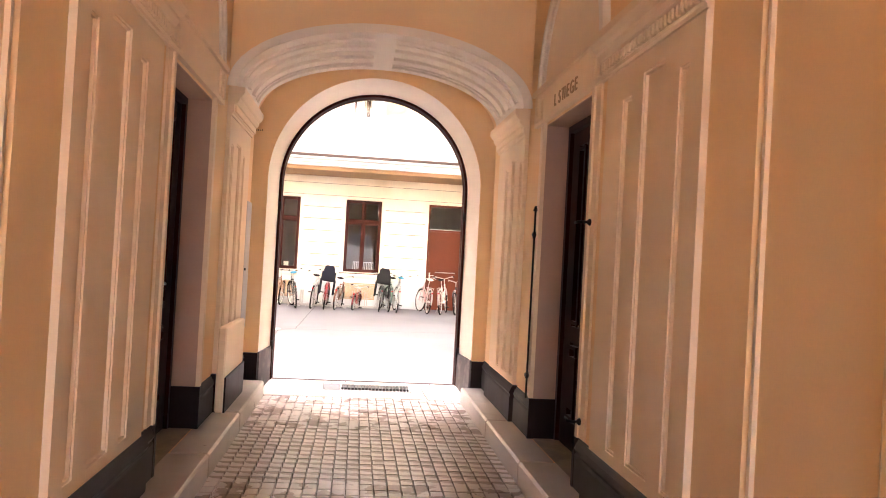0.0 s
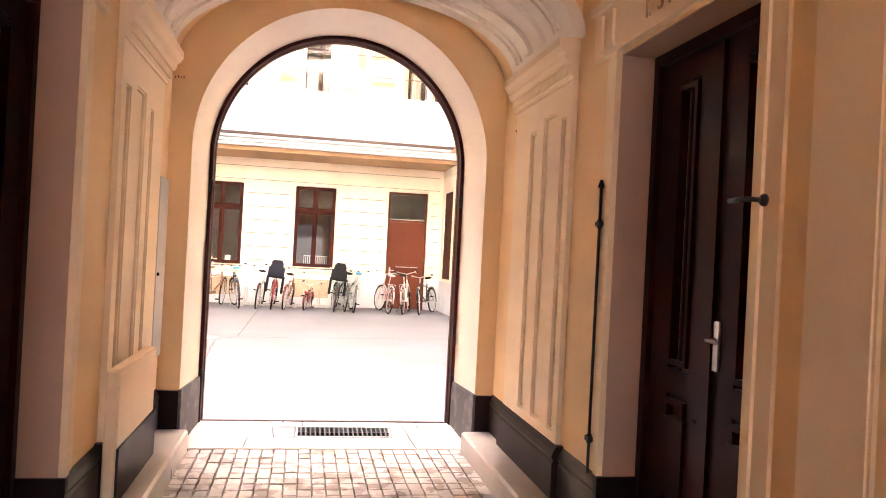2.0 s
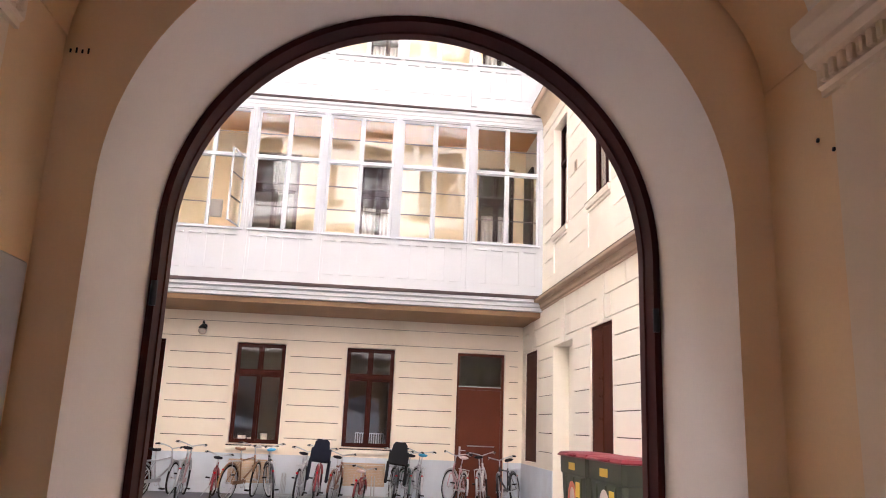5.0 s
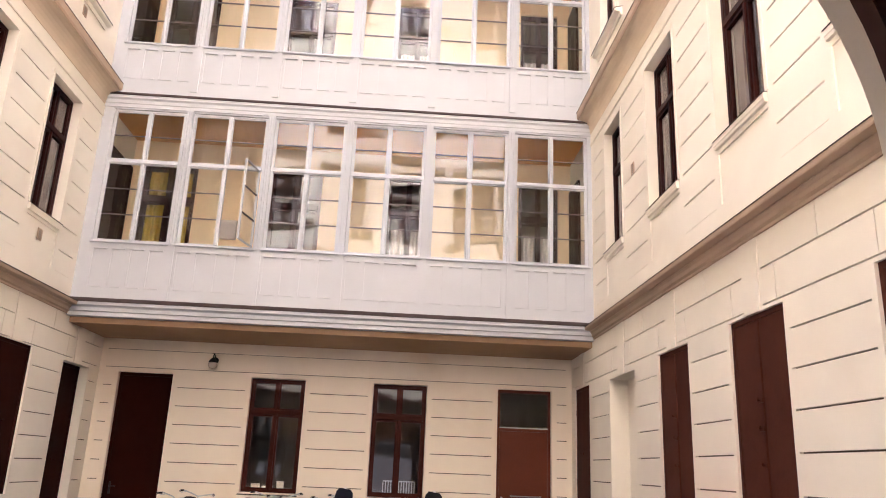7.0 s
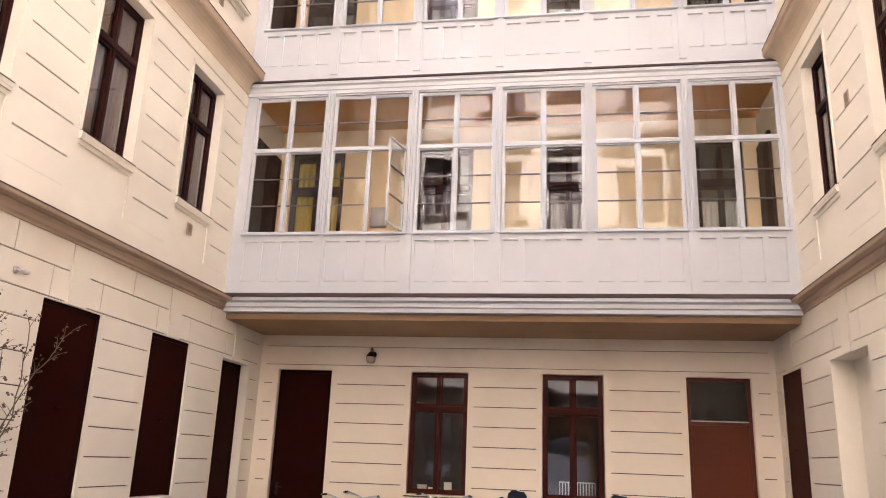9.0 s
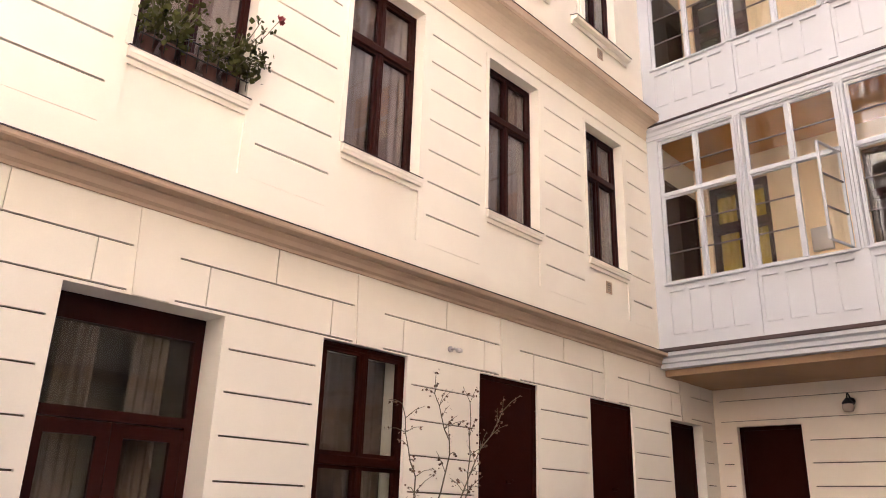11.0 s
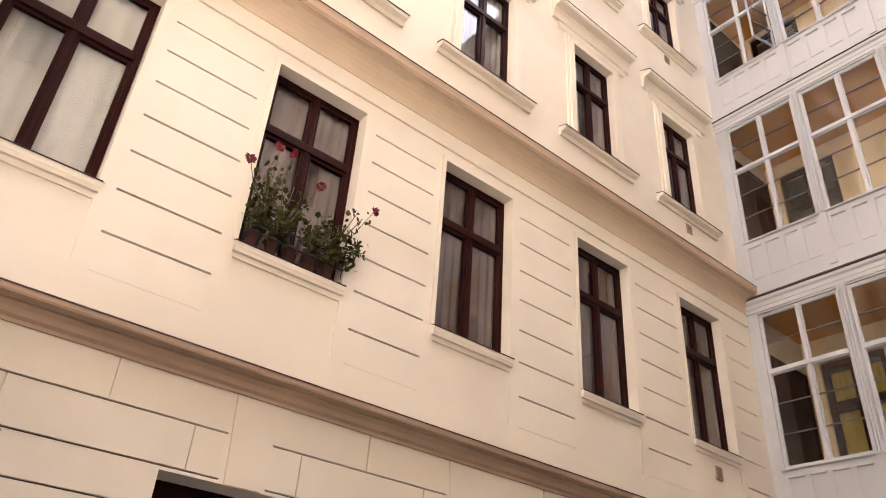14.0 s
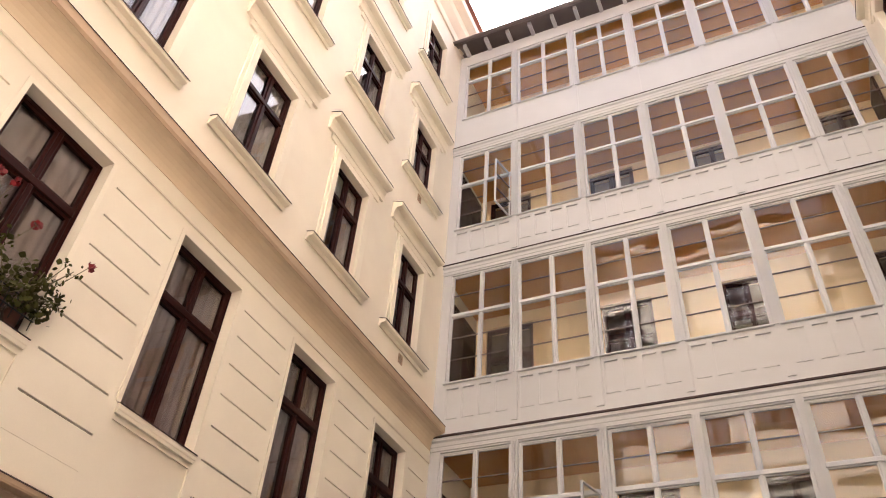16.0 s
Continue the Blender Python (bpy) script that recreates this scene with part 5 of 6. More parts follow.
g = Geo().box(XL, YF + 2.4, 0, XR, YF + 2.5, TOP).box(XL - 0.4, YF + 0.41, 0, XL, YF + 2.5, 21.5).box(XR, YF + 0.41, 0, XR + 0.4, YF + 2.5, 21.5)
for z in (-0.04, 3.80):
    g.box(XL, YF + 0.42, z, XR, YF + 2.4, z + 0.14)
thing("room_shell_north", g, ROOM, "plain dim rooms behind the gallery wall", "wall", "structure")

# ================= gallery building =================
BAYS = [(-5.45, -4.13), (-4.00, -2.615), (-2.485, -1.155), (-1.025, 0.34), (0.47, 1.895), (2.025, 3.40)]
GW = [(5.18, 7.74), (9.13, 11.72), (13.02, 15.43), (16.82, 19.12)]
GTR = [(6.72 - 5.18) / 2.56, (10.70 - 9.13) / 2.59, (14.42 - 13.02) / 2.41, (18.40 - 16.82) / 2.30]
aprons = [(3.95, 5.14), (8.14, 9.09), (12.08, 12.98), (15.80, 16.78)]
ops, sunk = [], []
for (z0, z1) in GW:
    ops += [(a, b, z0, z1) for a, b in BAYS]
for fl, (z0, z1) in enumerate(aprons[:3]):
    for a, b in BAYS:
        for k in range(4):
            p = a + 0.05 + k * (b - a - 0.02) / 4
            sunk.append((p, p + 0.23, z0 + (0.42 if fl == 0 else 0.25), z1 - 0.10, 0.014))
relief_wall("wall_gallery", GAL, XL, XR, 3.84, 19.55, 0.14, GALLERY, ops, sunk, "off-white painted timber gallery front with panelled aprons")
for fl, zb in enumerate((3.87, 7.80, 11.78, 15.52)):
    out = 0.11 if fl == 0 else 0.065
    prof = [(-0.002, zb - 0.03), (0.022, zb - 0.03), (0.022, zb + 0.035), (0.5 * out, zb + 0.05), (0.5 * out, zb + 0.11), (0.56 * out, zb + 0.12), (out, zb + 0.145), (out, zb + 0.20), (0.03, zb + 0.25), (0.02, zb + 0.30), (-0.002, zb + 0.30)]
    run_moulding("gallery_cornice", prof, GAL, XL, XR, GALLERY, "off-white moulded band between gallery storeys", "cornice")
    run_moulding("gallery_flashing", [(-0.001, zb + 0.303), (out + 0.015, zb + 0.21), (out + 0.02, zb + 0.203), (out + 0.012, zb + 0.198), (out - 0.01, zb + 0.203), (-0.001, zb + 0.297)], GAL, XL, XR, FLASHING, "thin dark metal flashing on the gallery band", "flashing")
# pilaster strips between the bays and small ledges
posts = [(a[1] + b[0]) / 2 for a, b in zip(BAYS, BAYS[1:])]
for fl, (z0, z1) in enumerate(GW):
    for x in posts:
        zb = aprons[fl][0] + (0.15 if fl == 0 else 0.02)
        zt = z1 + 0.03
        g = Geo().box(x - 0.062, YG - 0.025, zb, x + 0.062, YG - 0.001, zt)
        for dx in (-0.043, 0.0, 0.043):
            g.box(x + dx - 0.0125, YG - 0.05, z0 - 0.02, x + dx + 0.0125, YG - 0.0255, zt - 0.03)
        thing("gallery_post", g, GALLERY, "off-white ribbed post between gallery windows", "post", "structure")
    if fl < 3:
        za, zb_ = aprons[fl]
        for a, b in BAYS:
            g = Geo()
            for k in range(4):
                p = a + 0.05 + k * (b - a - 0.02) / 4
                g.box(p - 0.005, YG - 0.02, zb_ - 0.098, p + 0.235, YG + 0.012, zb_ - 0.078)
                g.box(p - 0.005, YG - 0.012, za + (0.42 if fl == 0 else 0.25) - 0.016, p + 0.235, YG + 0.012, za + (0.42 if fl == 0 else 0.25) - 0.002)
            thing("apron_moulding", g, GALLERY, "small off-white ledges over the apron panels", "moulding", "structure")
    for a, b in BAYS:
        thing("gallery_sill", Geo().bevel_box(a - 0.03, YG - 0.05, z0 - 0.03, b + 0.03, YG + 0.06, z0 + 0.004, 0.008), GALLERY, "off-white gallery window sill", "sill", "structure")

for fl, ((z0, z1), tr) in enumerate(zip(GW, GTR)):
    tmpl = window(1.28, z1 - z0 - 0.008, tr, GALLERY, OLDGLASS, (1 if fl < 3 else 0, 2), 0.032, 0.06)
    for k, (a, b) in enumerate(BAYS):
        ob = put_window(tmpl, POSE_GAL((a + b) / 2, z0 + 0.004, 0.03) @ Matrix.Diagonal(((b - a - 0.004) / 1.28, 1, 1, 1)), "off-white many-paned gallery window with old wavy glass")
        panes = [c for c in ob.children_recursive if c.name.startswith("pane")]
        for c in panes:
            c.rotation_euler = (random.uniform(-0.012, 0.012), 0, random.uniform(-0.02, 0.02))
        opened = (fl == 0 and k == 1) or (fl == 2 and k == 0)
        if opened:
            # the lower casement on the right stands open outwards, hinged on its outer side
            for c in list(ob.children):
                if c.name.startswith("sash") and max(v.co.x for v in c.data.vertices) > 0.3 and max(v.co.z for v in c.data.vertices) < (z1 - z0) * 0.7:
                    hx = max(v.co.x for v in c.data.vertices)
                    c.matrix_basis = Matrix.Translation((hx, 0, 0)) @ Matrix.Rotation(radians(78), 4, "Z") @ Matrix.Translation((-hx, 0, 0))
            ob["label"] = "off-white gallery window with one casement standing open"
    discard(tmpl)
for t in discardable:
    discard(t)

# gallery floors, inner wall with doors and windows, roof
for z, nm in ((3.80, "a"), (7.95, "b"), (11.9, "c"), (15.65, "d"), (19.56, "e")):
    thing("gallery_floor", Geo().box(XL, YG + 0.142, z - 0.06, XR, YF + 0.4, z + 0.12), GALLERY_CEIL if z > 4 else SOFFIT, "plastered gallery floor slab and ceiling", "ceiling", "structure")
# unseen pale floors, added to throw light up to the gallery ceilings
for z in (3.92, 8.07, 12.02, 15.77):
    thing("gallery_paving", Geo().box(XL, YG + 0.15, z + 0.002, XR, YF - 0.002, z + 0.02), PAVE, "unseen pale floor added in the gallery to bounce light", "floor", "structure")
inner_ops = []
for z0 in (4.05, 8.15, 12.1, 15.85):
    inner_ops += [(-5.40, -4.31, z0 + 1.0, z0 + 3.40), (-2.80, -1.74, z0 + 1.0, z0 + 3.40), (-0.36, 0.52, z0 + 1.0, z0 + 3.40), (2.38, 3.22, z0 + 1.0, z0 + 3.40)]
relief_wall("wall_gallery_inner", lambda u, z, d: (u, YF + d, z), XL, XR, 3.945, 19.5, 0.3, GALLERY_IN, inner_ops, (), "cream inner wall of the glazed gallery")
WI = window(0.9, 1.96, 0.66)
for a, b, c, d in inner_ops:
    put_window(WI, POSE_FAR((a + b) / 2, c + 0.01, 0.06) @ Matrix.Diagonal(((b - a - 0.01) / 0.9, 1, (d - c - 0.02) / 1.96, 1)), "dark brown window inside the gallery")
discard(WI)
for z0 in (4.05, 8.15, 12.1, 15.85):
    for a in (-4.85, -2.27, 0.08, 2.80):
        if abs(z0 - 4.05) < 0.01 and a < -4:
            curtain(POSE_FAR(a, z0 + 1.04, 0.22), 0.95, 2.2, YELLOWCLOTH, "mustard yellow curtain behind a gallery window", 8)
        elif a > -2:
            curtain(POSE_FAR(a, z0 + 1.04, 0.22), 0.7, 1.25, CURTAIN, "pale half curtain behind a gallery window", 7)
roof_g = Geo().prism([(-0.45, 19.62), (4.6, 21.6), (4.6, 21.72), (-0.47, 19.68)], XL - 0.2, XR + 0.3, lambda p, q, s: (s, YG + p, q))
groof = thing("roof_gallery", roof_g, ZINC, "dark metal gallery roof with projecting eaves", "roof", "structure")
for i in range(15):
    x = XL + 0.25 + i * 0.62
    part("rafter_end", Geo().box(x - 0.045, YG - 0.36, 19.50, x + 0.045, YG + 0.14, 19.635), GALLERY, groof)
part("gutter", Geo().tube([(XL, YG - 0.50, 19.60), (XR, YG - 0.50, 19.60)], 0.06, 10), ZINC, groof)

# dark doors in the end walls of the glazed galleries
for z0 in (3.93, 8.08, 12.03):
    for x0, x1, ya, yb in ((XL + 0.002, XL + 0.06, YG + 0.35, YF - 0.12), (XR - 0.06, XR - 0.002, YG + 0.9, YF - 0.12)):
        end = empty(numbered("door"), pose(0, 0, 0), "dark brown door in the end wall of the gallery", "door", "structure")
        part("door_frame", Geo().box(x0, ya, z0, x1, ya + 0.07, z0 + 3.3).box(x0, yb - 0.07, z0, x1, yb, z0 + 3.3).box(x0, ya + 0.07, z0 + 3.22, x1, yb - 0.07, z0 + 3.3), BROWN, end)
        for k in (0, 1):
            w_ = (yb - ya - 0.14) / 2
            part("leaf", Geo().bevel_box(x0 + 0.004, ya + 0.072 + k * w_, z0 + 0.01, x1 - 0.012, ya + 0.068 + (k + 1) * w_, z0 + 3.215, 0.005), BROWN, end)
mb = empty("meter_box", POSE_FAR(-3.54, 6.04, 0.0), "small flat beige meter box on the gallery wall", "box")
part("body", Geo().bevel_box(-0.16, -0.07, -0.2, 0.16, 0.0, 0.2, 0.008), GREYMETAL, mb)
part("door", Geo().bevel_box(-0.145, -0.078, -0.185, 0.145, -0.071, 0.185, 0.003), GREYMETAL, mb)


# ================= things in the courtyard =================
def paint(name, color, rough=0.35, metal=0.0):
    return material(name, color, rough, metal, vary=0.12, scale=8, fine=80, bump=0.08)


BIKE_PAINTS = {
    "silver": paint("silver_bike_paint", (0.50, 0.50, 0.52), 0.35, 0.6), "red": paint("red_bike_paint", (0.22, 0.018, 0.022)), "black": paint("black_bike_paint", (0.025, 0.025, 0.03)),
    "pink": paint("pale_pink_bike_paint", (0.55, 0.34, 0.35)), "green": paint("dark_green_bike_paint", (0.05, 0.10, 0.08)), "orange": paint("orange_bike_paint", (0.24, 0.12, 0.05)),
    "blue": paint("blue_bike_paint", (0.06, 0.14, 0.26)), "white": paint("white_bike_paint", (0.75, 0.74, 0.72)), "brown": paint("brown_bike_paint", (0.20, 0.08, 0.04)),
}
BLUECLOTH = paint("bright_blue_saddle_cover", (0.05, 0.32, 0.55), 0.5)
NAVYCLOTH = paint("navy_child_seat", (0.004, 0.005, 0.014), 0.95)
TAN = paint("tan_saddle", (0.34, 0.16, 0.07), 0.6)
REDLIGHT = paint("red_reflector", (0.5, 0.01, 0.02), 0.25)


def bicycle(x, y, heading, colour, label, size=1.0, saddle=None, child_seat=None, carrier=True, guards=True, basket=False, step_through=False, lean=6, tyre=None):
    """A bicycle with its front along local +x; origin on the ground under the middle."""
    col = BIKE_PAINTS[colour]
    R = 0.335 * size
    root = empty("bicycle", pose(x, y, 0.001, 0, 0, heading) @ pose(0, 0, 0, lean, 0, 0), label, "bicycle", "", "bicycles along the wall")
    wb = 0.53 * (0.6 + 0.4 * size)
    ax = {"front_wheel": wb, "rear_wheel": -wb}
    steer = 14
    for nm, cx in ax.items():
        M = pose(cx, 0, R, 0, 0, steer if nm == "front_wheel" else 0)
        w = part(nm, Geo().ring(R - 0.017, 0.019, 36, 7, M), tyre or RUBBER, root, "black rubber tyre")
        part("rim", Geo().ring(R - 0.042, 0.011, 36, 6, M, 1.3), CHROME, w)
        g = Geo()
        for i in range(14):
            a = 2 * math.pi * i / 14
            s = 0.02 if i % 2 else -0.02
            b = a + (0.35 if i % 4 < 2 else -0.35)
            g.tube([M @ Vector((0.02 * math.cos(b), s, 0.02 * math.sin(b))), M @ Vector(((R - 0.045) * math.cos(a), 0, (R - 0.045) * math.sin(a)))], 0.0016, 3, caps=False)
        part("spoke_web", g, CHROME, w)
        part("hub", Geo().lathe([(0.018, -0.05), (0.018, 0.05)], 10, M @ pose(0, 0, 0, 90, 0, 0)), CHROME, w)
        if guards:
            arc = [M @ Vector(((R + 0.025) * math.cos(t), 0, (R + 0.025) * math.sin(t))) for t in np.linspace(radians(35 if nm == "front_wheel" else 15), radians(150 if nm == "front_wheel" else 190), 14)]
            part("mudguard", Geo().tube(arc, 0.020, 6), CHROME if colour in ("silver", "pink", "white") else col, root)
    bb = Vector((-0.06, 0, 0.29 * size + 0.02))
    st = Vector((-0.20 * size, 0, 0.78 * size))
    ht, hb = Vector((wb - 0.19 * size, 0, 0.82 * size)), Vector((wb - 0.12 * size, 0, 0.60 * size))
    ra, fa = Vector((-wb, 0, R)), Vector((wb, 0, R))
    g = Geo()
    g.tube([bb, st], 0.015, 8).tube([hb, bb], 0.018, 8).tube([ht, hb], 0.019, 8)
    g.tube([bb + Vector((0, 0, 0.22 * size)) * 0.7, hb + (ht - hb) * 0.2] if step_through else [st + (bb - st) * 0.12, ht + (hb - ht) * 0.2], 0.015, 8)
    for s in (-0.05, 0.05):
        g.tube([ra + Vector((0, s, 0)), bb + Vector((0, s * 0.6, 0))], 0.009, 6).tube([ra + Vector((0, s, 0)), st + (bb - st) * 0.12 + Vector((0, s * 0.3, 0))], 0.008, 6)
    part("frame", g, col, root)
    g = Geo()
    for s in (-0.05, 0.05):
        g.tube([hb + Vector((0, s, 0.0)), hb + (fa - hb) * 0.6 + Vector((0.0, s, 0)), fa + Vector((0, s, 0))], 0.010, 6)
    g.tube([hb + Vector((0, -0.05, 0)), hb + Vector((0, 0.05, 0))], 0.012, 6)
    part("fork", g, col, root)
    top = ht + Vector((-0.03, 0, 0.14 * size))
    g = Geo().tube([ht, top], 0.012, 8)
    hw = 0.29 * (0.5 + 0.5 * size)
    g.tube([top + Vector((-0.17, -hw, 0.06)), top + Vector((-0.05, -hw * 0.85, 0.07)), top + Vector((0.03, -hw * 0.35, 0.03)), top, top + Vector((0.03, hw * 0.35, 0.03)), top + Vector((-0.05, hw * 0.85, 0.07)), top + Vector((-0.17, hw, 0.06))], 0.011, 8)
    hb_ = part("handlebar", g, CHROME, root)
    for s in (-1, 1):
        part("grip", Geo().tube([top + Vector((-0.17, s * hw, 0.06)), top + Vector((-0.07, s * hw * 0.9, 0.068))], 0.017, 8), PLASTIC_BLACK, hb_)
    part("brake_lever", Geo().tube([top + Vector((-0.03, -hw * 0.75, 0.05)), top + Vector((-0.1, -hw * 0.95, 0.03))], 0.006, 5).tube([top + Vector((-0.03, hw * 0.75, 0.05)), top + Vector((-0.1, hw * 0.95, 0.03))], 0.006, 5), CHROME, hb_)
    sp = st + (st - bb).normalized() * 0.14 * size
    part("seat_post", Geo().tube([st, sp], 0.012, 8), CHROME, root)
    g = Geo()
    prof = [(-0.14, 0.075), (-0.11, 0.095), (-0.05, 0.085), (0.02, 0.045), (0.09, 0.024), (0.14, 0.016)]
    vs, fs = [], []
    for px, wy in prof:
        for k in range(8):
            a = 2 * math.pi * k / 8
            vs.append((sp.x + px, wy * math.cos(a), sp.z + 0.03 + 0.028 * math.sin(a) + (0.012 if px < -0.08 else 0)))
    for i in range(len(prof) - 1):
        for k in range(8):
            fs.append((i * 8 + k, i * 8 + (k + 1) % 8, (i + 1) * 8 + (k + 1) % 8, (i + 1) * 8 + k))
    fs += [tuple(range(7, -1, -1)), tuple(range(40, 48))]
    g.add(vs, fs, True)
    part("saddle", g, saddle or PLASTIC_BLACK, root, "bright blue saddle cover" if saddle is BLUECLOTH else "")
    g = Geo().ring(0.085, 0.006, 20, 5, pose(bb.x, -0.05, bb.z)).tube([bb + Vector((0, -0.07, 0)), bb + Vector((0, 0.07, 0))], 0.016, 8)
    g.tube([bb + Vector((0, -0.075, 0)), bb + Vector((0.10, -0.078, -0.13))], 0.009, 6).tube([bb + Vector((0, 0.075, 0)), bb + Vector((-0.10, 0.078, 0.13))], 0.009, 6)
    cr = part("crankset", g, CHROME, root)
    for s, dx, dz in ((-1, 0.10, -0.13), (1, -0.10, 0.13)):
        c = bb + Vector((dx, s * 0.12, dz))
        part("pedal", Geo().box(c.x - 0.045, c.y - 0.04, c.z - 0.012, c.x + 0.045, c.y + 0.04, c.z + 0.012), PLASTIC_BLACK, cr)
    part("chain_guard", Geo().box(-wb + 0.05, -0.066, R - 0.03, bb.x + 0.09, -0.058, R + 0.035), col, root)
    if carrier and not child_seat:
        g = Geo()
        zc = 2 * R + 0.06
        for s in (-0.055, 0, 0.055):
            g.tube([(-wb - 0.17, s, zc), (-0.22, s, zc)], 0.005, 5)
        for xx in (-wb - 0.17, -wb, -0.24):
            g.tube([(xx, -0.06, zc), (xx, 0.06, zc)], 0.005, 5)
        for s in (-0.06, 0.06):
            g.tube([(-wb - 0.08, s, zc), (-wb, s * 0.9, R)], 0.005, 5)
        part("carrier", g, CHROME, root)
    part("rear_reflector", Geo().lathe([(0.022, 0), (0.022, 0.012)], 12, pose(-wb - R * 0.8, 0, R + 0.25, 0, -90, 0)), REDLIGHT, root, "red rear reflector")
    part("headlight", Geo().lathe([(0.02, -0.05), (0.036, -0.01), (0.038, 0.0), (0.01, 0.004)], 12, pose(wb - 0.08, 0, 0.70 * size, 0, 90, 0)), CHROME, root, "round chrome headlight")
    part("kickstand", Geo().tube([(-0.16, 0.05, bb.z), (-0.20, 0.18, 0.04)], 0.008, 6), CHROME, root)
    if child_seat:
        b = Vector((-wb + 0.16, 0, 2 * R + 0.09))
        g = Geo()
        g.bevel_box(b.x - 0.16, -0.17, b.z, b.x + 0.16, 0.17, b.z + 0.08, 0.03)
        shell = [(-0.16, 0.05), (0.16, 0.05), (0.175, 0.20), (0.15, 0.27), (0.135, 0.38), (0.09, 0.43), (-0.09, 0.43), (-0.135, 0.38), (-0.15, 0.27), (-0.175, 0.20)]
        g.prism([(p, b.z + q) for p, q in shell], b.x - 0.19, b.x - 0.13, lambda p, q, s: (s, p, q))
        for s in (-1, 1):
            g.bevel_box(b.x - 0.16, min(s * 0.15, s * 0.19), b.z + 0.04, b.x + 0.08, max(s * 0.15, s * 0.19), b.z + 0.26, 0.015)
            g.bevel_box(b.x - 0.02, min(s * 0.15, s * 0.21), b.z - 0.36, b.x + 0.10, max(s * 0.15, s * 0.21), b.z + 0.06, 0.02)
        seat = part("child_seat", g, child_seat, root, "dark moulded child seat on the carrier")
        part("strap", Geo().box(b.x - 0.118, -0.02, b.z + 0.1, b.x - 0.113, 0.02, b.z + 0.45), CURTAIN, seat)
        part("bracket", Geo().tube([(b.x, 0, b.z), (st.x, 0, st.z - 0.18)], 0.012, 6), CHROME, root)
    if basket:
        g = Geo()
        bx, bz = wb + 0.05, 0.66 * size
        for k in range(5):
            s = 0.85 + 0.04 * k
            z = bz + 0.05 * k
            g.tube([(bx - 0.12 * s, -0.16 * s, z), (bx + 0.12 * s, -0.16 * s, z), (bx + 0.12 * s, 0.16 * s, z), (bx - 0.12 * s, 0.16 * s, z)], 0.003, 4, True)
        for k in range(10):
            t = -0.15 + 0.033 * k
            for xx in (-0.11, 0.12):
                g.tube([(bx + xx, t, bz), (bx + xx, t, bz + 0.2)], 0.002, 3)
        part("basket", g, STEEL, root, "wire front basket")
    return root


BY = 21.05
bicycle(-3.86, BY + 0.05, 70, "silver", "silver city bicycle parked nose to the wall", 0.92)
bicycle(-3.37, BY, 95, "pink", "pale pink city bicycle with black saddle", 0.98, step_through=True)
bicycle(-2.79, BY, 98, "red", "small dark red youth bicycle with black saddle", 0.80, carrier=False)
bicycle(-2.26, BY, 70, "orange", "old orange and silver bicycle with tan saddle", 1.0, saddle=TAN)
bicycle(-1.66, BY, 100, "black", "black city bicycle with a bright blue saddle cover", 1.0, saddle=BLUECLOTH, lean=-5)
bicycle(-1.15, BY, 87, "silver", "slim silver bicycle beside the bicycle rack", 0.95, guards=False)
bicycle(-0.84, BY - 0.05, 91, "red", "dark red bicycle carrying a navy child seat", 1.0, child_seat=NAVYCLOTH)
bicycle(-0.47, BY, 82, "brown", "brown city bicycle parked against the wall", 0.9)
bicycle(0.02, BY + 0.05, 80, "red", "small red children's bicycle with white saddle", 0.62, saddle=STICKER_W, carrier=False)
bicycle(0.66, BY - 0.1, 88, "black", "black bicycle carrying a bulky black child seat", 1.0, child_seat=PLASTIC_BLACK, basket=True)
bicycle(0.89, BY + 0.1, 92, "green", "dark green city bicycle between two others", 0.98)
bicycle(1.12, BY - 0.02, 90, "silver", "silver bicycle with a bright blue saddle cover", 1.0, saddle=BLUECLOTH)
bicycle(1.89, BY - 0.02, 97, "pink", "pale pink bicycle with white saddle", 0.98, saddle=STICKER_W, step_through=True)
bicycle(2.46, BY - 0.05, 75, "white", "white city bicycle with a front basket", 1.0, step_through=True, lean=-4)
bicycle(2.98, BY + 0.0, 62 + 180, "black", "black city bicycle beside the corner", 0.94)

# bicycle rack: floor rails with hoops
rack = empty("bicycle_rack", pose(-0.33, 21.72, 0), "low galvanised bicycle rack with wheel hoops on a rail", "rack")
part("rail", Geo().box(-1.3, -0.02, 0.03, 1.4, 0.02, 0.07), STEEL, rack)
part("rail", Geo().box(-1.3, -0.42, 0.03, 1.4, -0.38, 0.07), STEEL, rack)
hoop = Geo().tube([(0, -0.38, 0.05)] + [(0, 0.0 + 0.16 * math.cos(t), 0.30 + 0.16 * math.sin(t)) for t in np.linspace(math.pi, 0, 8)] + [(0, 0.0, 0.05)], 0.008, 6).mesh("hoop", STEEL)
for i in range(14):
    ob = new("hoop", hoop)
    ob.parent = rack
    ob.location = (-1.2 + 0.36 * (i // 2) + 0.06 * (i % 2), 0, 0)
for x in (-1.25, 0.05, 1.35):
    part("foot", Geo().box(x - 0.04, -0.46, 0.0, x + 0.04, 0.06, 0.03), STEEL, rack)
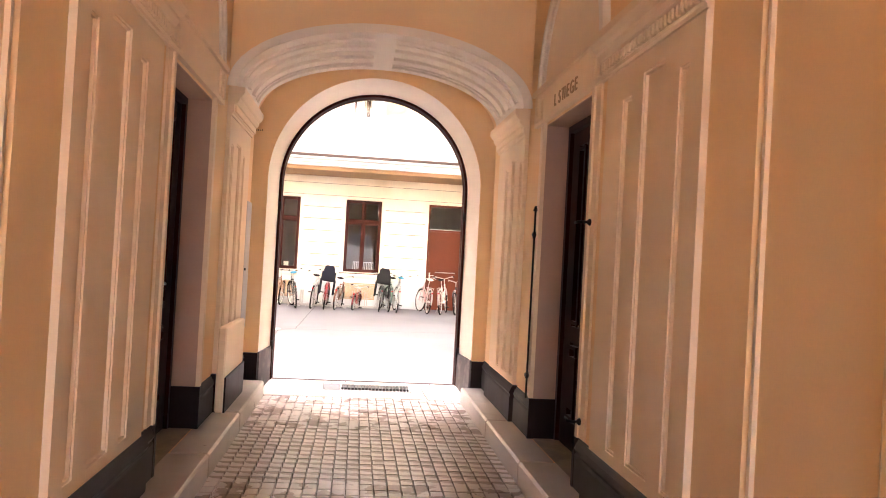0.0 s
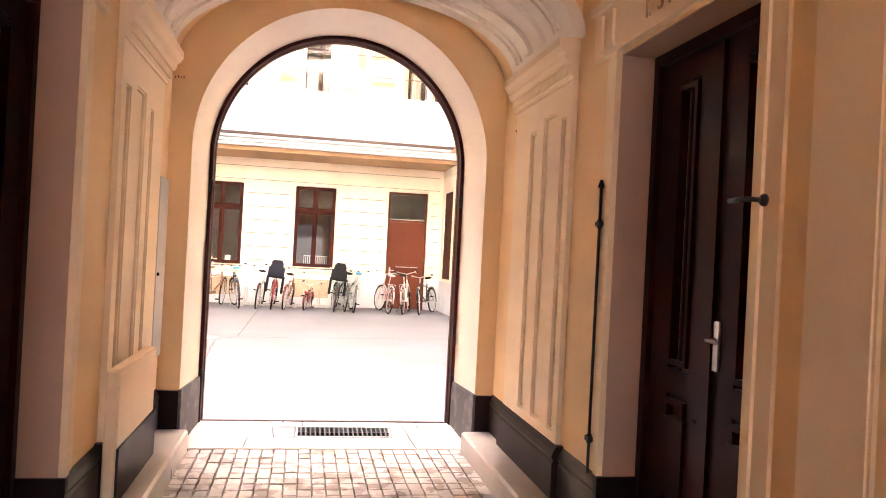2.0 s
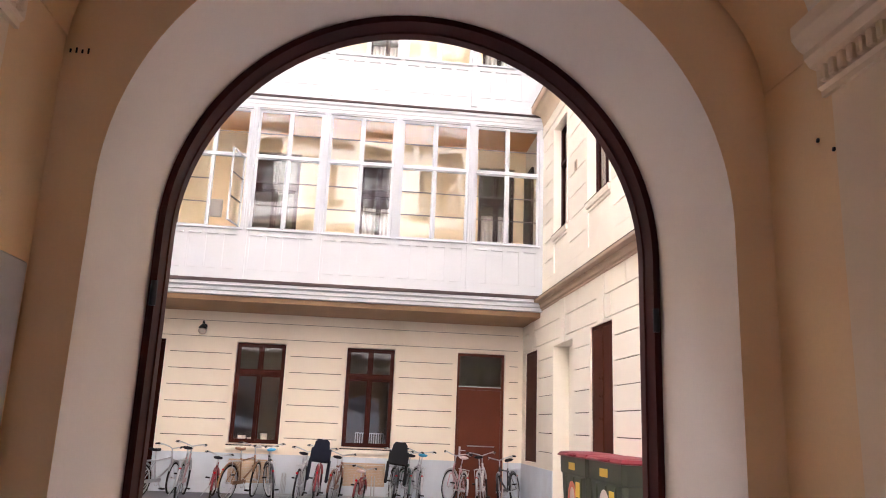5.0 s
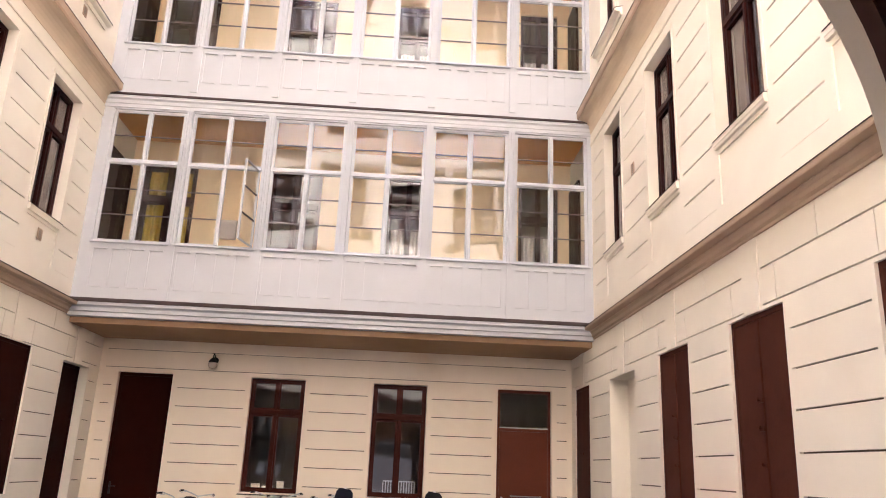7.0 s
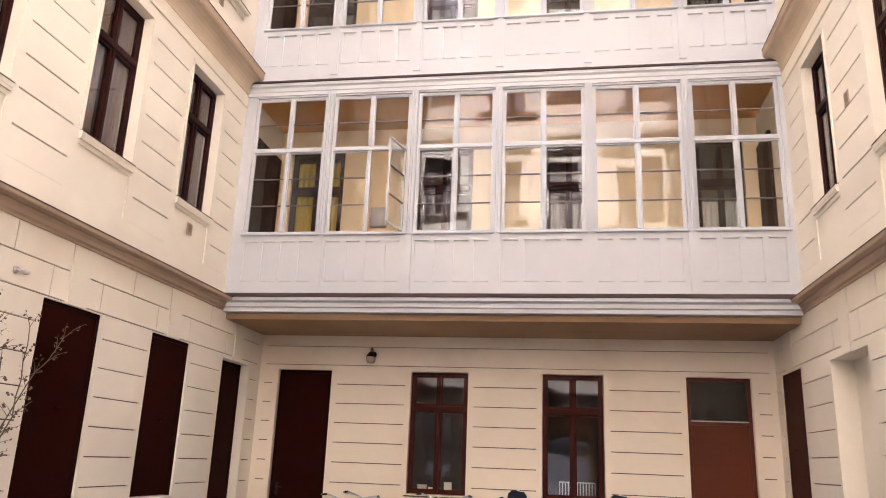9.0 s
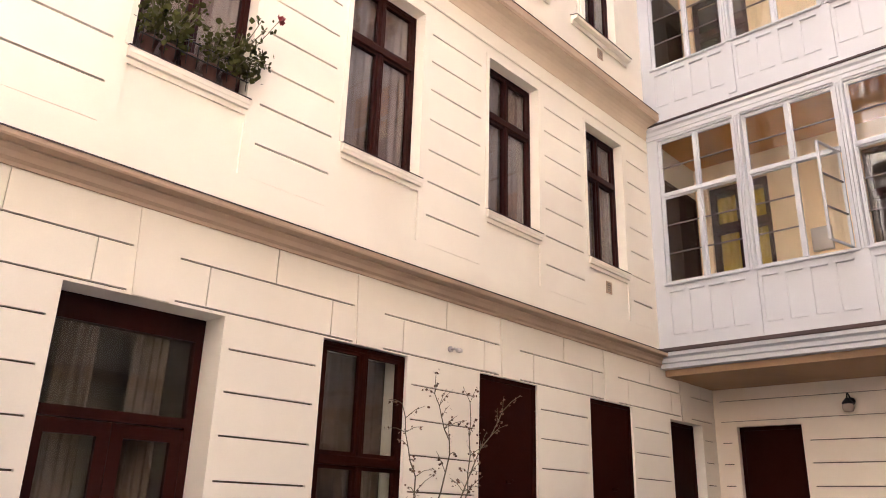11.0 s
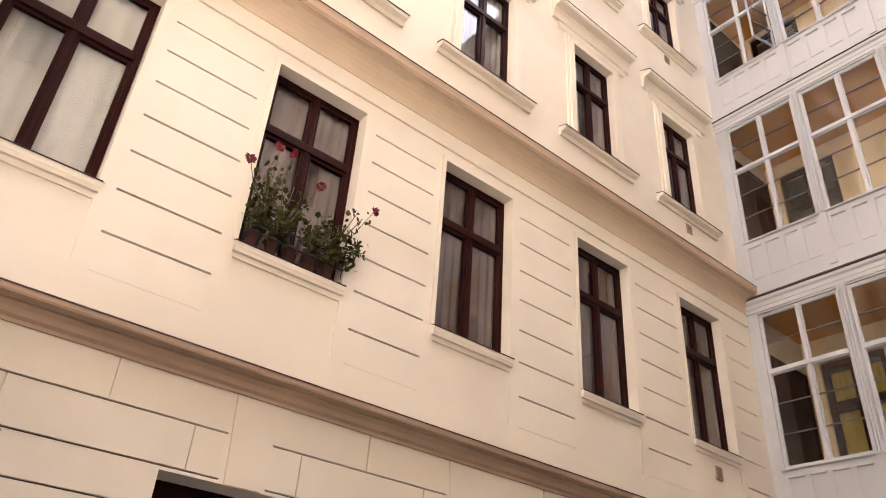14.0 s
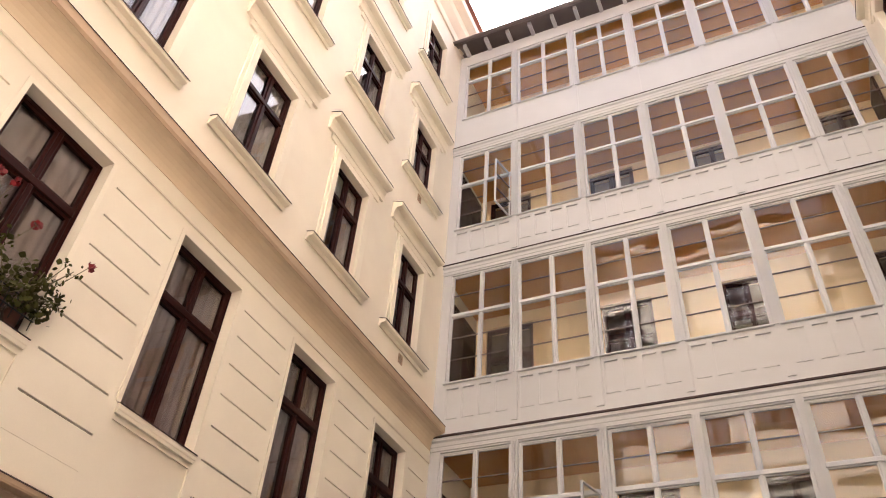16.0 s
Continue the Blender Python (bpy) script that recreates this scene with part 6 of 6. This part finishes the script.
# low vents in the far wall base
for x in (-2.25, 0.1):
    v = empty("wall_vent", POSE_FAR(x, 0.22, -0.016), "pale louvred vent panel low in the wall", "vent")
    part("frame", Geo().box(-0.45, 0, 0, 0.45, 0.012, 0.035).box(-0.45, 0, 0.435, 0.45, 0.012, 0.47).box(-0.45, 0, 0.035, -0.415, 0.012, 0.435).box(0.415, 0, 0.035, 0.45, 0.012, 0.435), CORNICE, v)
    slat = Geo().prism([(0.0, 0.0), (-0.012, 0.002), (0.004, 0.03), (0.012, 0.03)], -0.413, 0.413, lambda p, q, s: (s, p, q)).mesh("slat", CORNICE)
    for i in range(12):
        ob = new("slat", slat)
        ob.parent = v
        ob.location = (0, 0.0, 0.04 + i * 0.0325)


# ---- bins ----
def bin_container(y, tilt, sticker, label):
    root = empty("waste_container", pose(2.86, y, 0.0, 0, 0, -90 + tilt), label, "bin", "", "bins by the east wall")
    # local: x along the front, -y out of the front
    w, d, h, zb = 1.28, 0.56, 1.18, 0.14
    g = Geo()
    lo, hi = (w * 0.44, d * 0.06, d * 0.86), (w * 0.5, 0.0, d)
    vs = []
    rows = [(zb, 0.43, 0.05, d - 0.06), (zb + 0.05, 0.445, 0.035, d - 0.04), (h * 0.8, 0.49, 0.005, d - 0.01), (h * 0.82, 0.505, -0.012, d), (h, 0.512, -0.015, d)]
    for z, hx, y0, y1 in rows:
        hx *= w
        r = 0.05
        vs += [(-hx + r, y0, z), (hx - r, y0, z), (hx, y0 + r, z), (hx, y1 - r, z), (hx - r, y1, z), (-hx + r, y1, z), (-hx, y1 - r, z), (-hx, y0 + r, z)]
    fs = [(i * 8 + k, i * 8 + (k + 1) % 8, (i + 1) * 8 + (k + 1) % 8, (i + 1) * 8 + k) for i in range(len(rows) - 1) for k in range(8)]
    fs += [tuple(range(7, -1, -1)), tuple(range(len(rows) * 8 - 8, len(rows) * 8))]
    g.add(vs, fs)
    body = part("body", g, PLASTIC_OLIVE, root)
    for x in (-0.35, 0.0, 0.35):
        part("rib", Geo().box(x - 0.02, -0.008, zb + 0.1, x + 0.02, 0.03, h * 0.78), PLASTIC_OLIVE, body)
    lid = Geo()
    lz = [(h + 0.004, 0.53, -0.04, d + 0.02), (h + 0.022, 0.53, -0.04, d + 0.02), (h + 0.055, 0.50, -0.01, d - 0.02), (h + 0.07, 0.42, 0.08, d - 0.1)]
    vs = []
    for z, hx, y0, y1 in lz:
        hx *= w
        vs += [(-hx, y0, z), (hx, y0, z), (hx, y1, z), (-hx, y1, z)]
    fs = [(i * 4 + k, i * 4 + (k + 1) % 4, (i + 1) * 4 + (k + 1) % 4, (i + 1) * 4 + k) for i in range(3) for k in range(4)] + [(3, 2, 1, 0), (12, 13, 14, 15)]
    lid.add(vs, fs)
    ld = part("lid", lid, PLASTIC_RED, root, "dull red domed lid")
    part("grip", Geo().tube([(-0.3, -0.075, h + 0.03), (0.3, -0.075, h + 0.03)], 0.014, 8).box(-0.3, -0.075, h + 0.02, -0.27, -0.045, h + 0.04).box(0.27, -0.075, h + 0.02, 0.3, -0.045, h + 0.04), PLASTIC_RED, ld)
    for x, yy in ((-0.45, 0.10), (0.45, 0.10), (-0.45, d - 0.12), (0.45, d - 0.12)):
        wh = part("castor", Geo().lathe([(0.02, -0.025), (0.078, -0.025), (0.085, -0.012), (0.085, 0.012), (0.078, 0.025), (0.02, 0.025)], 16, pose(x, yy, 0.086, 0, 90, 0)), RUBBER, root, "black rubber castor wheel")
        part("fork", Geo().box(x - 0.045, yy - 0.02, 0.08, x - 0.034, yy + 0.02, 0.17).box(x + 0.034, yy - 0.02, 0.08, x + 0.045, yy + 0.02, 0.17).box(x - 0.045, yy - 0.03, 0.165, x + 0.045, yy + 0.03, 0.18), STEEL, wh)
    part("foot_bar", Geo().tube([(-0.4, -0.05, 0.16), (0.4, -0.05, 0.16)], 0.012, 8).tube([(-0.4, -0.05, 0.16), (-0.4, 0.08, 0.17)], 0.01, 6).tube([(0.4, -0.05, 0.16), (0.4, 0.08, 0.17)], 0.01, 6), STEEL, root)
    # stickers on the front
    part("label", Geo().box(-0.16, -0.020, h * 0.86, 0.14, -0.017, h * 0.94), STICKER_Y, root, "yellow notice label")
    m = 20
    ov = [(-0.02 + 0.20 * math.cos(2 * math.pi * i / m), h * 0.52 + 0.26 * math.sin(2 * math.pi * i / m)) for i in range(m)]
    part("poster", Geo().prism(ov, -0.014, -0.010, lambda p, q, s: (p, s, q)), sticker, root, "worn oval picture sticker")
    part("poster_patch", Geo().prism([(p * 0.55 + 0.02, h * 0.52 + (q - h * 0.52) * 0.5 + 0.05) for p, q in ov], -0.018, -0.015, lambda p, q, s: (p, s, q)), STICKER_W, root)
    part("label_small", Geo().box(0.17, -0.016, h * 0.58, 0.34, -0.010, h * 0.74), STICKER_Y, root, "small yellow label")
    return root


bin_container(15.88, 0.0, STICKER_O, "dark olive four-wheeled waste container with red lid and stickers")
bin_container(14.50, 0.0, STICKER_W, "dark olive four-wheeled waste container with a faded pale sticker")

# ---- wall lamp on the far wall ----
lamp = empty("wall_lamp", POSE_FAR(-3.48, 3.38, 0.0), "black bracket wall lamp with an opal glass shade", "lamp")
part("rose", Geo().lathe([(0.06, 0), (0.06, 0.015), (0.02, 0.03)], 16, pose(0.0, 0, 0.02, 90, 0, 0)), IRON, lamp)
part("arm", Geo().tube([(0, -0.02, 0.02), (0, -0.08, 0.10), (0, -0.15, 0.13), (0, -0.20, 0.09), (0, -0.20, 0.03)], 0.011, 8), IRON, lamp)
part("cap", Geo().lathe([(0.085, -0.03), (0.075, 0.0), (0.03, 0.05), (0.02, 0.06)], 16, pose(0, -0.20, -0.01)), IRON, lamp)
part("shade", Geo().lathe([(0.02, -0.15), (0.06, -0.14), (0.085, -0.10), (0.085, -0.06), (0.07, -0.032)], 16, pose(0, -0.20, -0.01)), LAMPGLASS, lamp, "opal glass globe")
# small sensor lamp and vents on the west facade
sensor = empty("security_lamp", POSE_LEFT(15.54, 3.33), "small grey security lamp on the facade", "lamp")
part("base", Geo().lathe([(0.035, 0), (0.035, 0.02)], 12, pose(0, 0, 0, 90, 0, 0)), GREYMETAL, sensor)
part("arm", Geo().tube([(0, -0.02, 0), (0.0, -0.07, 0.0), (0.03, -0.10, -0.02)], 0.014, 8), GREYMETAL, sensor)
part("head", Geo().lathe([(0.024, -0.035), (0.03, 0.0), (0.018, 0.03)], 12, pose(0.04, -0.11, -0.02, 100, 0, 30)), GREYMETAL, sensor)
for P, u, z in ((POSE_LEFT, 18.95, 4.83), (POSE_LEFT, 19.0, 8.86), (POSE_LEFT, 19.0, 12.78), (POSE_RIGHT, 17.9, 6.1)):
    v = empty("air_vent", P(u, z), "small square plaster-coloured air vent", "vent")
    part("frame", Geo().box(-0.075, -0.012, -0.09, 0.075, 0, -0.07).box(-0.075, -0.012, 0.07, 0.075, 0, 0.09).box(-0.075, -0.012, -0.07, -0.055, 0, 0.07).box(0.055, -0.012, -0.07, 0.075, 0, 0.07), CORNICE, v)
    part("grille", Geo().box(-0.055, -0.006, -0.07, 0.055, 0, 0.07), ROOM, v)
    for i in range(4):
        part("slat", Geo().box(-0.055, -0.011, -0.055 + i * 0.033, 0.055, -0.007, -0.043 + i * 0.033), CORNICE, v)


# ---- plants ----
def leaf_blob(g, c, r, tilt):
    """A rounded lobed leaf of eight faces, slightly cupped."""
    m = pose(*c, random.uniform(-tilt, tilt), random.uniform(-tilt, tilt), random.uniform(0, 360))
    pts = [(0, 0, 0)] + [(r * (0.85 + 0.2 * (i % 2)) * math.cos(2 * math.pi * i / 9 + 0.3), r * (0.85 + 0.2 * (i % 2)) * math.sin(2 * math.pi * i / 9 + 0.3), 0.22 * r) for i in range(9)]
    g.add([m @ Vector(p) for p in pts], [(0, i + 1, (i + 1) % 9 + 1) for i in range(9)], True)


def flower(g, c, r):
    for i in range(14):
        d = Vector((random.gauss(0, 1), random.gauss(0, 1), random.gauss(0, 1))).normalized() * r * random.uniform(0.5, 1)
        p = Vector(c) + d
        m = pose(*p, random.uniform(0, 180), random.uniform(0, 180), 0)
        s = r * 0.55
        g.add([m @ Vector(q) for q in ((-s, -s * 0.6, 0), (s, -s * 0.6, 0), (s * 0.7, s, s * 0.3), (-s * 0.7, s, s * 0.3))], [(0, 1, 2, 3)], True)


random.seed(11)
planter = empty("flower_box", POSE_LEFT(12.13, F1[0] + 0.02, 0.0), "row of dark terracotta flower pots behind a low iron rail", "planter")
for x in (-0.40, -0.21, -0.02, 0.19, 0.39):
    part("pot", Geo().lathe([(0.05, 0.0), (0.072, 0.12), (0.08, 0.12), (0.08, 0.15), (0.066, 0.15), (0.064, 0.135), (0.01, 0.135)], 14, pose(x, 0.045, 0)), TERRACOTTA, planter)
g = Geo()
for z in (0.10, 0.24):
    g.tube([(-0.52, -0.06, z), (0.52, -0.06, z)], 0.007, 6)
part("rail", g, IRON, planter, "thin black iron rail")
for i in range(11):
    part("rail_bar", Geo().tube([(-0.5 + 0.1 * i, -0.06, 0.0), (-0.5 + 0.1 * i, -0.06, 0.24)], 0.005, 5), IRON, planter)
plants = [(-0.38, 0.84, 60), (-0.19, 0.66, 52), (0.17, 0.50, 44), (0.37, 0.62, 60)]
for k, (px, ph, nl) in enumerate(plants):
    root = empty("geranium", POSE_LEFT(12.13 + px, F1[0] + 0.17, 0.0), "leafy geranium with red flower heads in a window box", "plant", "", "window-box geraniums")
    leaves = Geo()
    for j in range(16):
        tx, ty, tz = random.uniform(-0.17, 0.19) + (0.13 if k == 3 else -0.06 if k == 0 else 0), random.uniform(-0.24, 0.04), random.uniform(0.05, 0.9) * ph
        p0, p1, p2 = (random.uniform(-0.06, 0.06), 0.04, 0.0), (tx * 0.4, ty * 0.5, tz * 0.55), (tx, ty, tz)
        part("stem", Geo().tube([p0, p1, p2], 0.008, 5, r_end=0.004), STEM, root)
        for _ in range(nl // 4):
            t = random.uniform(0.25, 1.0)
            c = Vector(p0).lerp(Vector(p2), t) + Vector((random.gauss(0, 0.06), random.gauss(-0.02, 0.05), random.gauss(0, 0.05)))
            leaf_blob(leaves, c, random.uniform(0.014, 0.034), 85)
    spots = {0: [(-0.02, -0.12, 0.92), (0.14, -0.10, 0.94), (-0.30, -0.18, 0.58)], 1: [(0.30, -0.1, 0.72)], 3: [(0.32, -0.20, 0.66)], 2: []}[k]
    for c in spots:
        part("stem", Geo().tube([(c[0] * 0.5, c[1] * 0.5, c[2] * 0.5), c], 0.004, 5), STEM, root)
        head = Geo()
        flower(head, c, 0.042)
        part("bloom", head, PETAL, root, "clustered red flower head")
    part("foliage", leaves, LEAF, root)

# thin climbing shrub in front of the west wall
random.seed(5)
shrub = empty("climbing_shrub", pose(XL + 0.16, 14.93, 0.0), "thin sparse climbing shrub before the facade", "shrub")
g, lv = Geo(), Geo()
lead = [((0, 0.05, 0), (0.02, 0.02, 1.3), (0.05, -0.10, 2.0), (0.04, -0.28, 2.62)), ((0, 0.1, 0), (0.02, 0.35, 1.3), (0.06, 0.75, 2.05), (0.05, 1.28, 2.72)), ((0, 0.05, 0), (0.0, 0.18, 1.4), (0.05, 0.45, 2.25), (0.02, 0.22, 2.78)), ((0, 0.1, 0), (0.05, 0.5, 1.0), (0.03, 0.72, 1.9), (0.03, 0.75, 2.75))]
for ctl in lead:
    pts = []
    for i in range(15):
        t = i / 14 * 3
        a = min(2, int(t))
        pts.append(Vector(ctl[a]).lerp(Vector(ctl[a + 1]), t - a) + Vector((random.gauss(0, 0.012), random.gauss(0, 0.018), 0)))
    g.tube(pts, 0.012, 6, r_end=0.004)
    for i in range(6, 15):
        for _ in range(3):
            d = Vector((random.uniform(-0.05, 0.14), random.uniform(-0.22, 0.22), random.uniform(0.0, 0.2)))
            q = pts[i] + d
            if random.random() < 0.6:
                g.tube([pts[i], pts[i] + d * 0.5 + Vector((0, 0, 0.02)), q], 0.004, 4, r_end=0.002)
                for _ in range(5):
                    leaf_blob(lv, pts[i].lerp(q, random.uniform(0.3, 1.1)) + Vector((random.gauss(0, 0.015), random.gauss(0, 0.02), random.gauss(0, 0.02))), random.uniform(0.008, 0.018), 80)
part("stem", g, STEM, shrub)
part("foliage", lv, DRYLEAF, shrub, "small dry brown leaves")


# small things kept behind the ground-floor windows under the gallery
random.seed(23)
for x, w_, h_ in ((-2.52, 0.16, 0.14), (-2.30, 0.20, 0.10), (-2.06, 0.13, 0.19)):
    b = empty("paper_box", pose(x, YF + 0.24, 1.0, 0, 0, random.uniform(-14, 14)), "small white paper box on an inner window sill", "box", "", "boxes on the inner sill")
    part("body", Geo().bevel_box(-w_ / 2, -0.07, 0.0, w_ / 2, 0.07, h_, 0.006), WHITE, b)
    part("lid", Geo().bevel_box(-w_ / 2 - 0.004, -0.074, h_ + 0.001, w_ / 2 + 0.004, 0.074, h_ + 0.022, 0.004), WHITE, b)
crate = empty("wire_crate", pose(0.18, YF + 0.26, 1.0), "pale wire crate standing behind the window", "crate")
part("base", Geo().box(-0.30, -0.09, 0.0, 0.30, 0.09, 0.012), GREYMETAL, crate)
for z in (0.30,):
    part("rim", Geo().tube([(-0.30, -0.09, z), (0.30, -0.09, z), (0.30, 0.09, z), (-0.30, 0.09, z)], 0.010, 6, True), GREYMETAL, crate)
for i in range(13):
    for y in (-0.09, 0.09):
        part("bar", Geo().tube([(-0.30 + 0.05 * i, y, 0.012), (-0.30 + 0.05 * i, y, 0.30)], 0.007, 5), GREYMETAL, crate)


# ================= passage paving =================
random.seed(3)
PX, PY = 0.0895, 0.121
cols = 23
X0 = CX - cols * PX / 2
blocks = []
for v in range(6):
    a, b, t = PX / 2 - 0.0028 - 0.001 * (v % 3), PY / 2 - 0.003 - 0.0012 * (v % 3), 0.012
    j = lambda: random.uniform(-0.0022, 0.0022)
    g = Geo()
    base = [(-a + j(), -b + j()), (a + j(), -b + j()), (a + j(), b + j()), (-a + j(), b + j())]
    g.add([(x, y, -0.033) for x, y in base] + [(x, y, -t * 0.55) for x, y in base] + [(x * 0.955, y * 0.965, 0.0 + random.uniform(-0.001, 0.001)) for x, y in base],
          [(0, 1, 5, 4), (1, 2, 6, 5), (2, 3, 7, 6), (3, 0, 4, 7), (4, 5, 9, 8), (5, 6, 10, 9), (6, 7, 11, 10), (7, 4, 8, 11), (8, 9, 10, 11)])
    blocks.append(g)
block_meshes = [g.mesh("sett", SETT) for g in blocks]
paving = empty("paving", Matrix(), "worn small stone setts laid in straight rows", "paving", "structure")
rest = Geo()
rows_n = int((8.03 + 3.9) / PY)
for r in range(rows_n):
    y = 8.03 - (r + 0.5) * PY
    for c in range(cols):
        x = X0 + (c + 0.5) * PX
        z = random.gauss(0, 0.0013) - (0.003 if random.random() < 0.015 else 0)
        tilt = (random.gauss(0, 0.45), random.gauss(0, 0.45), random.gauss(0, 0.8))
        m = pose(x + random.gauss(0, 0.0012), y + random.gauss(0, 0.0012), z, *tilt)
        k = random.randrange(6)
        if 5.0 < y < 6.52:
            ob = new("sett", block_meshes[k])
            ob.matrix_basis = m
            ob.parent = paving
        else:
            g = blocks[k]
            rest.add(g.v, g.f, False, m)
more = part("setts_beyond", rest, SETT_FAR, paving)
tagged(more, "", "", "", "stuff")
